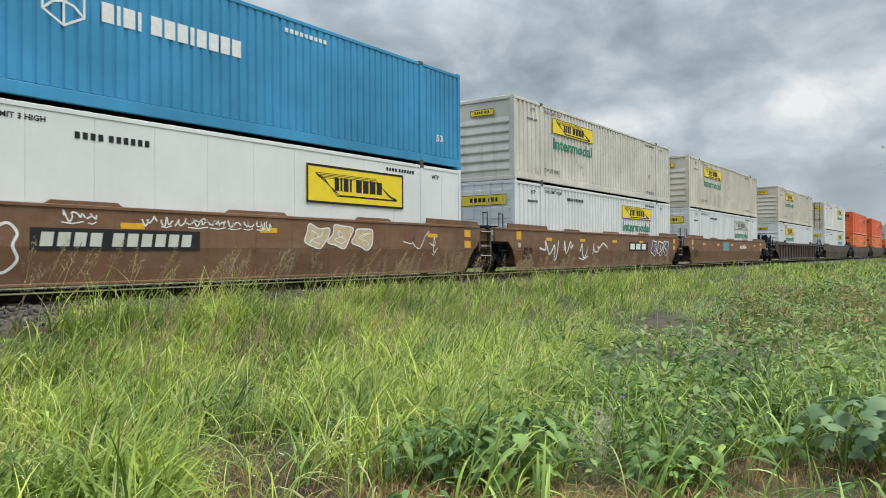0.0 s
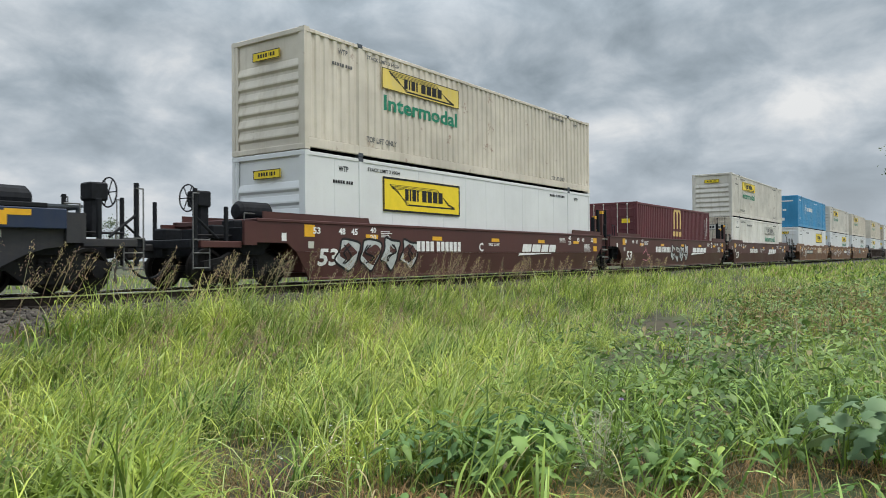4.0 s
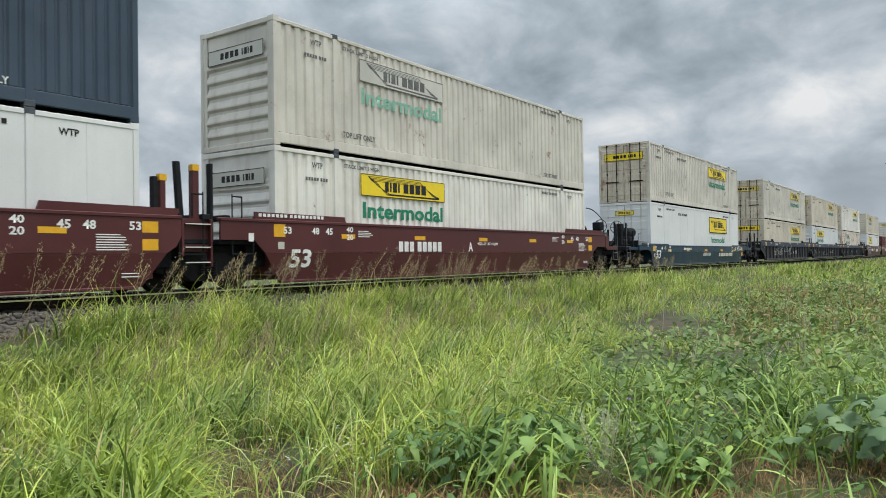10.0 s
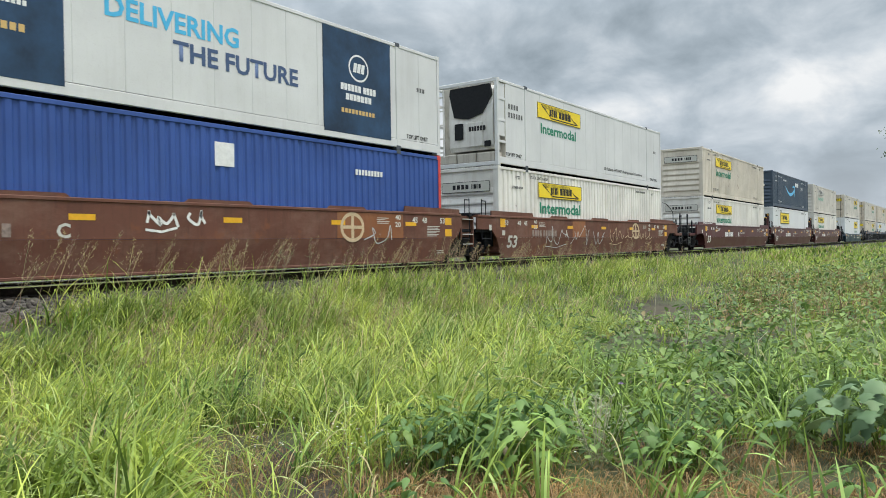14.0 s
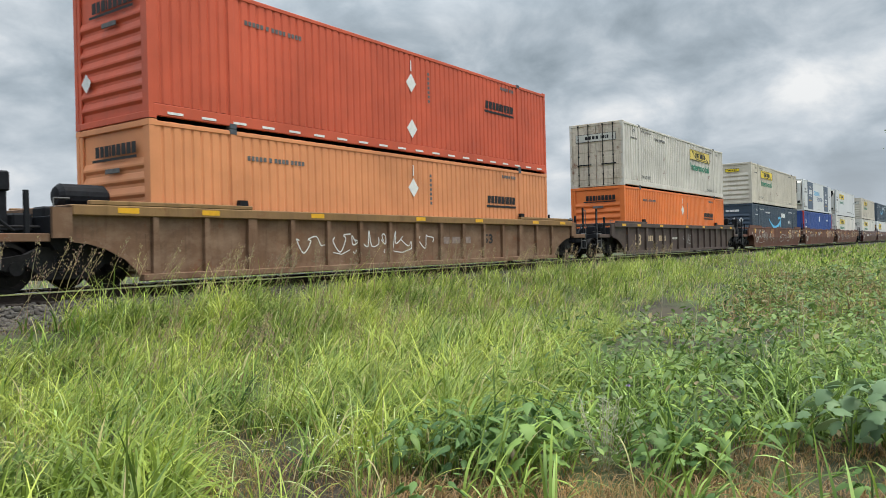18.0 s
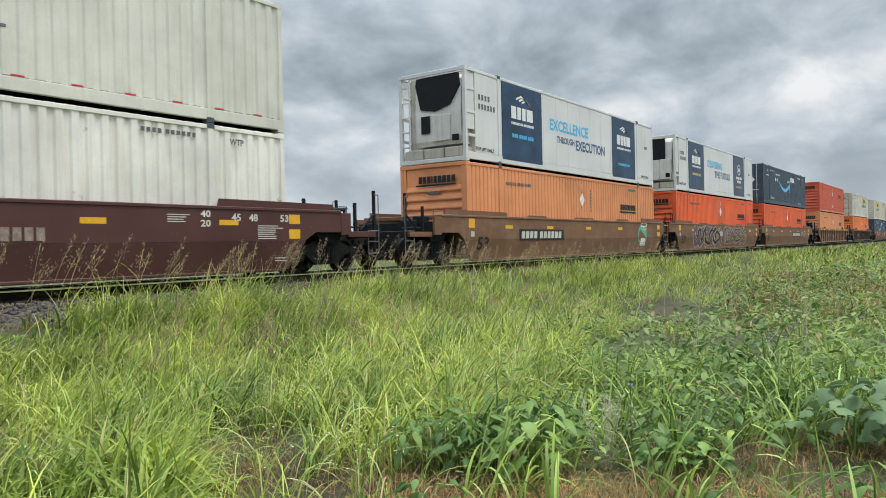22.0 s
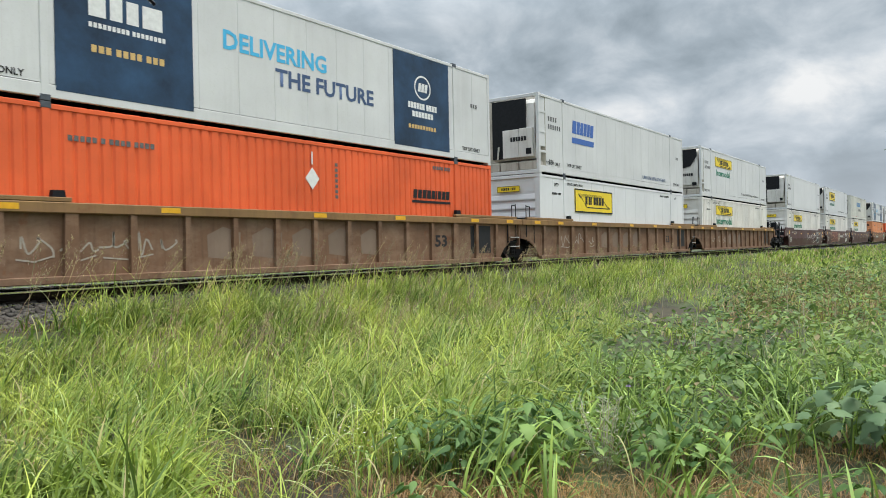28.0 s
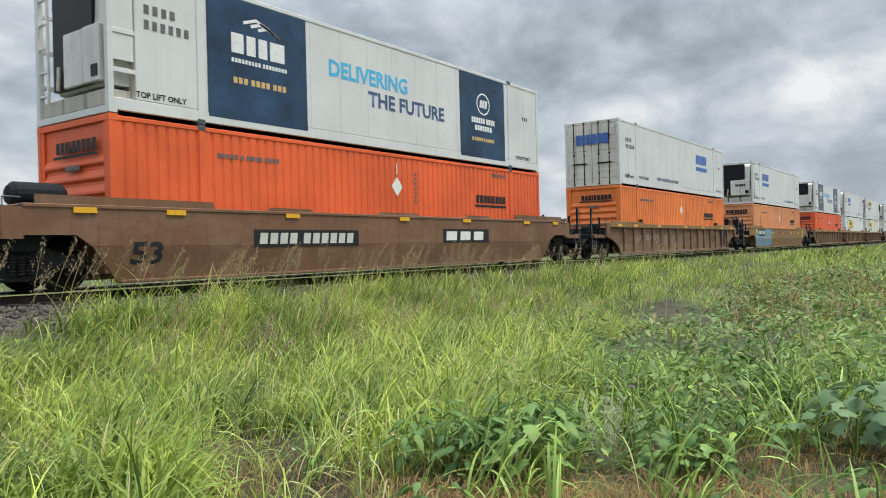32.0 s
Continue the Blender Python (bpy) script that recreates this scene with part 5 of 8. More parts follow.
    if brake:
        part("brake_stand", shared("bstand" + k, lambda: Geo().box(e(-2.62), 0.42, 1.05, e(-2.4), 0.7, 2.0, 0.02).box(e(-2.72), 0.38, 1.72, e(-2.36), 0.74, 2.06, 0.03), BLACK), BLACK, car)

        def wheel():
            g = Geo()
            c = (e(-2.82), 0.56, 1.9)
            n = 20
            for i in range(n):
                a, b = 2 * math.pi * i / n, 2 * math.pi * (i + 1) / n
                g.rod((c[0], c[1] + 0.28 * math.cos(a), c[2] + 0.28 * math.sin(a)), (c[0], c[1] + 0.28 * math.cos(b), c[2] + 0.28 * math.sin(b)), 0.016, 5)
            for i in range(6):
                a = 2 * math.pi * i / 6
                g.rod(c, (c[0], c[1] + 0.28 * math.cos(a), c[2] + 0.28 * math.sin(a)), 0.012, 5)
            return g.rod(c, (e(-2.6), 0.56, 1.9), 0.03, 8)
        part("brake_wheel", shared("bwheel" + k, wheel, BLACK), BLACK, car, "black spoked hand-brake wheel")
        part("tank_bracket", shared("tbrack" + k, lambda: Geo().box(e(-0.7), 0.62, 1.04, e(-0.76), 0.88, 1.5, 0.01), BLACK), BLACK, car)
        part("tank_bracket", shared("tbrackb" + k, lambda: Geo().box(e(-1.2), 0.62, 1.04, e(-1.26), 0.88, 1.5, 0.01), BLACK), BLACK, car)
        part("air_tank", shared("tank" + k, lambda: Geo().lathe((0, 0.75, 1.7), 0, [(0.0, e(-0.45)), (0.16, e(-0.47)), (0.23, e(-0.55)), (0.23, e(-1.35)), (0.16, e(-1.43)), (0.0, e(-1.45))], 16), BLACK), BLACK, car)
    if hose:
        def bent():
            pts = curve_through([(e(-1.76), 1.44), (e(-1.78), 1.92), (e(-1.64), 2.14), (e(-0.95), 2.42), (e(-0.5), 2.51), (e(-0.05), 2.53)], False, 4)
            return Geo().tube([(p[0], -0.02, p[1]) for p in pts], 0.02)
        part("pipe", shared("hose" + k, bent, BLACK), BLACK, car, "thin bent black pipe")

    def air_hose():
        pts = curve_through([(e(-3.1), 0.78), (e(-3.3), 0.5), (e(-3.5), 0.3), (e(-3.7), 0.25)], False, 4)
        return Geo().tube([(p[0], 0.62, p[1]) for p in pts], 0.028)
    part("brake_hose", shared("bhose" + k, air_hose, BLACK), BLACK, car)


def lower_body(car, top):
    """A car whose sides end lower than usual: its plates are shallower above the knee, its marks sit lower."""
    knee, drop = 0.78, 1.505 - top
    k = (top - knee) / (1.505 - knee)
    for ob in car.children:
        kind = ob.name.split(".")[0]
        if kind in ("side_plate", "top_chord", "end_hood", "corner_plate", "cross_beam"):
            ob.data = ob.data.copy()
            for v in ob.data.vertices:
                if v.co.z > knee:
                    v.co.z = knee + (v.co.z - knee) * k
        elif kind in ("reflective_tag", "lettering", "marking", "number_marking", "name_shape", "plate", "walkway") and min(v.co.z for v in ob.data.vertices) > 0.75:
            ob.location.z -= drop * 0.8


def drape(g):
    """Lays painted shapes on the lower side plate, which leans inwards."""
    g.v = [(x, y + max(0.0, 0.776 - z) * 0.1358, z) if y < -0.15 else (x, y, z) for x, y, z in g.v]
    return g


def marks(car, y, style, number, seed):
    """Reflective tags, length marks and, as plain bars, the car's numbers and names."""
    rnd = random.Random(seed)
    tag_z = 1.17
    for x in (1.95, 4.85, 8.1, 11.3, LONG - 1.95):
        part("reflective_tag", shared("tag%.2f" % x, lambda: Geo().box(x, y - 0.004, tag_z - 0.055, x + 0.48, y, tag_z + 0.055), TAG), TAG, car)
    for x, z, h in ((-0.2, 1.13, 0.28), (LONG - 0.06, 1.16, 0.21), (LONG - 0.06, 0.83, 0.21)):
        part("reflective_tag", shared("etag%.2f%.2f" % (x, z), lambda: Geo().box(x, y - 0.004, z, x + 0.33, y, z + h), TAG), TAG, car)
    part("plate", shared("etagpale", lambda: Geo().box(-0.08, y - 0.004, 0.86, 0.1, y, 1.02), GREYS), GREYS, car)
    if style == "clean" or style == "worn":
        ink = WINK if style == "clean" else GREYS
        for b, x in (("53", 0.08), ("48", 0.95), ("45", 1.4)):
            word(car, "lettering", b, x, 1.2, 0.24, 0.16, ink, y - 0.005)
            word(car, "lettering", b, LONG - x - 0.24, 1.2, 0.24, 0.16, ink, y - 0.005)
        for x in (2.12, LONG - 2.4):
            word(car, "lettering", "40", x, 1.27, 0.24, 0.14, ink, y - 0.005)
            word(car, "lettering", "20", x, 1.08, 0.24, 0.14, ink, y - 0.005)
        g = Geo()
        for k in range(9):
            for x, w in ((2.55, 0.55), (LONG - 3.15, 0.55), (LONG - 0.95, 0.7)):
                z = (1.3 if x < LONG - 1 else 1.1) - k * 0.045
                if k < 4 or (x > LONG - 1 and z > 0.8):
                    g.box(x, y - 0.004, z, x + w * rnd.uniform(0.6, 1), y, z + 0.02)
        for z in (0.62, 0.56, 0.4, 0.34):
            g.box(LONG - 0.5 + 0.05, y - 0.004 + 0.04, z, LONG - 0.1, y + 0.045, z + 0.018)
        g.box(-0.9, y - 0.004, 1.02, -0.76, y, 1.2)
        part("marking", g, ink, car)
        big_number(car, ink)


def big_number(car, ink):
    def build():
        me = lettering("53", 0.25, 0.44, 0.66, 0.42, OUT - 0.006, 0.1)
        for v in me.vertices:
            v.co.y += max(0.0, 0.776 - v.co.z) * 0.1358
        return me
    part("lettering", shared("big53", build, ink), ink, car)


def curve_through(pts, closed=False, steps=6):
    """A smooth line through points."""
    n, out_ = len(pts), []
    for j in range(n if closed else n - 1):
        if closed:
            p0, p1, p2, p3 = pts[j - 1], pts[j], pts[(j + 1) % n], pts[(j + 2) % n]
        else:
            p0, p1, p2, p3 = pts[max(j - 1, 0)], pts[j], pts[j + 1], pts[min(j + 2, n - 1)]
        for s in range(steps):
            q = s / steps
            out_.append(tuple(0.5 * (2 * b + (c - o) * q + (2 * o - 5 * b + 4 * c - d) * q * q + (3 * b - o - 3 * c + d) * q ** 3) for o, b, c, d in zip(p0, p1, p2, p3)))
    return out_


def scrawl(car, x0, x1, z0, z1, y, colour, seed, fill=None, width=0.045, n=None):
    """Sprayed work: balloon shapes with an outline where there is a fill, else a running looped hand."""
    rnd = random.Random(seed)
    g, f = Geo(), Geo()
    high = z1 - z0
    if fill:
        n = n or max(2, int((x1 - x0) / (high * 0.95)))
        w = (x1 - x0) / n
        for i in range(n):
            cx, cz = x0 + w * (i + 0.5), (z0 + z1) / 2 + rnd.uniform(-0.05, 0.05) * high
            k = 9
            ring = [(cx + w * (0.60 if q % 2 else 0.42) * rnd.uniform(0.8, 1.12) * math.cos(2 * math.pi * q / k), cz + high * (0.52 if q % 2 else 0.40) * rnd.uniform(0.82, 1.1) * math.sin(2 * math.pi * q / k)) for q in range(k)]
            line = curve_through(ring, True, 5)
            lift = 0.0006 * (i % 3)
            f.slab(line, y - 0.0045 - lift, y - 0.003)
            g.ribbon(line + line[:1], width, y - 0.0075 - lift)
            for _ in range(2):
                inner = [(cx + w * rnd.uniform(-0.3, 0.3), cz + high * v) for v in (0.26, 0.05, -0.1, -0.27)]
                g.ribbon(curve_through(inner), width * 0.7, y - 0.0085)
    else:
        x, words = x0, []
        while x < x1:
            long = min(x1 - x, high * rnd.uniform(0.9, 2.2))
            words.append((x, x + long))
            x += long + high * rnd.uniform(0.15, 0.5)
        for a, b in words:
            k = max(4, int((b - a) / (high * 0.17)))
            pts, base = [], rnd.uniform(0, 6)
            for j in range(k + 1):
                u = j / k
                ph = base + j * rnd.uniform(1.9, 2.7)
                amp = 0.42 * rnd.choice((0.45, 0.6, 1.0))
                pts.append((a + (b - a) * u + 0.16 * high * math.cos(ph), (z0 + z1) / 2 + high * amp * math.sin(ph)))
            g.ribbon(curve_through(pts), width, y - 0.006)
            if rnd.random() < 0.5:
                g.ribbon([(a, z0 + 0.08 * high), ((a + b) / 2, z0), (b, z0 + 0.16 * high)], width * 0.8, y - 0.0065)
    if fill:
        part("graffiti_fill", drape(f), GRAF[fill], car)
    part("graffiti", drape(g), GRAF[colour], car)


STROKES = (
    ((0.2, 0.92), (0.9, 0.78), (0.28, 0.5), (0.95, 0.3), (0.15, 0.08), (0.08, 0.5)),
    ((0.5, 0.98), (0.05, 0.6), (0.42, 0.05), (0.98, 0.4), (0.62, 0.76), (0.36, 0.45)),
    ((0.0, 0.3), (0.34, 0.95), (0.52, 0.2), (0.86, 0.85), (1.0, 0.1)),
    ((0.05, 0.12), (0.9, 0.28), (0.12, 0.6), (0.66, 0.98), (0.98, 0.62)),
    ((0.95, 0.05), (0.46, 0.4), (0.9, 0.93), (0.1, 0.8), (0.3, 0.1)),
    ((0.05, 0.97), (0.2, 0.15), (0.7, 0.05), (0.55, 0.6), (0.98, 0.95)),
    ((0.9, 0.9), (0.3, 0.7), (0.7, 0.35), (0.1, 0.05), (0.02, 0.75)),
)


def fat_letters(car, x0, x1, z0, z1, y, picks, line, body, shade, weight=0.2, smooth=5):
    """Sprayed swelling strokes: a pale outline, a dark body on it and a rust-coloured cast shade behind."""
    w, high = (x1 - x0) / len(picks), z1 - z0
    rim, fill, back = Geo(), Geo(), Geo()
    for i, p in enumerate(picks):
        pts = [(x0 + w * (i - 0.06 + 1.12 * a), z0 + high * (0.1 + 0.8 * b)) for a, b in STROKES[p]]
        path = curve_through(pts, False, smooth) + [pts[-1]]
        lift = 0.0009 * (i % 2)
        back.ribbon([(a + 0.09, b - 0.07) for a, b in path], weight * 1.25, y - 0.003)
        rim.ribbon(path, weight + 0.075, y - 0.0045 - lift)
        fill.ribbon(path, weight, y - 0.0065 - lift)
        for a, b in (path[0], path[-1]):
            for g, r, d in ((rim, weight * 0.5 + 0.0375, 0.0046), (fill, weight * 0.5, 0.0066)):
                g.slab([(a + r * math.cos(k * math.pi / 5), b + r * math.sin(k * math.pi / 5)) for k in range(10)], y - d - lift, y - d - lift + 0.0003)
    for n, g, c in (("graffiti_shade", back, shade), ("graffiti", rim, line), ("graffiti_fill", fill, body)):
        part(n, drape(g), GRAF[c], car)


def number_bars(car, x0, z0, wide, high, widths, y, mat=WINK, plate=None, slant=0.0):
    if plate:
        part("number_plate", Geo().box(x0 - 0.15, y - 0.003, z0 - 0.07, x0 + wide + 0.15, y + 0.001, z0 + high + 0.07), plate, car)
    part("number_marking", bars(Geo(), x0, z0, wide, high, widths, y - 0.006, 0.35, slant), mat, car)


SIX = (1, 1, 1, 1, 0, 1, 1, 1, 1, 1, 1)


def well_car(m, kind, mat, sill, rear, front, tone, seed, stakes=False, hose=0):
    """rear, front: 'joint' over a truck shared with the next unit, or 'end' with a coupler."""
    car = thing("well_car", m, "%s %s steel well car carrying containers on the rails" % (tone, "smooth" if kind == "smooth" else "ribbed"), "railway wagon", "cars of the train")
    if kind == "smooth":
        smooth_body(car, mat, True, front, rear)
    else:
        ribbed_body(car, mat, sill, 1.15 if sill is C_SILL else 1.31, C_GOLD if sill is C_GOLD and mat is not C_RUST else None)
    for p, q in ((0.1, 3.2), (7.6, 8.5), (LONG - 3.2, LONG - 0.1)):
        part("well_floor", shared("wellfloor%.1f" % p, lambda: Geo().box(p, 0.0, 0.2, q, WIDE, 0.28), mat), mat, car)
    for end, how in ((-1, rear), (1, front)):
        if how == "joint":
            joint_end(car, mat, end)
        else:
            coupled_end(car, mat, end, brake=(end > 0 and seed % 2 == 0) or (end < 0 and seed % 2 == 1), hose=hose == end)
    if rear == "joint":
        truck(car, -1.66)
    else:
        truck(car, -1.5)
    if front == "end":
        truck(car, LONG + 1.5)
    elif stakes:
        tall_posts(car, mat, seed % 3 == 1)
    return car


# ---- ground, track and plants ----
def hollow(x, y):
    """Along and across the muddy hollow."""
    dx, dy = x - 18.4, y - 6.2
    return dx * 0.947 + dy * 0.321, -dx * 0.321 + dy * 0.947


def level(x, y):
    """Height of the ground sheet."""
    def ease(a, b, f):
        f = min(max(f, 0.0), 1.0)
        return a + (b - a) * f * f * (3 - 2 * f)
    z = ease(-1.05, -0.50, (y - 8.2) / 3.0) if y < MID else ease(-0.50, -1.15, (y - 17.0) / 4.0)
    r = math.hypot(x, y)
    k = max(0.0, 1 - r / 120.0)
    z += k * 0.09 * noise.noise((x * 0.35, y * 0.35, 1.7)) * (0.3 if 10.8 < y < 17.5 else 1.0)
    u, w = hollow(x, y)
    z -= 0.16 * math.exp(-((u / 5.0) ** 2 + (w / 1.5) ** 2))
    return z


def spread(lo, hi, core_lo, core_hi, step, grow=1.22):
    """Grid lines: even in the core, wider and wider towards the horizon."""
    out = [core_lo + i * step for i in range(int((core_hi - core_lo) / step) + 1)]
    s, x = step, out[-1]
    while x < hi:
        s *= grow
        x += s
        out.append(x)
    s, x = step, out[0]
    while x > lo:
        s *= grow
        x -= s
        out.insert(0, x)
    return out


def soil_material():
    m = bpy.data.materials.new("soil_and_turf")
    m.use_nodes = True
    t = m.node_tree
    p = t.nodes["Principled BSDF"]
    geo = t.nodes.new("ShaderNodeNewGeometry")
    v = geo.outputs["Position"]
    soil = blend(t, ramp_node(t, noise_node(t, v, 6.0, 6, 0.7), 0.35, 0.7), (0.020, 0.016, 0.011), (0.058, 0.044, 0.029))
    turf = blend(t, ramp_node(t, noise_node(t, v, 1.1, 6, 0.7), 0.3, 0.7), (0.045, 0.075, 0.018), (0.110, 0.140, 0.040))
    col = blend(t, ramp_node(t, noise_node(t, v, 0.5, 5, 0.65), 0.44, 0.62), soil, turf)
    link(t, col, p.inputs["Base Color"])
    p.inputs["Roughness"].default_value = 0.9
    b = t.nodes.new("ShaderNodeBump")
    b.inputs["Strength"].default_value, b.inputs["Distance"].default_value = 0.6, 0.05
    link(t, noise_node(t, v, 9.0, 8, 0.7), b.inputs["Height"])
    link(t, b.outputs[0], p.inputs["Normal"])
    return m


def stone_material():
    m = bpy.data.materials.new("ballast_stone")
    m.use_nodes = True
    t = m.node_tree
    p = t.nodes["Principled BSDF"]
    geo = t.nodes.new("ShaderNodeNewGeometry")
    col = blend(t, geo.outputs["Random Per Island"], (0.034, 0.031, 0.028), (0.155, 0.140, 0.125))
    col = blend(t, times(t, ramp_node(t, noise_node(t, geo.outputs["Position"], 0.8, 3), 0.45, 0.7), 0.5), col, (0.13, 0.095, 0.07))
    link(t, col, p.inputs["Base Color"])
    p.inputs["Roughness"].default_value = 0.85
    return m


def mesh_from(name, verts, faces, material):
    """A mesh from arrays: verts n x 3, faces m x 3 or m x 4."""
    me = bpy.data.meshes.new(name)
    k = faces.shape[1]
    me.vertices.add(len(verts))
    me.vertices.foreach_set("co", verts.astype(np.float32).ravel())
    me.loops.add(faces.size)
    me.loops.foreach_set("vertex_index", faces.astype(np.int32).ravel())
    me.polygons.add(len(faces))
    me.polygons.foreach_set("loop_start", np.arange(0, faces.size, k, dtype=np.int32))
    me.polygons.foreach_set("loop_total", np.full(len(faces), k, dtype=np.int32))
    me.update(calc_edges=True)
    me.materials.append(material)
    return me


def ground_sheet():
    xs = spread(-900, 2600, -4.0, 46.0, 0.4)
    ys = spread(-1800, 2400, -6.0, 22.0, 0.3)
    v = np.array([(x, y, level(x, y)) for x in xs for y in ys])
    n, k = len(xs), len(ys)
    i, j = np.meshgrid(np.arange(n - 1), np.arange(k - 1), indexing="ij")
    a = (i * k + j).ravel()
    ob = new("ground", mesh_from("ground", v, np.stack([a, a + k, a + k + 1, a + 1], 1), soil_material()))
    tagged(ob, "grassy brown soil beside a railway bank, reaching the horizon", "ground", kind="structure")


def puddle():
    """Shallow muddy water lying in the hollow."""
    g = Geo()
    n = 28
    ring = []
    for i in range(n):
        a = 2 * math.pi * i / n
        k = 1 + 0.22 * math.sin(3 * a + 1) + 0.12 * math.sin(7 * a)
        u, w = 2.9 * k * math.cos(a), 0.62 * k * math.sin(a)
        ring.append((18.4 + u * 0.947 - w * 0.321, 6.2 + u * 0.321 + w * 0.947, -1.195))
    g.add(ring, [tuple(range(n))])
    m = bpy.data.materials.new("muddy_water")
    m.use_nodes = True
    t = m.node_tree
    p = t.nodes["Principled BSDF"]
    geo = t.nodes.new("ShaderNodeNewGeometry")
    link(t, blend(t, noise_node(t, geo.outputs["Position"], 1.4, 4), (0.040, 0.034, 0.022), (0.095, 0.082, 0.055)), p.inputs["Base Color"])
    p.inputs["Roughness"].default_value = 0.75
    p.inputs["Specular IOR Level"].default_value = 0.15
    b = t.nodes.new("ShaderNodeBump")
    b.inputs["Strength"].default_value = 0.5
    link(t, noise_node(t, geo.outputs["Position"], 7.0, 6, 0.7), b.inputs["Height"])
    link(t, b.outputs[0], p.inputs["Normal"])
    ob = new("water", g.mesh("water"))
    ob.data.materials.append(m)
    tagged(ob, "shallow brown muddy puddle in the grass", "puddle", kind="structure")


def track():
    bed = Geo().strip([(10.75, -0.66), (11.35, -0.53), (12.3, -0.37), (12.72, -0.22), (13.1, -0.2), (15.0, -0.2), (15.6, -0.3), (16.7, -0.42), (17.6, -0.66)], 0, -60, 600)
    ob = new("ballast_bed", bed.mesh("ballast_bed"))
    ob.data.materials.append(plain("ballast_fines", (0.065, 0.060, 0.056), 0.9, 0, 0.5, 14))
    tagged(ob, "low bank of grey crushed stone under the rails", "ballast", kind="structure")
    rng = np.random.default_rng(4)
    cube = np.array([(x, y, z) for x in (-1, 1) for y in (-1, 1) for z in (-1, 1)], float)
    quads = np.array([(0, 1, 3, 2), (4, 6, 7, 5), (0, 4, 5, 1), (2, 3, 7, 6), (0, 2, 6, 4), (1, 5, 7, 3)])
    n = 15000
    x = 1.5 + 45 * rng.random(n) ** 1.5
    y = 10.7 + 2.3 * rng.random(n)
    z = np.interp(y, [10.7, 11.35, 12.3, 12.72, 13.1], [-0.66, -0.53, -0.37, -0.22, -0.2])
    s = rng.uniform(0.018, 0.042, (n, 1, 3)) * rng.uniform(0.7, 1.3, (n, 8, 1))
    ang = rng.uniform(0, 6.28, (n, 1))
    c = cube[None] * s
    cx = c[..., 0] * np.cos(ang) - c[..., 1] * np.sin(ang)
    cy = c[..., 0] * np.sin(ang) + c[..., 1] * np.cos(ang)
    v = np.stack([cx + x[:, None], cy + y[:, None], c[..., 2] + z[:, None] + 0.012], -1).reshape(-1, 3)
    f = (quads[None] + 8 * np.arange(n)[:, None, None]).reshape(-1, 4)
    ob = new("ballast_stones", mesh_from("ballast_stones", v, f, stone_material()))
    tagged(ob, "loose grey crushed stones along the rails", "ballast", kind="stuff")
    for side in (-1, 1):
        y = MID + side * 0.7525
        rail = thing("rail", Matrix.Identity(4), "rusty steel rail with a bright worn head on wooden sleepers", "rail", "rails of the track", "structure")
        prof = [(-0.075, -0.17), (-0.075, -0.155), (-0.012, -0.13), (-0.01, -0.05), (-0.036, -0.035), (-0.037, -0.006), (-0.03, -0.001)]
        prof = prof + [(-a, b) for a, b in prof[::-1]]
        part("rail_web", Geo().strip([(y + a, b) for a, b in prof], 0, -60, 600), RAIL_S, rail)
        part("rail_head", Geo().box(-60, y - 0.039, -0.032, 600, y + 0.039, 0.0015, 0.004), RAIL_T, rail, "bright worn rail head")
    me = Geo().box(-0.115, -1.3, -0.16, 0.115, 1.3, 0.0, 0.012).mesh("sleeper")
    me.materials.append(WOOD)
    first = None
    for i in range(120):
        ob = new("sleeper", me)
        ob.matrix_basis = pose(-2 + i * 0.53, MID, -0.155)
        tagged(ob, "dark weathered wooden sleeper set in crushed stone", "sleeper", "sleepers of the track")


# blades of grass: position, height, width and bend of each, as arrays
def blades(rng, x, y, h, w, segs, bend, wind=(0.42, -0.34), flop=0.95, z0=None):
    """Arching blades: each leaves the soil nearly upright and bows over along its own bearing."""
    n = len(x)
    z = np.array([level(a, b) for a, b in zip(x, y)]) if z0 is None else z0
    ang = rng.uniform(0, 2 * np.pi, n)
    dx, dy = np.cos(ang) * flop + wind[0], np.sin(ang) * flop + wind[1]
    r = np.hypot(dx, dy) + 1e-6
    dx, dy = dx / r, dy / r
    tilt0 = rng.uniform(0.03, 0.55, n) * min(1.0, bend + 0.2)
    tilt1 = rng.uniform(0.5, 2.7, n) * bend
    turn = rng.normal(0, 0.55, n)
    sx, sy = -dy * np.cos(turn) + dx * np.sin(turn), dx * np.cos(turn) + dy * np.sin(turn)
    out_, up_ = np.zeros(n), np.zeros(n)
    rows = []
    for k in range(segs + 1):
        f = k / segs
        half = w * (0.5 + 1.1 * f) * (1 - f) ** 0.7 if k < segs else w * 0.04
        half = np.maximum(half, w * 0.05)
        c = np.stack([x + dx * out_, y + dy * out_, z + up_], 1)
        side = np.stack([sx * half, sy * half, half * 0.25 * np.sin(turn * 3)], 1)
        rows.append(c - side)
        rows.append(c + side)
        th = tilt0 + tilt1 * ((k + 0.5) / segs) ** 1.4
        out_ = out_ + h / segs * np.sin(th)
        up_ = up_ + h / segs * np.cos(th)
    v = np.stack(rows, 1).reshape(-1, 3)
    per = 2 * (segs + 1)
    q = np.array([(2 * k, 2 * k + 1, 2 * k + 3, 2 * k + 2) for k in range(segs)])
    f = (q[None] + per * np.arange(n)[:, None, None]).reshape(-1, 4)
    return v, f


def join(chunks):
    vs, fs, n = [], [], 0
    for v, f in chunks:
        vs.append(v)
        fs.append(f + n)
        n += len(v)
    return np.concatenate(vs), np.concatenate(fs)


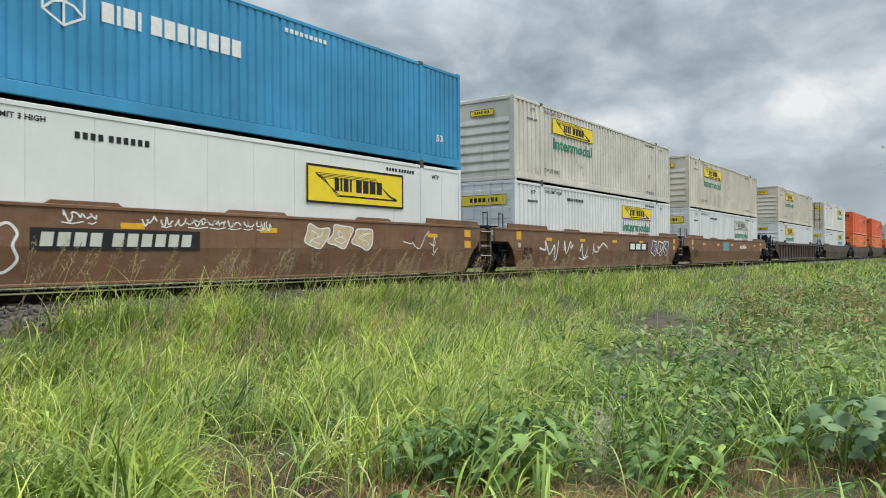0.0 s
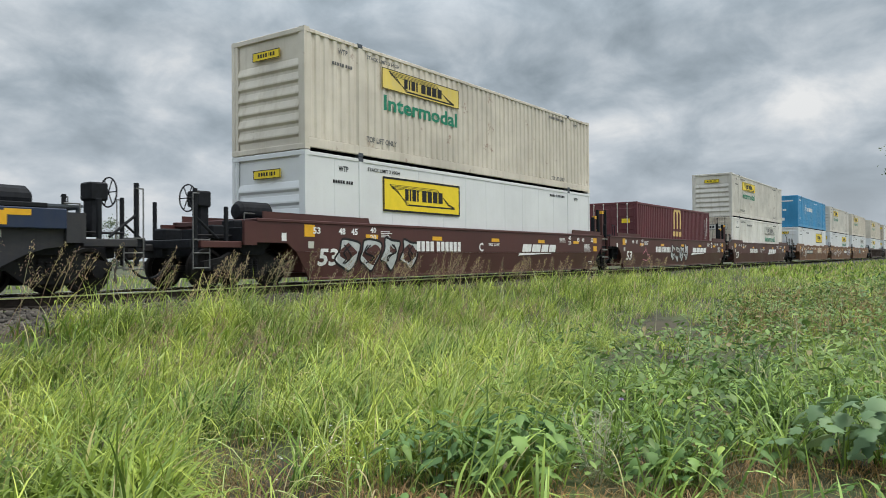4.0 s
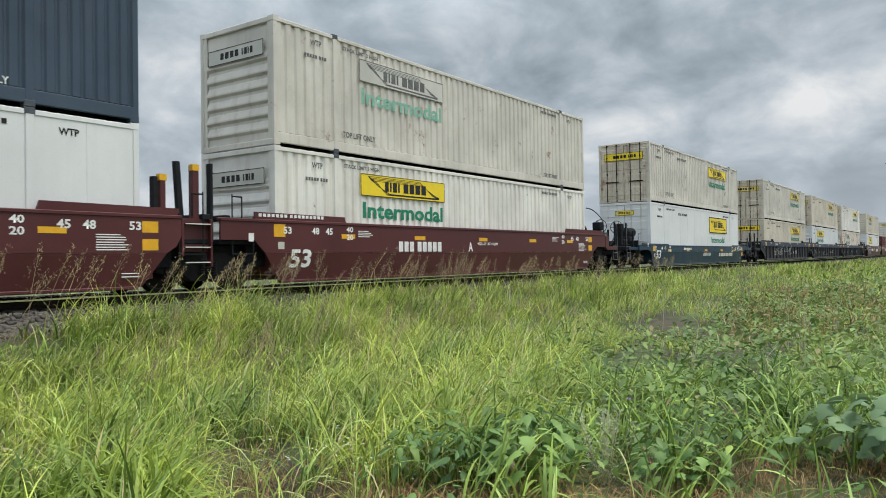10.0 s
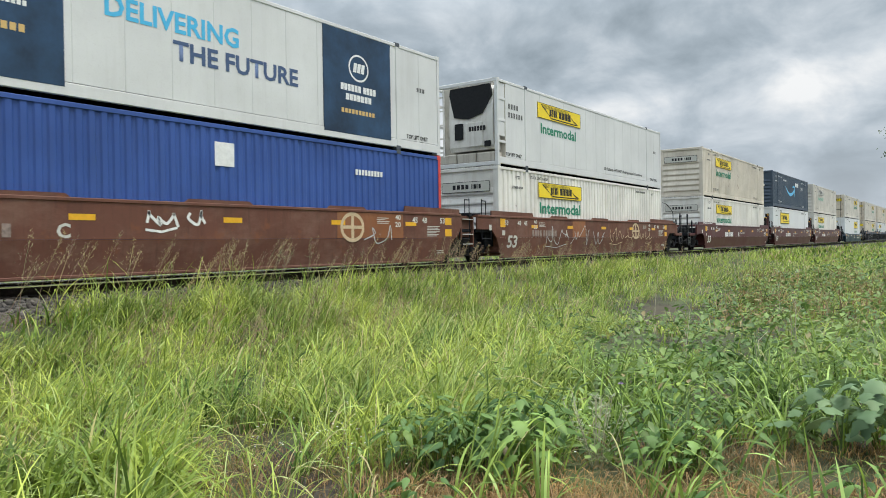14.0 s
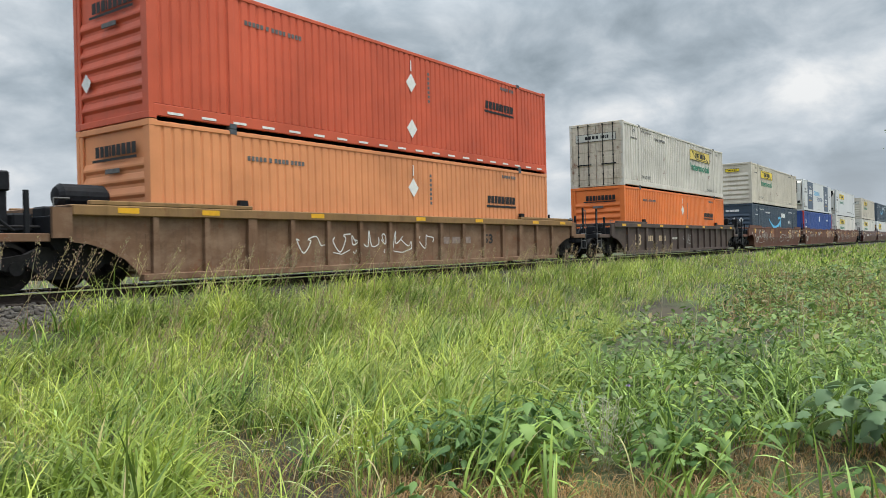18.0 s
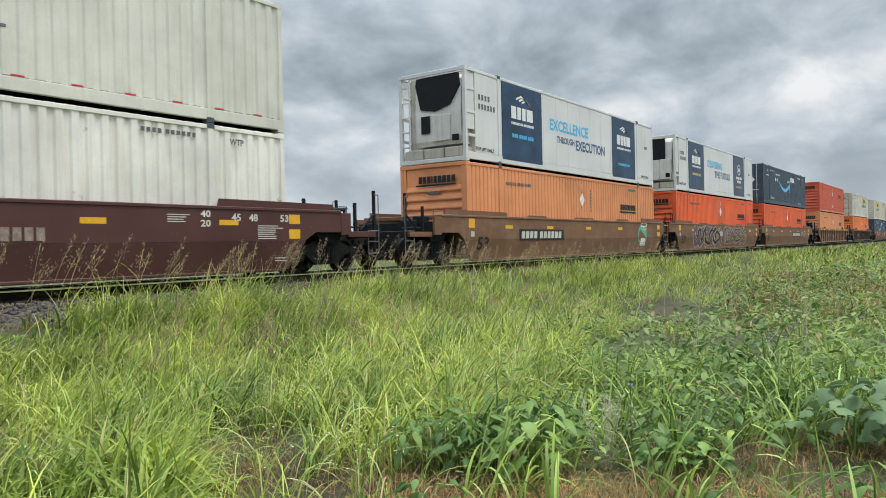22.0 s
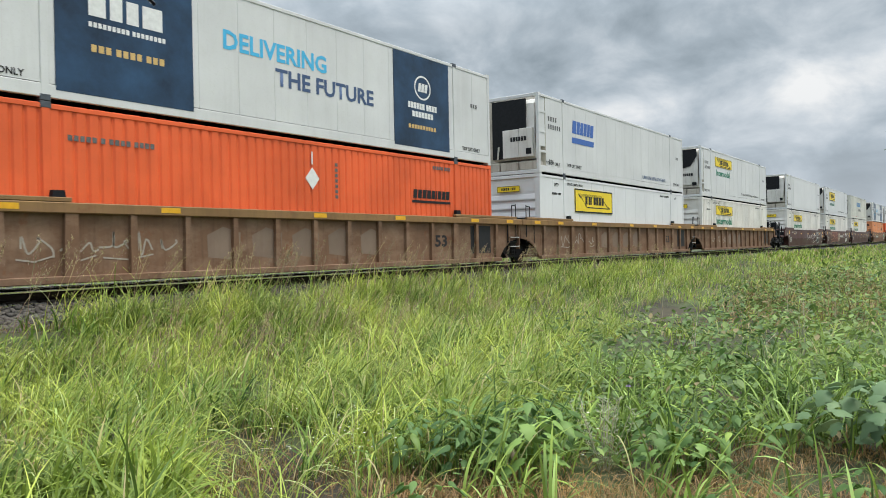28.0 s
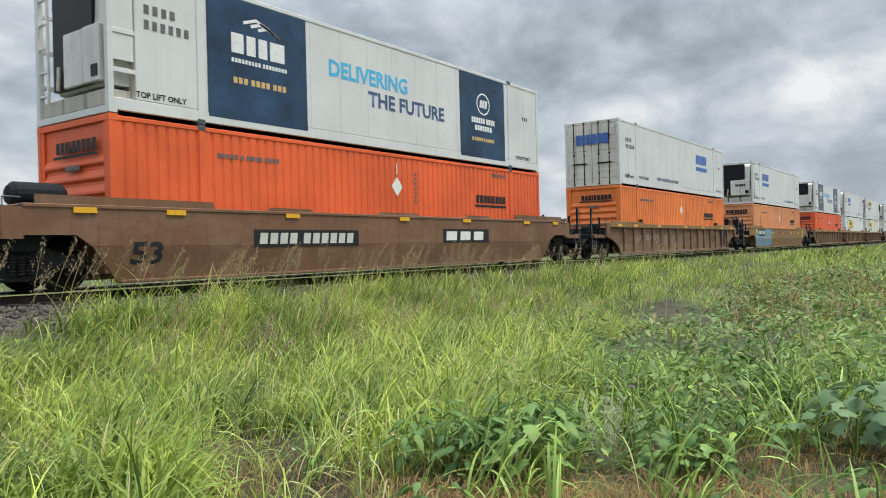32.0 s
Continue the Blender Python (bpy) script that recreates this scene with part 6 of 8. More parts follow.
def scatter(rng, n, rmin, rmax, amin, amax, power=1.0):
    """Points in a fan round the camera's spot: distance and bearing (degrees from the train's way)."""
    r = np.sqrt(rng.random(n) ** power * (rmax ** 2 - rmin ** 2) + rmin ** 2)
    a = np.radians(rng.uniform(amin, amax, n))
    return r * np.cos(a), r * np.sin(a)


def broadleaf_zone(x, y):
    return (y < 2.75 + 0.27 * (x - 3.8)) & (x > 2.4)


def bare(x, y):
    """The strip of mud and standing water in the hollow."""
    u, w = hollow(x, y)
    return ((u / 3.3) ** 2 + (w / 0.85) ** 2) < 1 + 0.35 * np.sin(3 * x) * np.cos(5 * y)


def trodden(x, y):
    """The poorer strip near the verge, where straw and soil show."""
    return (0.818 * x + 0.575 * y < 5.45 + 0.35 * np.sin(x * 3.1 + y)) & (y < 1.42 * x)


def tufts(rng, n, rmin, rmax, per, hlo, hhi, w, segs, bend, keep, spread_r=0.09, amin=-4, amax=74, ymax=11.5, sparse=True):
    """Clumps of blades in a fan of ground; keep: where they grow."""
    x, y = scatter(rng, n, rmin, rmax, amin, amax)
    ok = (y < ymax) & keep(x, y) & ~bare(x, y)
    if sparse:
        ok &= ~trodden(x, y) | (rng.random(len(x)) < 0.22)
    x, y = x[ok], y[ok]
    clump = np.sin(x * 2.3 + np.sin(y * 1.7)) * np.cos(y * 2.9 + np.sin(x * 1.3)) + rng.normal(0, 0.55, len(x))
    x, y, clump = x[clump > -0.45], y[clump > -0.45], clump[clump > -0.45]
    r, a = np.hypot(x, y), np.degrees(np.arctan2(y, x))
    size = rng.uniform(0.55, 1.2, len(x)) * (1 + np.where(x < 7.0, 0.02, 0.13) * np.clip(y - 8.7, 0, 2)) * (0.9 + 0.18 * np.clip(clump, -1, 1))
    size *= np.where((r > 8.5) & (r < 16.5) & (a > 12.5) & (a < 24.5), 0.65, 1.0)
    bx = np.repeat(x, per) + rng.normal(0, spread_r, len(x) * per)
    by = np.repeat(y, per) + rng.normal(0, spread_r, len(x) * per)
    h = rng.uniform(hlo, hhi, len(bx)) * np.repeat(size, per)
    return blades(rng, bx, by, h, w * rng.uniform(0.55, 1.35, len(bx)), segs, bend)


def stuff(name, chunks, material, label, category="grass"):
    ob = new(name, mesh_from(name, *join(chunks), material))
    ob.data.polygons.foreach_set("use_smooth", np.ones(len(ob.data.polygons), bool))
    return tagged(ob, label, category, kind="stuff")


def grow():
    rng = np.random.default_rng(11)
    grass = foliage("grass_blade", (0.098, 0.170, 0.028), (0.50, 0.60, 0.14), (0.50, 0.42, 0.22), 0.08, 0.30, 0.55, (0.50, 0.58, 0.24), 0.06)
    lush = foliage("lush_grass_blade", (0.045, 0.112, 0.020), (0.31, 0.45, 0.10), (0.46, 0.42, 0.20), 0.04, 0.28, 0.5, (0.42, 0.58, 0.17), 0.10)
    straw = foliage("dry_straw", (0.17, 0.100, 0.042), (0.42, 0.285, 0.14), (0.36, 0.22, 0.11), 0.3, 0.25)
    far_g = foliage("far_grass", (0.10, 0.175, 0.032), (0.40, 0.53, 0.115), (0.46, 0.37, 0.20), 0.14, 0.35, 0.55, (0.50, 0.54, 0.24), 0.1)

    def opening(x, y):
        """Dark gaps where old growth has fallen over."""
        r, a = np.hypot(x, y), np.degrees(np.arctan2(y, x))
        return ((r > 5.2) & (r < 6.9) & (a > 47.0 + 1.5 * np.sin(5 * r)) & (a < 54.5 + 1.2 * np.sin(7 * r))) | (((x - 2.5) / 0.4) ** 2 + ((y - 5.7) / 0.5) ** 2 < 1)

    def tall(x, y):
        return ~broadleaf_zone(x, y) & ((x < 26) | (y > 4.0)) & ~opening(x, y)

    def meadow_far(x, y):
        return tall(x, y) & ((y < 9.4) | (np.sin(x * 2.1 + 0.6) + np.sin(x * 0.83 + y * 1.9) > -0.7))

    def anyw(x, y):
        return np.ones(len(x), bool)

    def low(x, y):
        return broadleaf_zone(x, y)

    def bank(x, y):
        """The shoulder of the bank: the grass creeps up to the stones further along."""
        edge = 10.85 + 1.35 * np.clip((x - 6.5) / 9.0, 0, 1) + 0.55 * np.sin(x * 1.7) * np.sin(x * 0.61 + 1)
        stony = (y > 9.9) & (x < 22) & (np.sin(x * 2.1 + 0.6) + np.sin(x * 0.83 + y * 1.9) < -0.8)
        return (y > 8.6) & (y < edge) & ~stony
    stuff("meadow_grass", [tufts(rng, 420, 4.8, 7.2, 9, 0.14, 0.40, 0.0065, 6, 1.3, opening, 0.08), tufts(rng, 1050, 3.4, 8.5, 14, 0.46, 1.15, 0.0066, 9, 1.28, tall, 0.07), tufts(rng, 1800, 8.0, 14.0, 12, 0.46, 1.05, 0.0084, 8, 1.2, meadow_far, 0.09, ymax=11.0)], grass,
          "tall light-green grass bent by the wind beside the track")
    stuff("bank_grass", [tufts(rng, 2400, 9.0, 17.0, 11, 0.40, 0.86, 0.0095, 6, 0.95, bank, 0.1, 20, 74, 12.4), tufts(rng, 3300, 16.0, 34.0, 9, 0.36, 0.62, 0.014, 4, 0.6, bank, 0.14, 12, 50, 12.4)], grass,
          "tall green grass on the shoulder of the railway bank")
    stuff("broad_bladed_grass", [tufts(rng, 330, 3.3, 7.6, 8, 0.40, 0.86, 0.0150, 9, 1.3, lambda x, y: ~broadleaf_zone(x, y) & ~opening(x, y), 0.04),
                                 tufts(rng, 1500, 3.6, 10.5, 9, 0.42, 0.82, 0.0130, 8, 0.9, low, 0.05), tufts(rng, 620, 7.0, 12.5, 8, 0.34, 0.62, 0.019, 6, 0.9, tall, 0.07)], lush,
          "bright green broad-bladed grass in clumps")
    stuff("rough_grass", [tufts(rng, 3000, 13.5, 27.0, 12, 0.34, 0.72, 0.0115, 5, 1.0, tall, 0.18), tufts(rng, 800, 9.0, 27.0, 8, 0.3, 0.6, 0.014, 4, 0.75, low, 0.15, -4, 20),
                          tufts(rng, 3000, 26.0, 60.0, 10, 0.3, 0.62, 0.020, 4, 0.9, anyw, 0.3, -3, 30, 12.2)], far_g, "rough green and yellowish grass along the track")
    n = 9000
    x = 50 + 320 * rng.random(n) ** 1.7
    y = rng.uniform(-14, 11.2, n)
    stuff("distant_grass", [blades(rng, np.repeat(x, 3) + rng.normal(0, 0.4, n * 3), np.repeat(y, 3) + rng.normal(0, 0.4, n * 3), rng.uniform(0.3, 0.6, n * 3), np.full(n * 3, 0.09), 2, 0.5)], far_g,
          "distant green grass strip reaching the horizon")
    n = 5000
    x, y = rng.uniform(5, 90, n), rng.uniform(18, 70, n)
    stuff("field_grass", [blades(rng, x, y, rng.uniform(0.3, 0.7, n), np.full(n, 0.06), 2, 0.5)], far_g, "green field grass beyond the track")
    stuff("dead_straw", [tufts(rng, 2600, 3.4, 6.8, 16, 0.08, 0.30, 0.0042, 3, 1.5, lambda x, y: trodden(x, y) | (rng.random(len(x)) < 0.25), 0.16, sparse=False), tufts(rng, 900, 5.5, 14.0, 9, 0.14, 0.42, 0.0045, 3, 1.2, tall, 0.2),
                         tufts(rng, 500, 15.0, 34.0, 10, 0.2, 0.5, 0.010, 3, 0.9, lambda x, y: (y < 5.2) & (y > 1.2), 0.25, 0, 16)], straw,
          "dead brown straw lying between the green plants", "straw")
    lime = foliage("young_grass_blade", (0.095, 0.175, 0.028), (0.39, 0.51, 0.115), (0.52, 0.46, 0.2), 0.04, 0.32, 0.42)
    stuff("young_grass", [tufts(rng, 900, 5.0, 9.5, 9, 0.34, 0.72, 0.0125, 7, 0.85, lambda x, y: ((x - 6.1) / 1.9) ** 2 + ((y - 4.0) / 0.95) ** 2 < 1, 0.06, 15, 50),
                          tufts(rng, 300, 4.3, 5.7, 8, 0.34, 0.70, 0.0195, 8, 0.85, lambda x, y: (y > 1.43 * x) & ~opening(x, y), 0.05, 50, 68)], lime, "bright lime-green young grass in clumps")
    brush = foliage("brown_brush", (0.10, 0.070, 0.034), (0.26, 0.19, 0.095), (0.34, 0.22, 0.12), 0.2, 0.25)
    stuff("dry_brush", [tufts(rng, 420, 16.0, 34.0, 14, 0.35, 0.8, 0.012, 4, 0.55, lambda x, y: np.sin(x * 0.9) * np.cos(y * 2.1 + 0.5) > 0.15, 0.22, 4, 14, sparse=False)], brush, "brown dry brush in the rough grass", "brush")
    # the meadow goes on round the spot from which all is seen
    def behind(x, y):
        return (np.hypot(x, y) < 3.0) | (y < -0.12 * x) | (x < 0.3 * y)
    stuff("verge_grass", [tufts(rng, 1500, 0.4, 3.0, 8, 0.08, 0.24, 0.006, 3, 1.0, behind, 0.1, -180, 180, sparse=False),
                          tufts(rng, 3600, 2.6, 16.0, 7, 0.2, 0.5, 0.014, 3, 0.9, behind, 0.18, 74, 354, 9.5, sparse=False)], far_g, "short green and yellowish grass on the verge")
    # open drooping seed heads on thin stems
    chunks = []
    for n, xa, xb, ya, yb, ha, hb in ((85, 3.6, 17.0, 10.2, 11.5, 0.85, 1.25), (80, 15.0, 34.0, 10.4, 12.2, 0.75, 1.05), (60, 3.5, 14.0, 6.2, 9.8, 0.6, 0.85)):
        x = xa + (xb - xa) * rng.random(n) ** 1.15
        y = rng.uniform(ya, yb, n)
        h = rng.uniform(ha, hb, n)
        lx, ly = rng.uniform(0.15, 0.5, n), rng.uniform(-0.15, 0.12, n)
        z = np.array([level(a, b) for a, b in zip(x, y)])
        for j in range(5):
            f0, f1 = j / 5, (j + 1.15) / 5
            c0 = np.stack([x + lx * h * f0 ** 2, y + ly * h * f0 ** 2, z + h * f0], 1)
            c1 = np.stack([x + lx * h * f1 ** 2, y + ly * h * f1 ** 2, z + h * f1], 1)
            side = np.array([0.0028, -0.0022, 0.0])
            v = np.stack([c0 - side, c0 + side, c1 + side * 0.8, c1 - side * 0.8], 1).reshape(-1, 3)
            chunks.append((v, np.arange(n * 4).reshape(-1, 4)))
        k = 54
        for j in range(k):
            q = (j + 0.5) / k
            f = 0.74 + 0.36 * q
            wide = 0.125 * (1 - q) ** 0.8 + 0.008
            out = rng.uniform(0.15, 1.0, n) * wide
            ang = rng.uniform(0, 6.28, n)
            hang = rng.uniform(-0.02, 0.05, n)
            px, py = x + lx * h * f ** 2 + out * np.cos(ang), y + ly * h * f ** 2 + out * np.sin(ang)
            chunks.append(blades(rng, px, py, rng.uniform(0.035, 0.075, n), np.full(n, 0.0065), 2, 1.4, (0.55, -0.05), 0.8, z + h * f + hang))
    seed_m = foliage("seed_head", (0.19, 0.16, 0.09), (0.42, 0.36, 0.22), (0.27, 0.17, 0.13), 0.35, 0.3)
    stuff("seeding_grass", chunks, seed_m, "thin seeding grass stems standing before the rails")


def leaf_shape(long, wide, lobes=0, curl=0.18, n=6):
    """A pointed leaf with a folded midrib and a toothed edge, from its stalk along +x."""
    vs, fs = [], []
    for i in range(n + 1):
        f = i / n
        w = wide / 2 * (f / 0.3) ** 0.6 if f < 0.3 else wide / 2 * (1 - (f - 0.3) / 0.7) ** 0.75
        w = max(w, 0.01 * wide)
        if lobes and 0 < i < n:
            w *= 1.3 if i % 2 else 0.72
        z = -curl * long * f * f
        vs += [(long * f - 0.06 * long * (i % 2), -w, z - 0.16 * w), (long * f, 0, z + 0.14 * w), (long * f - 0.06 * long * (i % 2), w, z - 0.16 * w)]
    for i in range(n):
        a = 3 * i
        fs += [(a, a + 3, a + 4, a + 1), (a + 1, a + 4, a + 5, a + 2)]
    return vs, fs


def weed(seed, leaf_mat, stem_mat, leaves, height, size, lobes=0, reach=0.55):
    """One broad-leaved plant: stems and a canopy of nearly level leaves."""
    rnd = random.Random(seed)
    top = thing("broadleaf_weed", Matrix.Identity(4), "green broad-leaved weed growing among the grass", "plant", "weeds beside the track")
    stem = Geo()
    stem.rod((0, 0, -0.05), (0.02, 0.01, height * 0.8), 0.007, 5)
    meshes = []
    for k in range(3):
        vs, fs = leaf_shape(size * (0.8 + 0.2 * k), size * ((0.44 if not lobes else 0.85) + 0.06 * k), lobes, 0.12 + 0.14 * k, 6)
        q = len(vs)
        vs += [(-0.75 * size, -0.004, -0.55 * size), (-0.75 * size, 0.004, -0.55 * size)]
        fs += [(q, 0, 1, q + 1), (q + 1, 1, 2)]
        me = Geo().add(vs, fs).mesh("leaf")
        me.polygons.foreach_set("use_smooth", [True] * len(me.polygons))
        me.materials.append(leaf_mat)
        meshes.append(me)
    for i in range(leaves):
        f = (i + 0.5) / leaves
        a = i * 137.5 + rnd.uniform(-25, 25)
        r = height * reach * math.sqrt(1 - 0.8 * f) * rnd.uniform(0.55, 1.2)
        z = height * (0.35 + 0.65 * f ** 0.7) * rnd.uniform(0.9, 1.06)
        p = Vector((r * math.cos(radians(a)), r * math.sin(radians(a)), z))
        ob = new("leaf", meshes[i % 3])
        ob.parent = top
        s = rnd.uniform(0.7, 1.25) * (1.1 - 0.4 * f)
        ob.matrix_basis = Matrix.Translation(p) @ Euler((radians(rnd.uniform(-22, 22)), radians(rnd.uniform(-5, 32)), radians(a + rnd.uniform(-35, 35)))).to_matrix().to_4x4() @ Matrix.Scale(s, 4)
    part("stem", stem, stem_mat, top)
    return top


def weeds():
    leaf_a = foliage("weed_leaf", (0.045, 0.110, 0.032), (0.195, 0.325, 0.11), (0.34, 0.46, 0.10), 0.06, 0.28, 0.5)
    leaf_b = foliage("grey_green_leaf", (0.075, 0.145, 0.075), (0.21, 0.31, 0.18), (0.22, 0.30, 0.14), 0.04, 0.22, 0.55)
    for m in (leaf_a, leaf_b):
        vary_by_object(m)
    stem_m = plain("weed_stem", (0.10, 0.16, 0.05), 0.6, 0, 0.3)
    kinds = [weed(1, leaf_a, stem_m, 34, 0.42, 0.115), weed(2, leaf_a, stem_m, 38, 0.48, 0.10), weed(3, leaf_a, stem_m, 30, 0.38, 0.13), weed(4, leaf_b, stem_m, 34, 0.60, 0.18, 2, 0.58), weed(5, leaf_a, stem_m, 40, 0.52, 0.135, 0, 0.58), weed(6, leaf_a, stem_m, 30, 0.42, 0.13, 2, 0.5)]
    rnd = random.Random(8)
    spots = []
    for i in range(900):
        r, a = 3.0 + 7.5 * rnd.random() ** 1.1, radians(rnd.uniform(1, 52))
        x, y = r * math.cos(a), r * math.sin(a)
        if y < 2.9 + 0.27 * (x - 3.8) and (not trodden(x, y) or rnd.random() < 0.12) and all((x - p) ** 2 + (y - q) ** 2 > (0.34 + 0.03 * r) ** 2 for p, q, _ in spots):
            spots.append((x, y, rnd.randrange(3)))
        if len(spots) > 19:
            break
    first = [False] * 6
    spots += [(6.35, 0.80, 3), (6.3, 0.44, 3), (4.42, 2.86, 4), (4.82, 2.62, 4), (4.62, 3.1, 4), (5.02, 2.9, 4), (4.25, 3.3, 4), (4.75, 3.45, 4), (4.98, 1.78, 5), (5.15, 1.62, 5), (4.35, 2.5, 5), (5.6, 1.5, 1), (5.25, 3.3, 0), (5.6, 2.7, 2)]
    for x, y, k in spots:
        m = pose(x, y, level(x, y), rnd.uniform(-6, 6), rnd.uniform(-6, 6), rnd.uniform(0, 360)) @ Matrix.Scale(rnd.uniform(0.75, 1.15), 4)
        if not first[k]:
            first[k] = True
            kinds[k].matrix_basis = m
            if k == 3:
                tagged(kinds[k], "large grey-green lobed-leaf plant above the grass")
        else:
            ob = copy_thing(kinds[k], m)
            ob.scale = m.to_scale()
    for k in range(6):
        if not first[k]:
            kinds[k].matrix_basis = pose(6.0 + k, 2.0, level(6.0 + k, 2.0))
    # the dense leafy cover further out
    rng = np.random.default_rng(21)
    chunks = []
    for n, lo, hi, size, amax in ((6500, 5.2, 13.0, 0.095, 40), (9000, 12.0, 28.0, 0.11, 22), (7000, 26.0, 70.0, 0.2, 12)):
        x, y = scatter(rng, n, lo, hi, -4, amax)
        ok = (y < 2.9 + 0.27 * (np.minimum(x, 13) - 3.8) + rng.normal(0, 0.5, n)) & ~bare(x, y) & ~trodden(x, y) & (np.sin(x * 1.3 + 0.7) * np.cos(y * 1.9) + rng.normal(0, 0.5, n) > -0.75)
        x, y = x[ok], y[ok]
        n = len(x)
        z = np.array([level(a, b) for a, b in zip(x, y)]) + rng.uniform(0.1, 0.52, n) ** 0.8 * (0.8 + 0.5 * np.sin(x * 2.1) * np.cos(y * 2.7))
        r, a = np.hypot(x, y), np.degrees(np.arctan2(y, x))
        ok = ~((r > 10.0) & (r < 17.0) & (a > 13.0) & (a < 24.0)) | (rng.random(n) < 0.6)
        x, y, z = x[ok], y[ok], z[ok]
        n = len(x)
        yaw, tilt, rl = rng.uniform(0, 6.28, n), rng.uniform(-0.2, 0.75, n), rng.uniform(-0.5, 0.5, n)
        L = size * rng.uniform(0.6, 1.4, n)
        u = np.stack([np.cos(yaw) * np.cos(tilt), np.sin(yaw) * np.cos(tilt), -np.sin(tilt)], 1)
        w = np.stack([-np.sin(yaw) * np.cos(rl), np.cos(yaw) * np.cos(rl), np.sin(rl)], 1)
        c = np.stack([x, y, z], 1)
        wd = 0.27
        pts = [c, c + u * (0.35 * L)[:, None] + w * (wd * L)[:, None], c + u * (0.72 * L)[:, None] + w * (wd * 0.75 * L)[:, None], c + u * L[:, None] - np.array([0, 0, 0.1]) * L[:, None],
               c + u * (0.72 * L)[:, None] - w * (wd * 0.75 * L)[:, None], c + u * (0.35 * L)[:, None] - w * (wd * L)[:, None]]
        mid = c + u * (0.5 * L)[:, None] - np.array([0, 0, 0.12]) * L[:, None]
        v = np.stack(pts + [mid], 1).reshape(-1, 3)
        q = np.array([(0, 1, 2, 6), (6, 2, 3, 3), (0, 6, 4, 5), (6, 3, 4, 4)])
        q = np.array([(0, 1, 6, 5), (1, 2, 3, 6), (6, 3, 4, 5)])
        chunks.append((v, (q[None] + 7 * np.arange(n)[:, None, None]).reshape(-1, 4)))
    cover = foliage("leafy_cover", (0.060, 0.125, 0.038), (0.21, 0.32, 0.11), (0.30, 0.24, 0.12), 0.05, 0.3, 0.42)
    tagged(new("leafy_ground_cover", mesh_from("leafy_ground_cover", *join(chunks), cover)), "dense dark-green leafy weeds covering the ground", "weeds", kind="stuff")


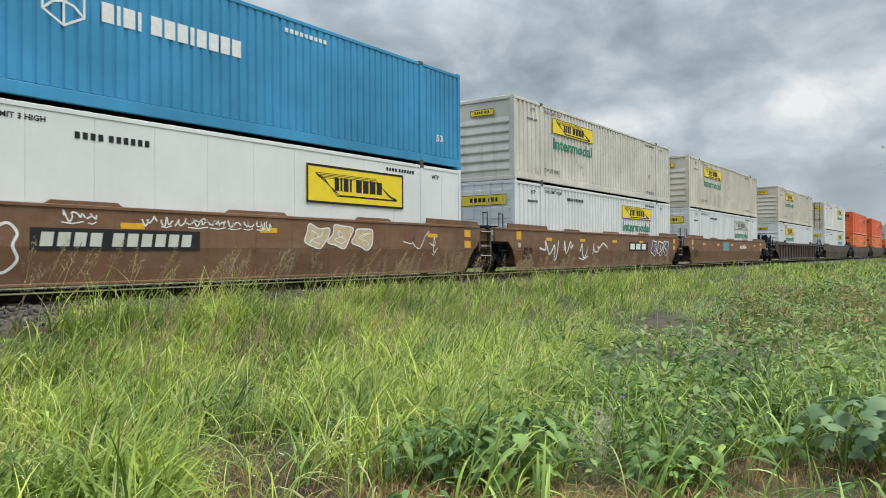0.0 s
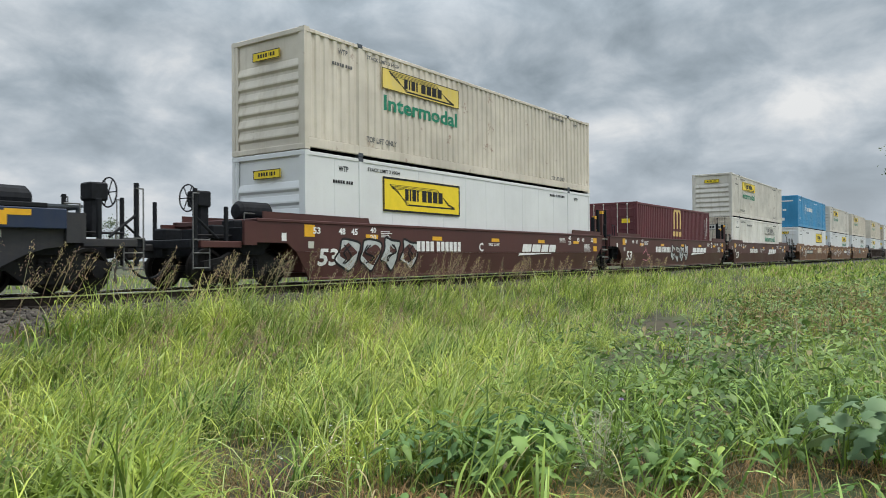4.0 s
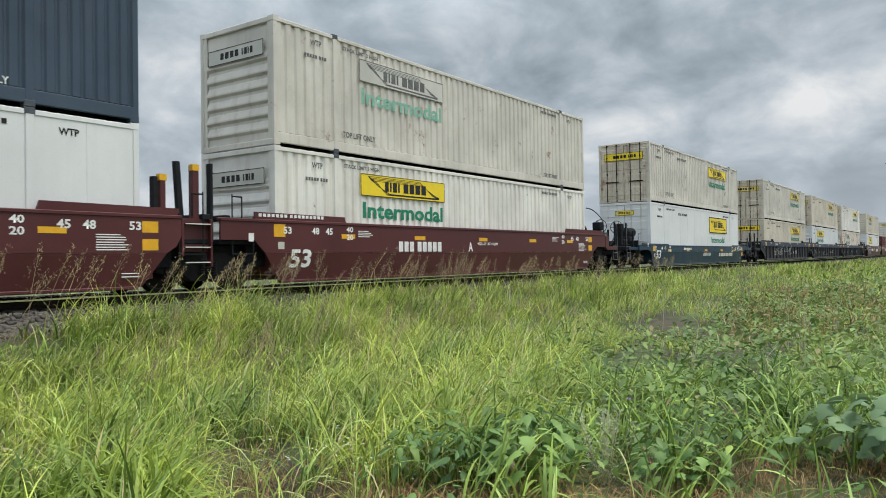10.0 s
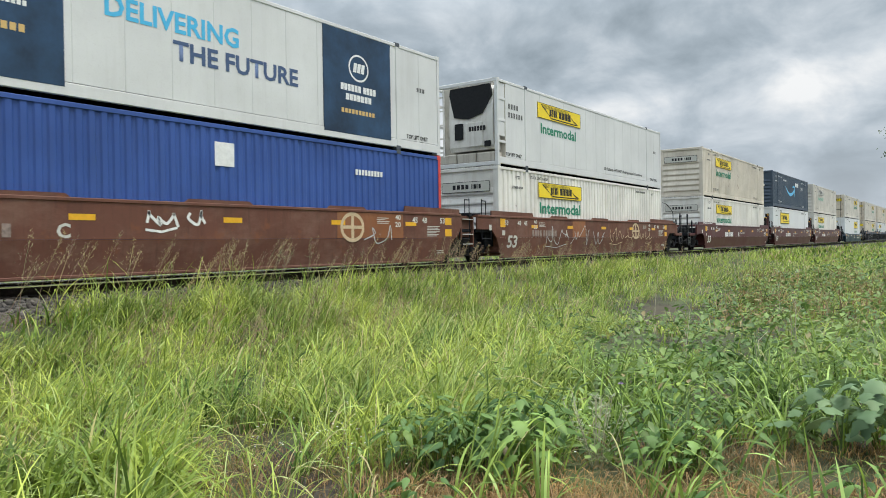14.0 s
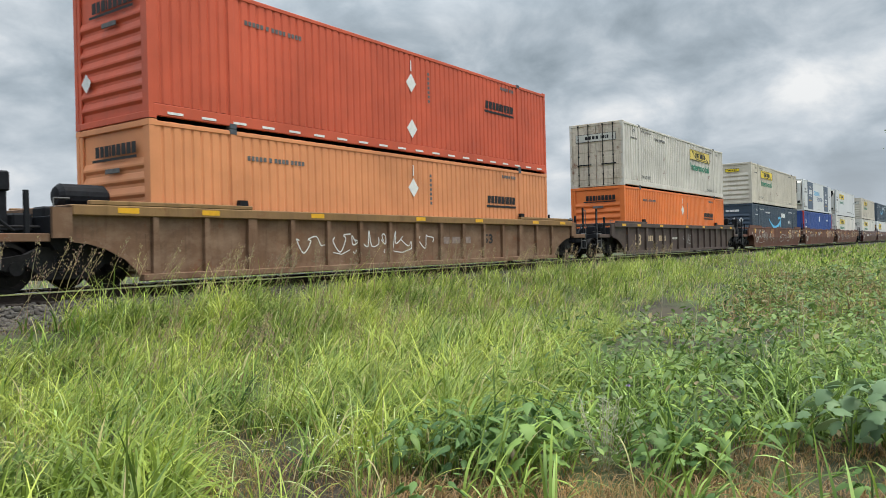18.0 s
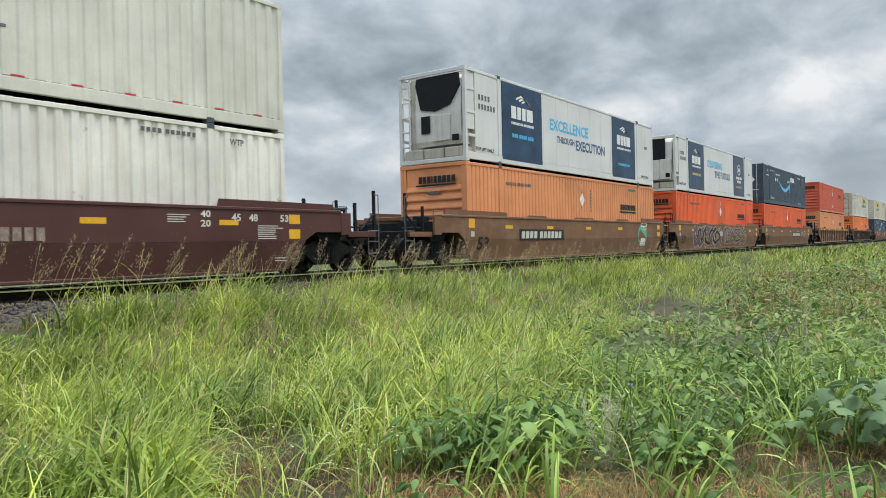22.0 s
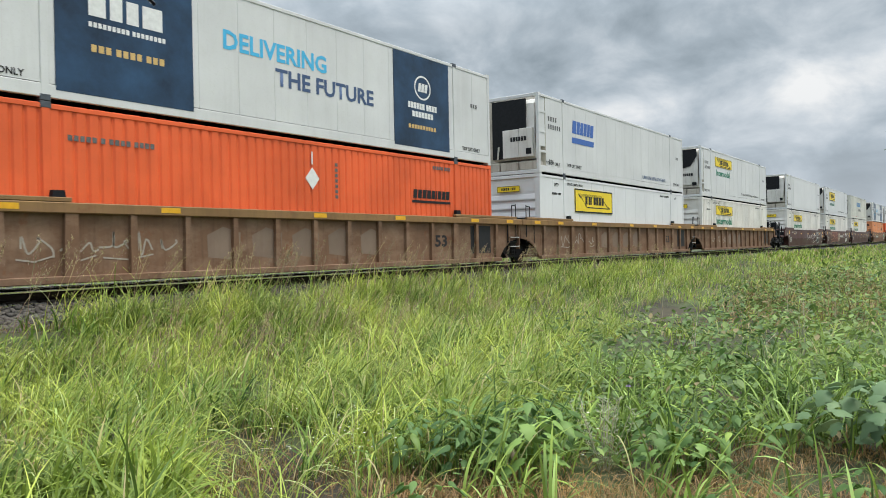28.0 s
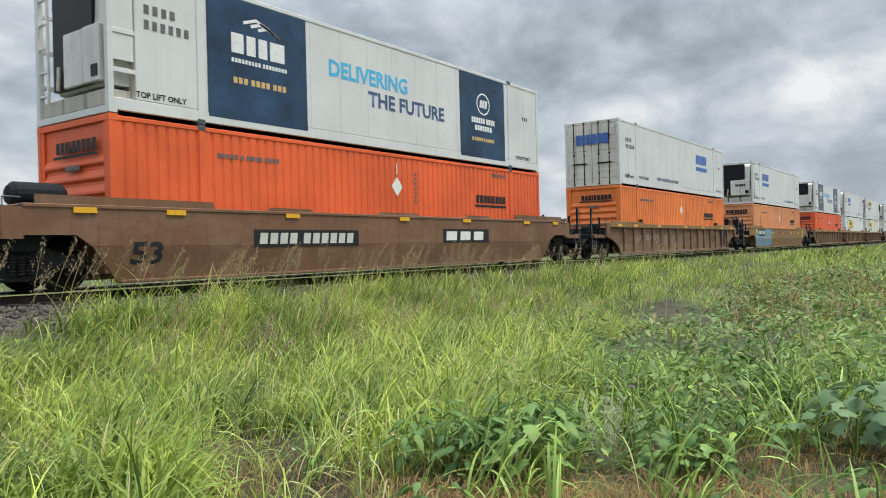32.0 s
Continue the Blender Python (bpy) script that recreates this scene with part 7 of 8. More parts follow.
def wisps():
    """Single plants that stand out: a silvery feathery weed, dry stalks, a purple bloom and tiny white flowers."""
    rnd = random.Random(31)
    silver = foliage("silvery_leaf", (0.22, 0.27, 0.19), (0.42, 0.47, 0.36), (0.4, 0.4, 0.3), 0.1, 0.25)
    dry = plain("dry_stalk", (0.46, 0.42, 0.30), 0.7, 0, 0.2)
    wd = thing("feathery_weed", pose(5.15, 2.25, level(5.15, 2.25)), "silvery grey-green feathery weed among straw and grass", "plant")
    stem, leaf = Geo(), Geo()
    for i in range(16):
        a, lean = rnd.uniform(0, 6.28), rnd.uniform(0.05, 0.5)
        p = Vector((0.03 * math.cos(a), 0.03 * math.sin(a), 0))
        for k in range(7):
            q = p + Vector((lean * math.cos(a) * 0.08, lean * math.sin(a) * 0.08, rnd.uniform(0.055, 0.085)))
            stem.rod(tuple(p), tuple(q), 0.0028, 4)
            for s in range(4):
                b = rnd.uniform(0, 6.28)
                u = Vector((math.cos(b), math.sin(b), rnd.uniform(0.1, 0.9))) * rnd.uniform(0.025, 0.05)
                w = u.orthogonal().normalized() * 0.004
                leaf.add([tuple(q), tuple(q + u * 0.5 + w), tuple(q + u), tuple(q + u * 0.5 - w)], [(0, 1, 2, 3)])
            p = q
    part("stem", stem, dry, wd)
    part("leaf_spray", leaf, silver, wd)
    for x, y, h, lean in ((10.8, 1.87, 0.92, 0.06), (10.95, 1.95, 0.8, -0.1), (9.4, 2.9, 0.8, 0.25), (12.6, 4.4, 1.15, 0.2), (7.9, 1.7, 0.75, -0.12), (13.5, 2.6, 0.95, 0.15), (16.0, 2.2, 1.0, -0.2)):
        st = thing("dry_stalk", pose(x, y, level(x, y)), "thin pale dry weed stalk standing above the leaves", "plant", "dry stalks in the weeds")
        g, p = Geo(), Vector((0, 0, -0.03))
        for k in range(6):
            q = p + Vector((lean * 0.16 * (k + 1) / 3, rnd.uniform(-0.01, 0.01), h / 6))
            g.rod(tuple(p), tuple(q), 0.0055 - 0.0006 * k, 5)
            p = q
        for k in range(4):
            f = 0.45 + 0.13 * k
            c = Vector((lean * 0.5 * f * f, 0, h * f))
            g.rod(tuple(c), tuple(c + Vector((rnd.uniform(-0.1, 0.1), rnd.uniform(-0.1, 0.1), 0.09))), 0.0025, 4)
        part("stalk", g, dry, st)
    bl = thing("thistle_flower", pose(5.9, 2.35, level(5.9, 2.35)), "small purple thistle bloom on a thin green stem", "flower")
    part("stem", Geo().rod((0, 0, -0.03), (0.02, 0.01, 0.5), 0.004, 5), plain("weed_stem", (0.1, 0.16, 0.05)), bl)
    head = Geo()
    for i in range(24):
        a, e = rnd.uniform(0, 6.28), rnd.uniform(0.1, 1.4)
        u = Vector((math.cos(a) * math.cos(e), math.sin(a) * math.cos(e), math.sin(e))) * 0.022
        w = u.orthogonal().normalized() * 0.004
        head.add([(0.02, 0.01, 0.5), tuple(Vector((0.02, 0.01, 0.5)) + u + w), tuple(Vector((0.02, 0.01, 0.5)) + u - w)], [(0, 1, 2)])
    part("petals", head, plain("purple_petal", (0.38, 0.25, 0.52)), bl)
    fl = Geo()
    for i in range(170):
        d, a = rnd.uniform(5.2, 6.6), radians(rnd.choice((rnd.uniform(36, 44), rnd.uniform(24, 50))))
        x, y = d * math.cos(a), d * math.sin(a)
        z = level(x, y) + rnd.uniform(0.12, 0.36)
        r = rnd.uniform(0.006, 0.011)
        for k in range(5):
            t0, t1 = 2 * math.pi * k / 5, 2 * math.pi * (k + 0.8) / 5
            fl.add([(x, y, z), (x + r * math.cos(t0), y + r * math.sin(t0), z + 0.004), (x + r * math.cos(t1), y + r * math.sin(t1), z + 0.004)], [(0, 1, 2)])
    ob = new("white_blossoms", fl.mesh("white_blossoms"))
    ob.data.materials.append(plain("white_petal", (0.78, 0.78, 0.72)))
    tagged(ob, "tiny white blossoms scattered among the weeds", "flowers", kind="stuff")


def vary_by_object(m):
    """Leaves that are objects of their own take their tint from each object."""
    t = m.node_tree
    info = t.nodes.new("ShaderNodeObjectInfo")
    for n in list(t.nodes):
        if n.bl_idname == "ShaderNodeNewGeometry":
            for l in list(n.outputs["Random Per Island"].links):
                link(t, info.outputs["Random"], l.to_socket)


def tree(m, label, height, crown, seed, leaf_mat, n=1400, bare=0.45):
    rnd = random.Random(seed)
    top = thing("tree", m, label, "tree", "trees in the distance")
    bark = plain("bark", (0.075, 0.060, 0.048), 0.9, 0, 0.3)
    g = Geo()
    p, r = Vector((0, 0, -0.3)), 0.028 * height
    tips = []
    for i in range(6):
        q = p + Vector((rnd.uniform(-0.06, 0.06), rnd.uniform(-0.06, 0.06), 0.15)) * height
        g.rod(tuple(p), tuple(q), r, 8)
        p, r = q, r * 0.76
        if i >= 1:
            for k in range(3):
                a = rnd.uniform(0, 6.28)
                d = Vector((math.cos(a), math.sin(a), rnd.uniform(0.2, 0.8))) * crown * rnd.uniform(0.5, 1.0)
                e = p + d * 0.55
                g.rod(tuple(p), tuple(e), r * 0.5, 5)
                for s in range(3):
                    b = e + Vector((rnd.uniform(-1, 1), rnd.uniform(-1, 1), rnd.uniform(-0.3, 0.8))) * crown * 0.4
                    g.rod(tuple(e), tuple(b), r * 0.2, 4)
                    tips.append((e, b))
    part("trunk", g, bark, top)
    lv = Geo()
    for i in range(n):
        e, b = rnd.choice(tips)
        c = e.lerp(b, rnd.uniform(0.2, 1.15)) + Vector((rnd.gauss(0, 1), rnd.gauss(0, 1), rnd.gauss(0, 0.8))) * crown * 0.11
        s = rnd.uniform(0.5, 1.2) * crown * 0.07
        u = Vector((rnd.uniform(-1, 1), rnd.uniform(-1, 1), rnd.uniform(-0.6, 0.6))).normalized()
        w = u.orthogonal().normalized() * s * 0.45
        lv.add([tuple(c - u * s * 0.5), tuple(c + w), tuple(c + u * s * 0.5), tuple(c - w)], [(0, 1, 2, 3)])
    part("crown", lv, leaf_mat, top)
    return top


ground_sheet()
puddle()
track()
grow()
weeds()
wisps()
tree_leaf = foliage("tree_leaf", (0.025, 0.055, 0.016), (0.075, 0.115, 0.035), (0.12, 0.12, 0.05), 0.05, 0.25)
tree(pose(68.0, 3.3, level(68, 3.3)), "slender green tree standing in the field", 10.6, 2.7, 3, tree_leaf)
tree(pose(33.0, 54.0, level(33, 54)), "small round green tree beyond the track", 4.6, 1.9, 5, tree_leaf)

# ---- the train ----
JOINT, COUPLED = 19.475, 23.554
UNITS = {}
CAR_TONES = {}


def stack(u, rear_at, car, top, low):
    UNITS[u] = (rear_at, car, top, low)


def assemble():
    """Sets out the train from its blue container (unit 0) both ways; returns things with their place along the train."""
    # the order of the cars: kind, paint, sill, number of units, tone, decoration
    cars = [
        (-7, 1, "ribbed", C_FEC, C_FEC, "dark brown", None), (-6, 1, "smooth", C_FEC, None, "dark brown", None), (-5, 1, "smooth", C_FEC, None, "dark brown", None),
        (-4, 1, "smooth", C_FEC, None, "dark brown", None), (-3, 1, "ribbed", C_FEC, C_FEC, "dark brown", None), (-2, 3, "smooth", C_TTX, None, "brown", "ttx"),
        (1, 3, "smooth", C_BNSF, None, "dark maroon", "slant"), (4, 3, "ribbed", C_SFLC, C_SILL, "black and blue", "sflc"), (7, 1, "smooth", C_NAVY, None, "dark blue", "fec"),
        (8, 3, "smooth", C_AOK, None, "oxblood red", "aok"), (11, 3, "smooth", C_OLD, None, "rusty maroon", "old"), (14, 1, "ribbed", C_FEC, C_FEC, "dark brown", "fecold"),
        (15, 1, "ribbed", C_RUST, C_GOLD, "rusty ochre-brown", "tags"), (16, 3, "smooth", C_TTX, None, "brown", "ttx2"), (19, 3, "smooth", C_BNSF, None, "dark maroon", "bn2"),
        (22, 3, "ribbed", C_RUST, C_GOLD, "rust-brown", "rust3"), (25, 1, "smooth", C_GOLD, None, "ochre-brown", "teal"), (26, 1, "ribbed", C_RUST, C_GOLD, "rust-brown", "rust1"),
        (27, 1, "smooth", C_TTX, None, "brown", "ttx1"), (28, 1, "smooth", C_TTX, None, "brown", None),
    ]
    place, starts = {0: 0.0}, {c[0] for c in cars}
    for u in range(1, 29):
        place[u] = place[u - 1] - (COUPLED if u in starts else JOINT)
    for u in range(-1, -8, -1):
        place[u] = place[u + 1] + (COUPLED if u + 1 in starts else JOINT)
    made = []
    for u0, count, kind, mat, sill, tone, deco in cars:
        for k in range(count):
            u = u0 + k
            m = Matrix.Translation((place[u], NEAR, 0))
            car = well_car(m, kind, mat, sill, "end" if k == count - 1 else "joint", "end" if k == 0 else "joint", tone, u + 20, deco in ("slant", "aok"), {1: 1, 8: 1, 11: 1}.get(u, 0))
            decorate(car, u, kind, deco, k)
            if deco == "fec":
                lower_body(car, 1.1)
            made.append((car, place[u], 0.0))
    for u, (low, top) in LOADS.items():
        for spec, z in ((low, FLOOR_Z), (top, UPPER_Z)):
            if spec is None:
                continue
            dx = 2.06 if spec[0] is maroon_box else 0.0
            box = spec[0](Matrix.Translation((place[u] + dx, NEAR, z)), *spec[1:-1], **spec[-1])
            made.append((box, place[u] + dx, z))
    return made


def decorate(car, u, kind, deco, k):
    y = OUT if kind == "smooth" else -0.09
    yt = OUT if kind == "smooth" else OUT - 0.03
    r = random.Random(u)
    if deco is None:
        return
    if kind == "smooth" and deco != "ttx1":
        marks(car, OUT, "clean" if deco in ("slant", "aok", "fec") else ("bare" if deco in ("ttx", "ttx2", "teal") else "worn"), u, u)
    else:
        for x in (-0.8, 1.0, 4.0, 8.0, 11.0, LONG - 1.5, LONG + 0.6):
            part("reflective_tag", shared("rtag%.2f" % x, lambda: Geo().box(x, yt - 0.004, 1.36, x + 0.42, yt, 1.46), TAG), TAG, car)
        if kind == "ribbed" and deco == "sflc":
            for x in (-0.62, LONG + 0.3):
                part("reflective_tag", shared("rend%.2f" % x, lambda: Geo().box(x, yt - 0.006, 1.2, x + 0.34, yt - 0.001, 1.43), TAG), TAG, car)
                part("plate", shared("rpale%.2f" % x, lambda: Geo().box(x + 0.1, -0.098, 1.0, x + 0.3, -0.091, 1.12), GREYS), GREYS, car)
    if deco in ("ttx", "ttx2", "ttx1"):
        if (u in (0, 16, 18)) or deco == "ttx1":
            x = {0: 3.4, 16: 9.3, 18: 3.0}.get(u, 3.25)
            number_bars(car, x, 0.79, 3.0, 0.24, SIX, OUT, GREYS, INK, 0.15)
        if u in (-1, 27):
            number_bars(car, 10.15, 0.83, 2.15, 0.26, (1, 1, 1), OUT, WINK, INK, 0.1)
    if deco in ("ttx1", "ttx", "ttx2"):
        big_number(car, INK)
    if u == 0:
        scrawl(car, 9.4, 11.9, 0.72, 1.35, OUT, "white", 5, "tan", 0.035, 3)
        drop_line = curve_through([(1.72, 0.42), (2.2, 0.58), (2.62, 0.6), (2.45, 0.86), (1.85, 1.2), (1.42, 1.38), (1.14, 1.2), (1.08, 0.9), (1.25, 0.6), (1.5, 0.52)], False, 5)
        bulb = curve_through([(2.58, 0.72), (2.74, 0.84), (2.72, 1.06), (2.9, 1.16), (3.05, 1.0), (2.98, 0.8), (3.06, 0.56), (2.84, 0.36), (2.66, 0.5)], True, 5)
        part("graffiti", drape(Geo().ribbon(drop_line, 0.055, OUT - 0.006)), GRAF["white"], car)
        part("graffiti", drape(Geo().ribbon(bulb + bulb[:1], 0.05, OUT - 0.006)), GRAF["white"], car)
        for i in range(8):
            a, b = 0.58 + 0.13 * (i % 3), 0.96 + 0.13 * (i // 3)
            part("paint_square", shared("psquare%d" % i, lambda: Geo().box(a, OUT - 0.005, b, a + 0.1, OUT - 0.002, b + 0.1), GRAF["white"]), GRAF["white"], car)
        for a in (3.77, 6.37):
            scrawl(car, a, a + 0.62, 1.18, 1.44, OUT, "white", 6 + int(a), None, 0.028, 2)
        scrawl(car, 13.2, 14.6, 0.6, 1.4, OUT, "white", 7, None, 0.03, 3)
        scrawl(car, 5.3, 8.4, 1.16, 1.38, OUT, "white", 8, None, 0.03, 3)
    if u == -1:
        scrawl(car, 1.6, 7.6, 0.4, 1.36, OUT, "white", 9, None, 0.07)
        scrawl(car, 12.9, 15.4, 0.5, 1.3, OUT, "white", 10, "violet", 0.05)
    if u == -2:
        part("painted_patch", Geo().box(6.2, OUT - 0.004, 0.8, 7.6, OUT, 1.32), GRAF["teal"], car)
        number_bars(car, 10.4, 0.95, 1.7, 0.2, SIX, OUT)
    if deco == "slant":
        number_bars(car, 4.1, 0.80, 2.25, 0.28, SIX, OUT)
        word(car, "lettering", "BAC"[k] if k != 1 else "C", 7.35, 0.8, 0.24, 0.28, WINK, OUT - 0.005)
        part("name_shape", bars(Geo(), 10.1, 0.80, 2.6, 0.26, (1.2, 1.2, 1, 1), OUT - 0.005, 0.18, 0.35).slab([(9.83, 0.67), (12.3, 0.67 + 0.07), (12.3, 0.76), (9.95, 0.76)], OUT - 0.006, OUT - 0.003), WINK, car)
        word(car, "lettering", "WELL LD LMT", 7.9, 0.98, 0.7, 0.09, WINK, OUT - 0.005)
        if k == 1:
            scrawl(car, 6.4, 9.3, 0.3, 1.25, OUT, "black", 12, "silver", 0.05, 4)
            scrawl(car, 2.4, 3.4, 0.4, 1.3, OUT, "pink", 13, None, 0.04, 2)
        if k == 2:
            scrawl(car, 0.9, 4.2, 0.3, 1.2, OUT, "black", 14, "silver", 0.06, 4)
    if deco == "aok":
        number_bars(car, 4.15, 0.80, 2.0, 0.27, (1, 1, 1, 0, 1, 1, 1, 1, 1), OUT)
        word(car, "lettering", "ACB"[k], 7.5, 0.8, 0.24, 0.28, WINK, OUT - 0.005)
        word(car, "lettering", "WELL LD LMT 118,200", 8.0, 0.98, 1.2, 0.1, WINK, OUT - 0.005)
        part("hood_lettering", bars(Geo(), -0.6, 1.56, 2.0, 0.07, (1,) * 7 + (0,) + (1,) * 9, OUT + 0.025, 0.5), WINK, car)
    if deco == "fec":
        number_bars(car, 4.4, 1.2, 1.3, 0.1, (1, 1, 1, 0, 1, 1, 1, 1, 1), OUT)
        part("name_shape", bars(Geo(), 10.9, 0.82, 3.0, 0.2, (1, 1, 0, 1, 1, 1, 1, 1, 1, 1, 0, 1, 1, 1, 1, 0, 1, 1, 1, 1, 1), OUT - 0.005, 0.3, 0.2), GREYS, car)
        part("name_shape", drape(bars(Geo(), 7.9, 0.54, 1.45, 0.17, (1,) * 6 + (0.4,) + (1,) * 3, OUT - 0.005, 0.3)), GREYS, car)
    if deco == "sflc":
        number_bars(car, 2.35, 0.60, 1.3, 0.22, (1, 1, 1, 1), y, DIMN)
        number_bars(car, 4.5, 0.6, 0.9, 0.22, (1, 1, 1, 1), y, DIMN)
        word(car, "lettering", "53", 10.9, 0.58, 0.45, 0.3, WINK, y - 0.005)
        number_bars(car, 9.15, 0.6, 1.0, 0.16, (1,) * 9, y, GREYS)
        if k == 2:
            scrawl(car, 2.2, 8.8, 0.5, 1.3, OUT - 0.032, "silver", 15, None, 0.035)
        else:
            scrawl(car, 0.6, 2.0, 0.45, 1.05, y, "silver", 16 + k, None, 0.03, 2)
            scrawl(car, 5.6, 7.9, 0.4, 1.0, y, "silver", 18 + k, None, 0.05, 3)
        g = Geo()
        for i in range(5):
            g.box(2.6, yt - 0.004, 1.24 + 0.03 * i, 3.5 - 0.1 * (i % 2), yt, 1.255 + 0.03 * i)
        part("marking", g, WINK, car)
    if deco == "old":
        scrawl(car, (3.0, 12.6, 1.0)[k], (8.6, 13.8, 6.0)[k], 0.4, 1.3, OUT, "silver", 20 + k, None, 0.03)
        scrawl(car, (9.0, 6.3, 8.0)[k], (14.5, 7.7, 13.5)[k], (0.45, 0.92, 0.45)[k], (1.25, 1.42, 1.25)[k], OUT, ("tan", "white", "silver")[k], 24 + k, None, (0.035, 0.06, 0.035)[k])
        part("rust_patch", Geo().box((5.3, 11.5, 5.0)[k], OUT - 0.003, 0.785, (6.5, 14.1, 6.0)[k], OUT, 1.43), painted("rust_patch_paint", (0.27, 0.10, 0.04), rust=0.9, grime=0.6), car)
        ring = [(12.05 + 0.40 * math.cos(a * math.pi / 12), 1.06 + 0.33 * math.sin(a * math.pi / 12)) for a in range(25)]
        part("round_emblem", Geo().ribbon(ring, 0.09, OUT - 0.006).box(11.7, OUT - 0.007, 1.02, 12.4, OUT - 0.005, 1.1).box(12.0, OUT - 0.0075, 0.78, 12.1, OUT - 0.0055, 1.34), GRAF["tan"], car, "faded round emblem with a cross")
        number_bars(car, 2.0, 0.82, 1.95, 0.22, SIX, OUT, DIMN)
        word(car, "lettering", "ACB"[k], 4.64, 0.8, 0.24, 0.26, GREYS, OUT - 0.005)
    if deco == "fecold":
        word(car, "lettering", "53", 0.95, 0.5, 0.75, 0.5, GRAF["tan"], y - 0.005)
        number_bars(car, 2.6, 0.68, 0.7, 0.26, (1, 1, 1), y, GRAF["tan"])
        number_bars(car, 4.1, 0.68, 1.0, 0.26, (1, 1, 1, 1, 1), y, GRAF["tan"])
        number_bars(car, 6.0, 0.75, 0.9, 0.1, (1,) * 8, y, GREYS)
        scrawl(car, 7.8, 9.6, 0.5, 1.1, y, "silver", 28, None, 0.03)
    if deco == "tags":
        for i, x in enumerate((3.6, 4.8, 5.9, 7.05, 8.1)):
            scrawl(car, x, x + 0.85, 0.5, 1.15, y, "white", 30 + i, None, 0.03, 2)
        number_bars(car, 9.3, 0.72, 1.7, 0.2, (1, 1, 1), y, DIMN, None)
        word(car, "lettering", "53", 11.6, 0.7, 0.55, 0.3, INK, y - 0.005)
    if deco == "ttx2":
        if k == 1:
            fat_letters(car, 2.3, 7.5, 0.2, 1.5, OUT, (1, 6, 0, 4, 2), "tan", "violet", "orange", 0.3)
            fat_letters(car, 2.9, 7.2, 0.3, 1.4, OUT - 0.006, (2, 5, 1), "tan", "black", "violet", 0.2)
            part("number_plate", Geo().box(7.3, OUT - 0.011, 0.82, 7.85, OUT - 0.009, 1.1), GRAF["silver"], car)
            fat_letters(car, 8.2, 13.4, 0.26, 1.48, OUT, (4, 0, 3, 6, 5, 1), "tan", "violet", "orange", 0.2, 2)
            fat_letters(car, 8.5, 13.1, 0.3, 1.4, OUT - 0.006, (5, 1, 4, 3, 6), "tan", "black", "violet", 0.13, 2)
        if k == 2:
            part("sprayed_face", drape(Geo().slab([(14.15 + 0.55 * math.cos(a * math.pi / 10), 0.88 + 0.48 * math.sin(a * math.pi / 10)) for a in range(20)], OUT - 0.005, OUT - 0.001)), GRAF["mint"], car)
            part("sprayed_shape", drape(Geo().slab([(13.9, 0.42), (14.5, 0.42), (14.45, 0.75), (13.95, 0.75)], OUT - 0.008, OUT - 0.006).ribbon([(14.35 + 0.38 * math.cos(a * math.pi / 8), 1.36 + 0.09 * math.sin(a * math.pi / 8)) for a in range(17)], 0.05, OUT - 0.007)), GRAF["white"], car)
        if k == 0:
            scrawl(car, 12.8, 14.8, 0.7, 1.35, OUT, "silver", 44, None, 0.03)
    if deco == "bn2":
        number_bars(car, 8.8, 0.82, 1.95, 0.22, SIX, OUT, GREYS if k == 1 else DIMN)
        if k == 0:
            scrawl(car, 4.1, 5.2, 0.7, 1.35, OUT, "silver", 50, None, 0.03, 3)
        if k == 1:
            part("graffiti_shade", drape(Geo().slab([(1.6, 0.2), (7.4, 0.2), (7.0, 0.68), (1.7, 0.64)], OUT - 0.003, OUT - 0.001)), GRAF["slate"], car)
            fat_letters(car, 2.0, 7.2, 0.26, 1.46, OUT - 0.002, (5, 3, 1, 4), "peach", "brick", "slate", 0.3, 3)
            scrawl(car, 7.1, 8.7, 0.35, 1.35, OUT, "tan", 50, "smoke", 0.035, 3)
            scrawl(car, 11.0, 12.1, 0.75, 1.4, OUT, "silver", 53, None, 0.03)
        if k == 2:
            scrawl(car, 7.9, 12.6, 0.35, 1.42, OUT, "white", 52, None, 0.05)
        hand_outline(car, 12.95, OUT, k)
    if deco in ("rust3", "rust1"):
        for i in range(3 + k):
            x = 5.0 + 1.156 * (i + (1 - k) * 0.0)
            part("chalky_patch", shared("chalk%d" % i, lambda: Geo().slab([(x + 0.12, 0.5), (x + 0.9, 0.42), (x + 0.95, 1.0), (x + 0.5, 1.12), (x + 0.1, 0.95)], y - 0.003, y - 0.001), CHALK), CHALK, car)
        scrawl(car, 1.4, 4.4, 0.5, 1.05, y, "smoke", 55 + u, None, 0.035)
        word(car, "lettering", "53", 12.9, 0.62, 0.6, 0.34, INK, y - 0.005)
        part("dark_patch", Geo().box(LONG - 1.4, y - 0.004, 0.4, LONG - 0.25, y, 1.25), INK, car)
        if deco == "rust1":
            number_bars(car, 2.3, 0.8, 2.2, 0.22, SIX, y, DIMN)
    if deco == "teal":
        part("spray_field", drape(Geo().slab([(-0.3, 0.776), (-0.05, 0.22), (4.2, 0.22), (4.8, 0.5), (4.55, 0.776)], OUT - 0.003, OUT - 0.001).slab([(-0.3, 0.776), (4.55, 0.776), (4.75, 1.2), (4.1, 1.43), (0.35, 1.43), (-0.05, 1.1)], OUT - 0.003, OUT - 0.001)), GRAF["aqua"], car)
        scrawl(car, 0.3, 4.3, 0.35, 1.1, OUT - 0.002, "pink", 60, None, 0.05)
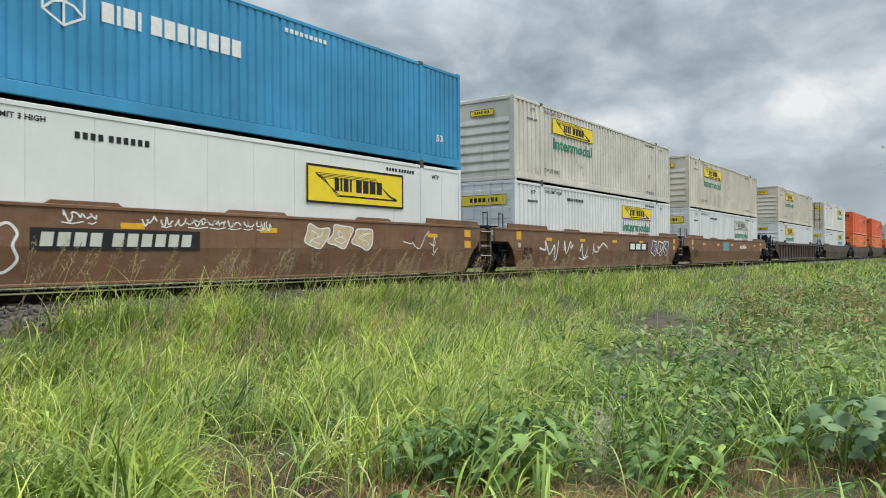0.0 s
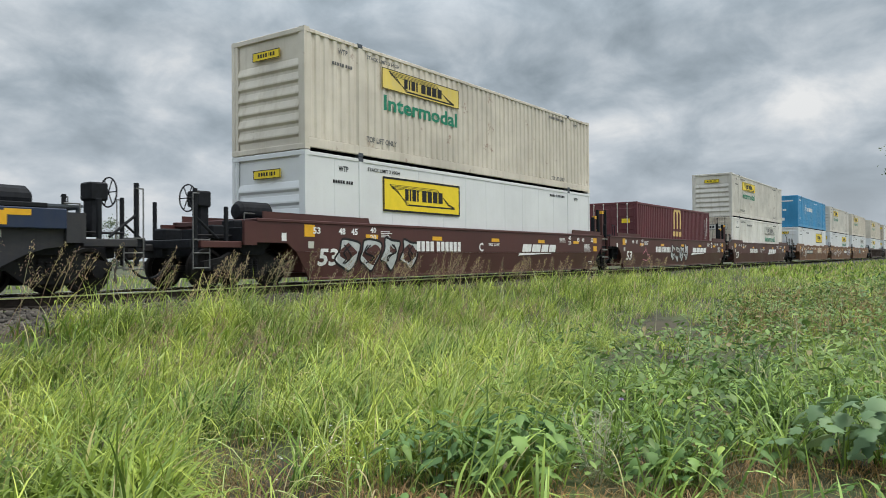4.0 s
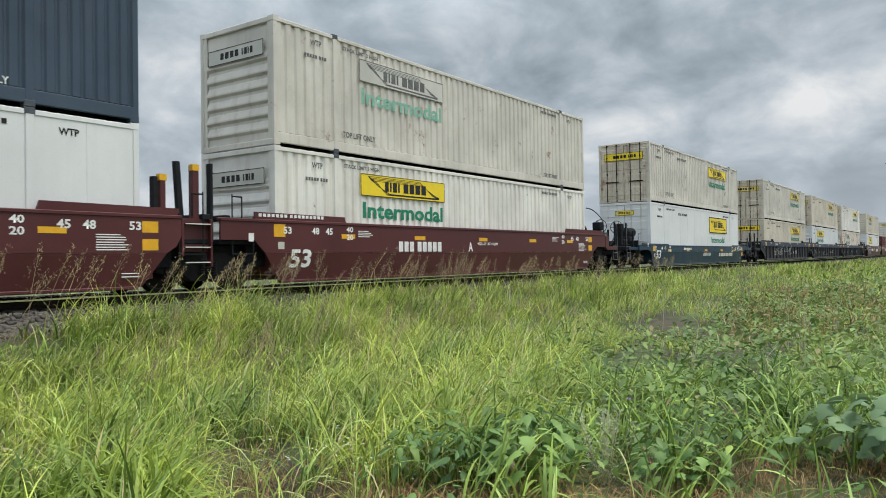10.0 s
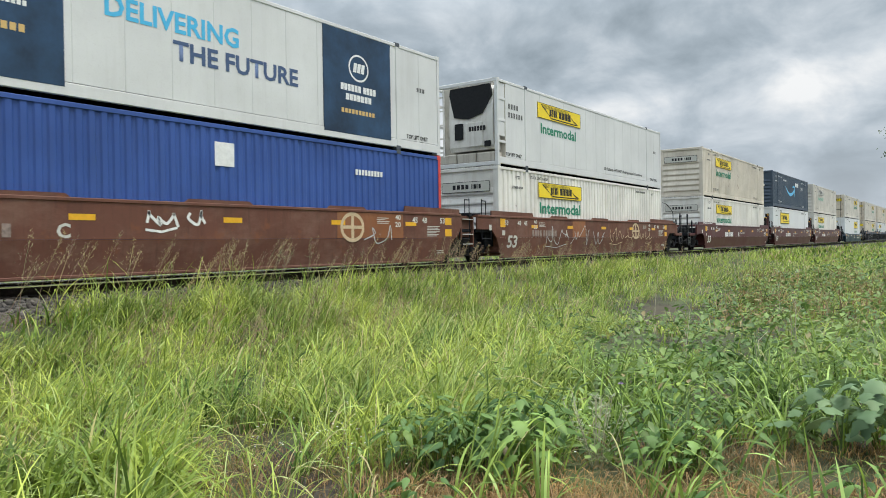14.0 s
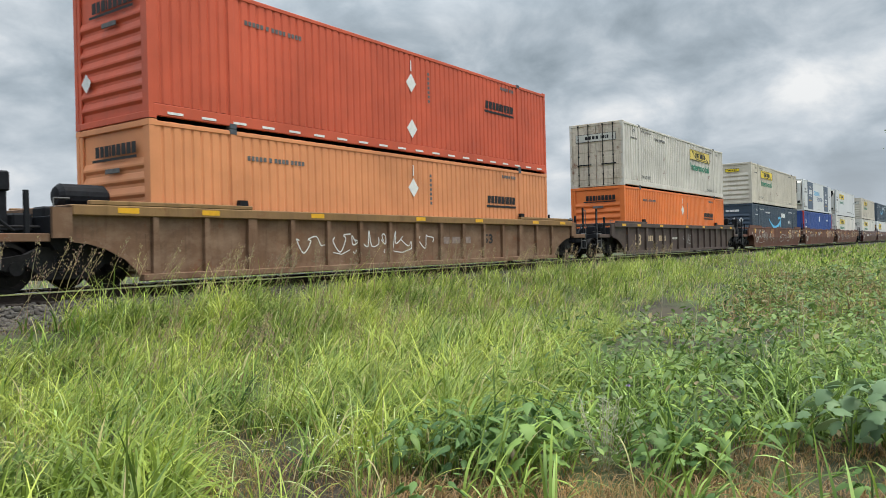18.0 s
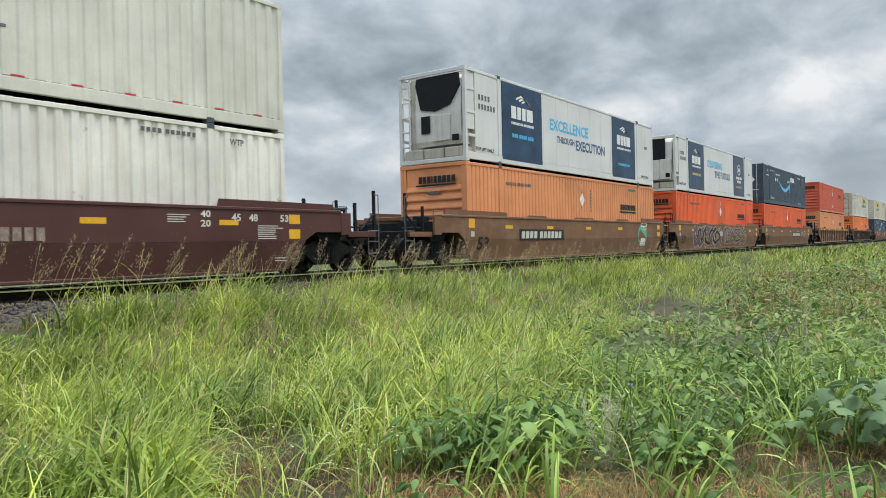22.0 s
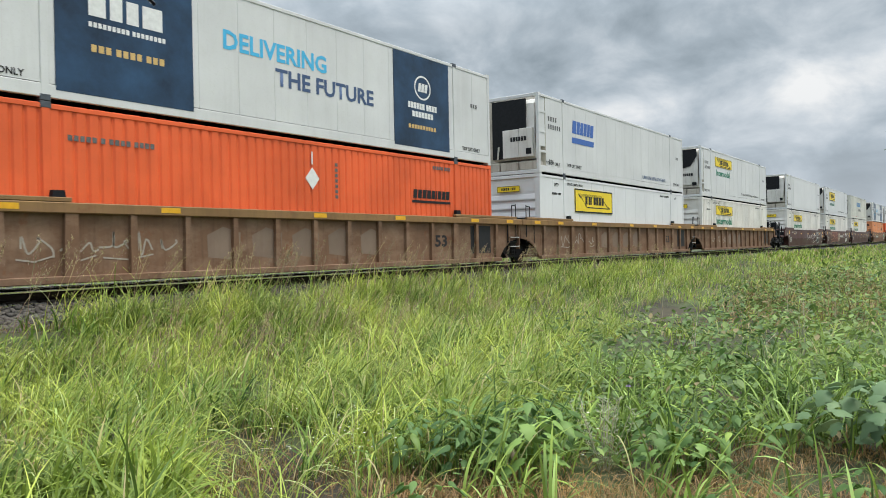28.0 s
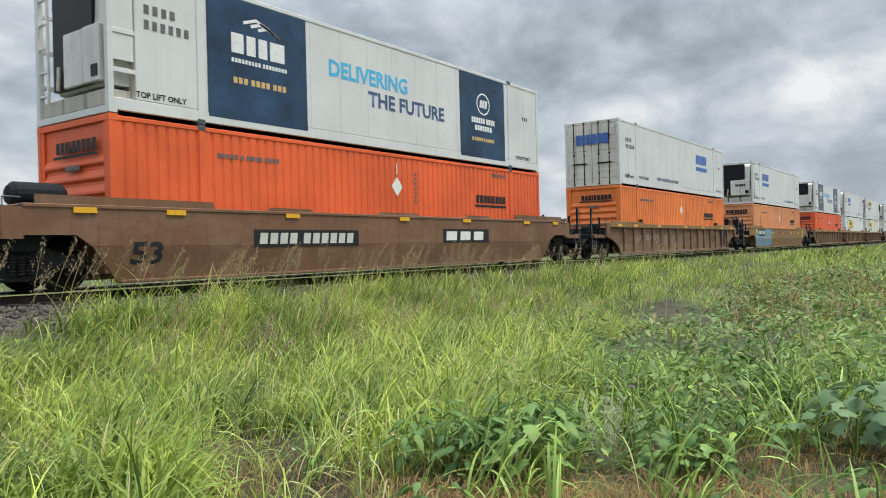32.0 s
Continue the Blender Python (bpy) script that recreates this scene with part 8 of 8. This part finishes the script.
        scrawl(car, 2.4, 5.4, 0.8, 1.4, OUT - 0.004, "tan", 61, None, 0.03)
        part("round_emblem", drape(Geo().ribbon([(9.85 + 0.36 * math.cos(a * math.pi / 10), 0.95 + 0.33 * math.sin(a * math.pi / 10)) for a in range(21)], 0.12, OUT - 0.006)), GRAF["violet"], car)
        part("side_patch", Geo().slab([(7.1, 1.2), (9.3, 1.2), (9.5, 1.42), (6.9, 1.42)], OUT - 0.02, OUT), C_GOLD, car)
        part("number_plate", Geo().box(0.5, OUT - 0.012, 0.95, 2.45, OUT - 0.009, 1.4), INK, car)
        number_bars(car, 0.62, 1.06, 1.7, 0.24, (4, 0, 0, 4), OUT - 0.01, GREYS)


def hand_outline(car, x, y, k):
    """A sprayed fist-like balloon shape."""
    fill = GRAF["white"] if k == 1 else GRAF["black"]
    line = GRAF["black"] if k == 1 else GRAF["white"]
    if k == 0:
        return
    f, g = Geo(), Geo()
    for cx, cz, rx, rz in ((0.0, 0.95, 0.28, 0.42), (0.5, 1.0, 0.24, 0.36), (0.35, 0.55, 0.5, 0.3), (0.95, 0.55, 0.32, 0.24)):
        pts = [(x + cx + rx * math.cos(a * math.pi / 9), cz + rz * math.sin(a * math.pi / 9)) for a in range(18)]
        f.slab(pts, y - 0.005 - 0.001 * cx, y - 0.003)
        g.ribbon(pts + pts[:1], 0.05, y - 0.008)
    part("graffiti_fill", drape(f), fill, car)
    part("graffiti", drape(g), line, car)


W = lambda mat=WHITE, end="ribs", sign="r", style="yellow", **kw: (white_box, {"mat": mat, "end": end, "sign": sign, "style": style, **kw})
O = lambda mat, **kw: (orange_box, {"mat": mat, **kw})
R = lambda art, end="unit": (reefer_box, {"art": art, "end": end})
# unit: (lower box, upper box)
LOADS = {
    -7: (O(ORANGE), R("panels")),
    -6: (O(ORANGE), O(REDOR, top=True)),
    -5: (O(ORANGE), O(REDOR, top=True)),
    -4: (W(CLEAN, "doors", "f"), W(WHITE, "doors", "f", top=True)),
    -3: (W(CLEAN, "ribs", "r"), W(CREAM, "ribs", "r", top=True)),
    -2: (W(CLEAN, "doors", "f", "bleached"), W(CREAM, "ribs", "r", top=True)),
    -1: (W(CLEAN, "doors", "f"), W(GREYW, "ribs", "r", top=True)),
    0: (W(CLEAN, "doors", "f", "framed", text=False, flat=True), (blue_box, {})),
    1: (W(WHITE, "doors", "f", "bleached", plate="bleached"), W(GREYW, "ribs", "r", top=True)),
    2: ((maroon_box, {}), None),
    3: (W(CLEAN, "ribs", "r", "framed", text=False, flat=True), W(CREAM, "ribs", "r", "faded", top=True)),
    4: (W(RUSTW, "ribs", "r", "bleached", plate="bleached"), W(WHITE, "doors", "f", "yellow", top=True)),
    5: (W(CLEAN, "ribs", "r"), W(CREAM, "doors", "f", "faded", top=True, plate="faded")),
    6: (W(CREAM, "doors", "f"), W(GREYW, "doors", "f", "faded", top=True, plate="faded")),
    7: (W(CLEAN, "doors", "f", "framed", flat=True), W(GREYW, "doors", "f", top=True)),
    8: (W(WHITE, "ribs", "r", plate="bleached"), W(GREYW, "ribs", "r", "bleached", top=True, plate="bleached", faded=True)),
    9: (W(CLEAN, "ribs", "r", "framed", flat=True), (navy_box, {"dias": ((12.55, 2.0), (13.05, 2.0))})),
    10: (W(WHITE, "ribs", "r", plate="bleached"), W(CREAM, "ribs", "r", top=True, plate="bleached")),
    11: (W(WHITE, "ribs", "r", plate="bleached"), R("sign")),
    12: ((royal_box, {}), R("panels")),
    13: ((navy_box, {"top": False, "dias": ((12.55, 1.7), (13.05, 1.7))}), W(CREAM, "ribs", "r", top=True)),
    14: (O(ORANGE), W(GREYW, "doors", "f", "faded", top=True, plate="bleached")),
    15: (O(TAN), O(REDP, top=True)),
    16: (O(REDOR), (navy_box, {"end": "doors", "dias": ((4.05, 1.95), (4.6, 1.95))})),
    17: (O(REDOR), R("panels")),
    18: (O(TAN), R("panels2")),
    19: (W(WHITE, "ribs", "r"), (swift_box, {})),
    20: (W(WHITE, "ribs", "r"), R("framed")),
    21: (W(WHITE, "ribs", "r"), R("bare")),
    22: (W(WHITE, "ribs", "r"), R("sign")),
    23: (W(CLEAN, "ribs", "r", "framed", text=False, flat=True), R("blue_r")),
    24: (O(REDOR), R("panels")),
    25: (O(TAN), R("blue_r")),
    26: (O(ORANGE), R("blue_f", "doors")),
    27: (O(REDOR), R("panels")),
}
TRAIN = assemble()


def motions():
    """Every car and container runs with the train; the wheelsets are turned by the distance run."""
    for ob, along, z in TRAIN:
        walk(ob, [(t, Matrix.Translation((s + along, NEAR, z))) for t, s in TRAVEL])
    # all wheels roll alike: one set of turns for the leading axles, one for the trailing
    steps = [i / FPS for i in range(int(32 * FPS) + 1)]
    run = np.interp(steps, [t for t, s in TRAVEL], [s for t, s in TRAVEL])
    first = {}
    for ws, a in WHEELSETS:
        if a not in first:
            walk(ws, [(t, Matrix.Translation((a, WIDE / 2, 0.425)) @ Matrix.Rotation(s / 0.425, 4, "Y")) for t, s in zip(steps, run)])
            first[a] = ws.animation_data
        else:
            ws.rotation_mode = "QUATERNION"
            ws.animation_data_create()
            ws.animation_data.action = first[a].action
            ws.animation_data.action_slot = first[a].action_slot


motions()
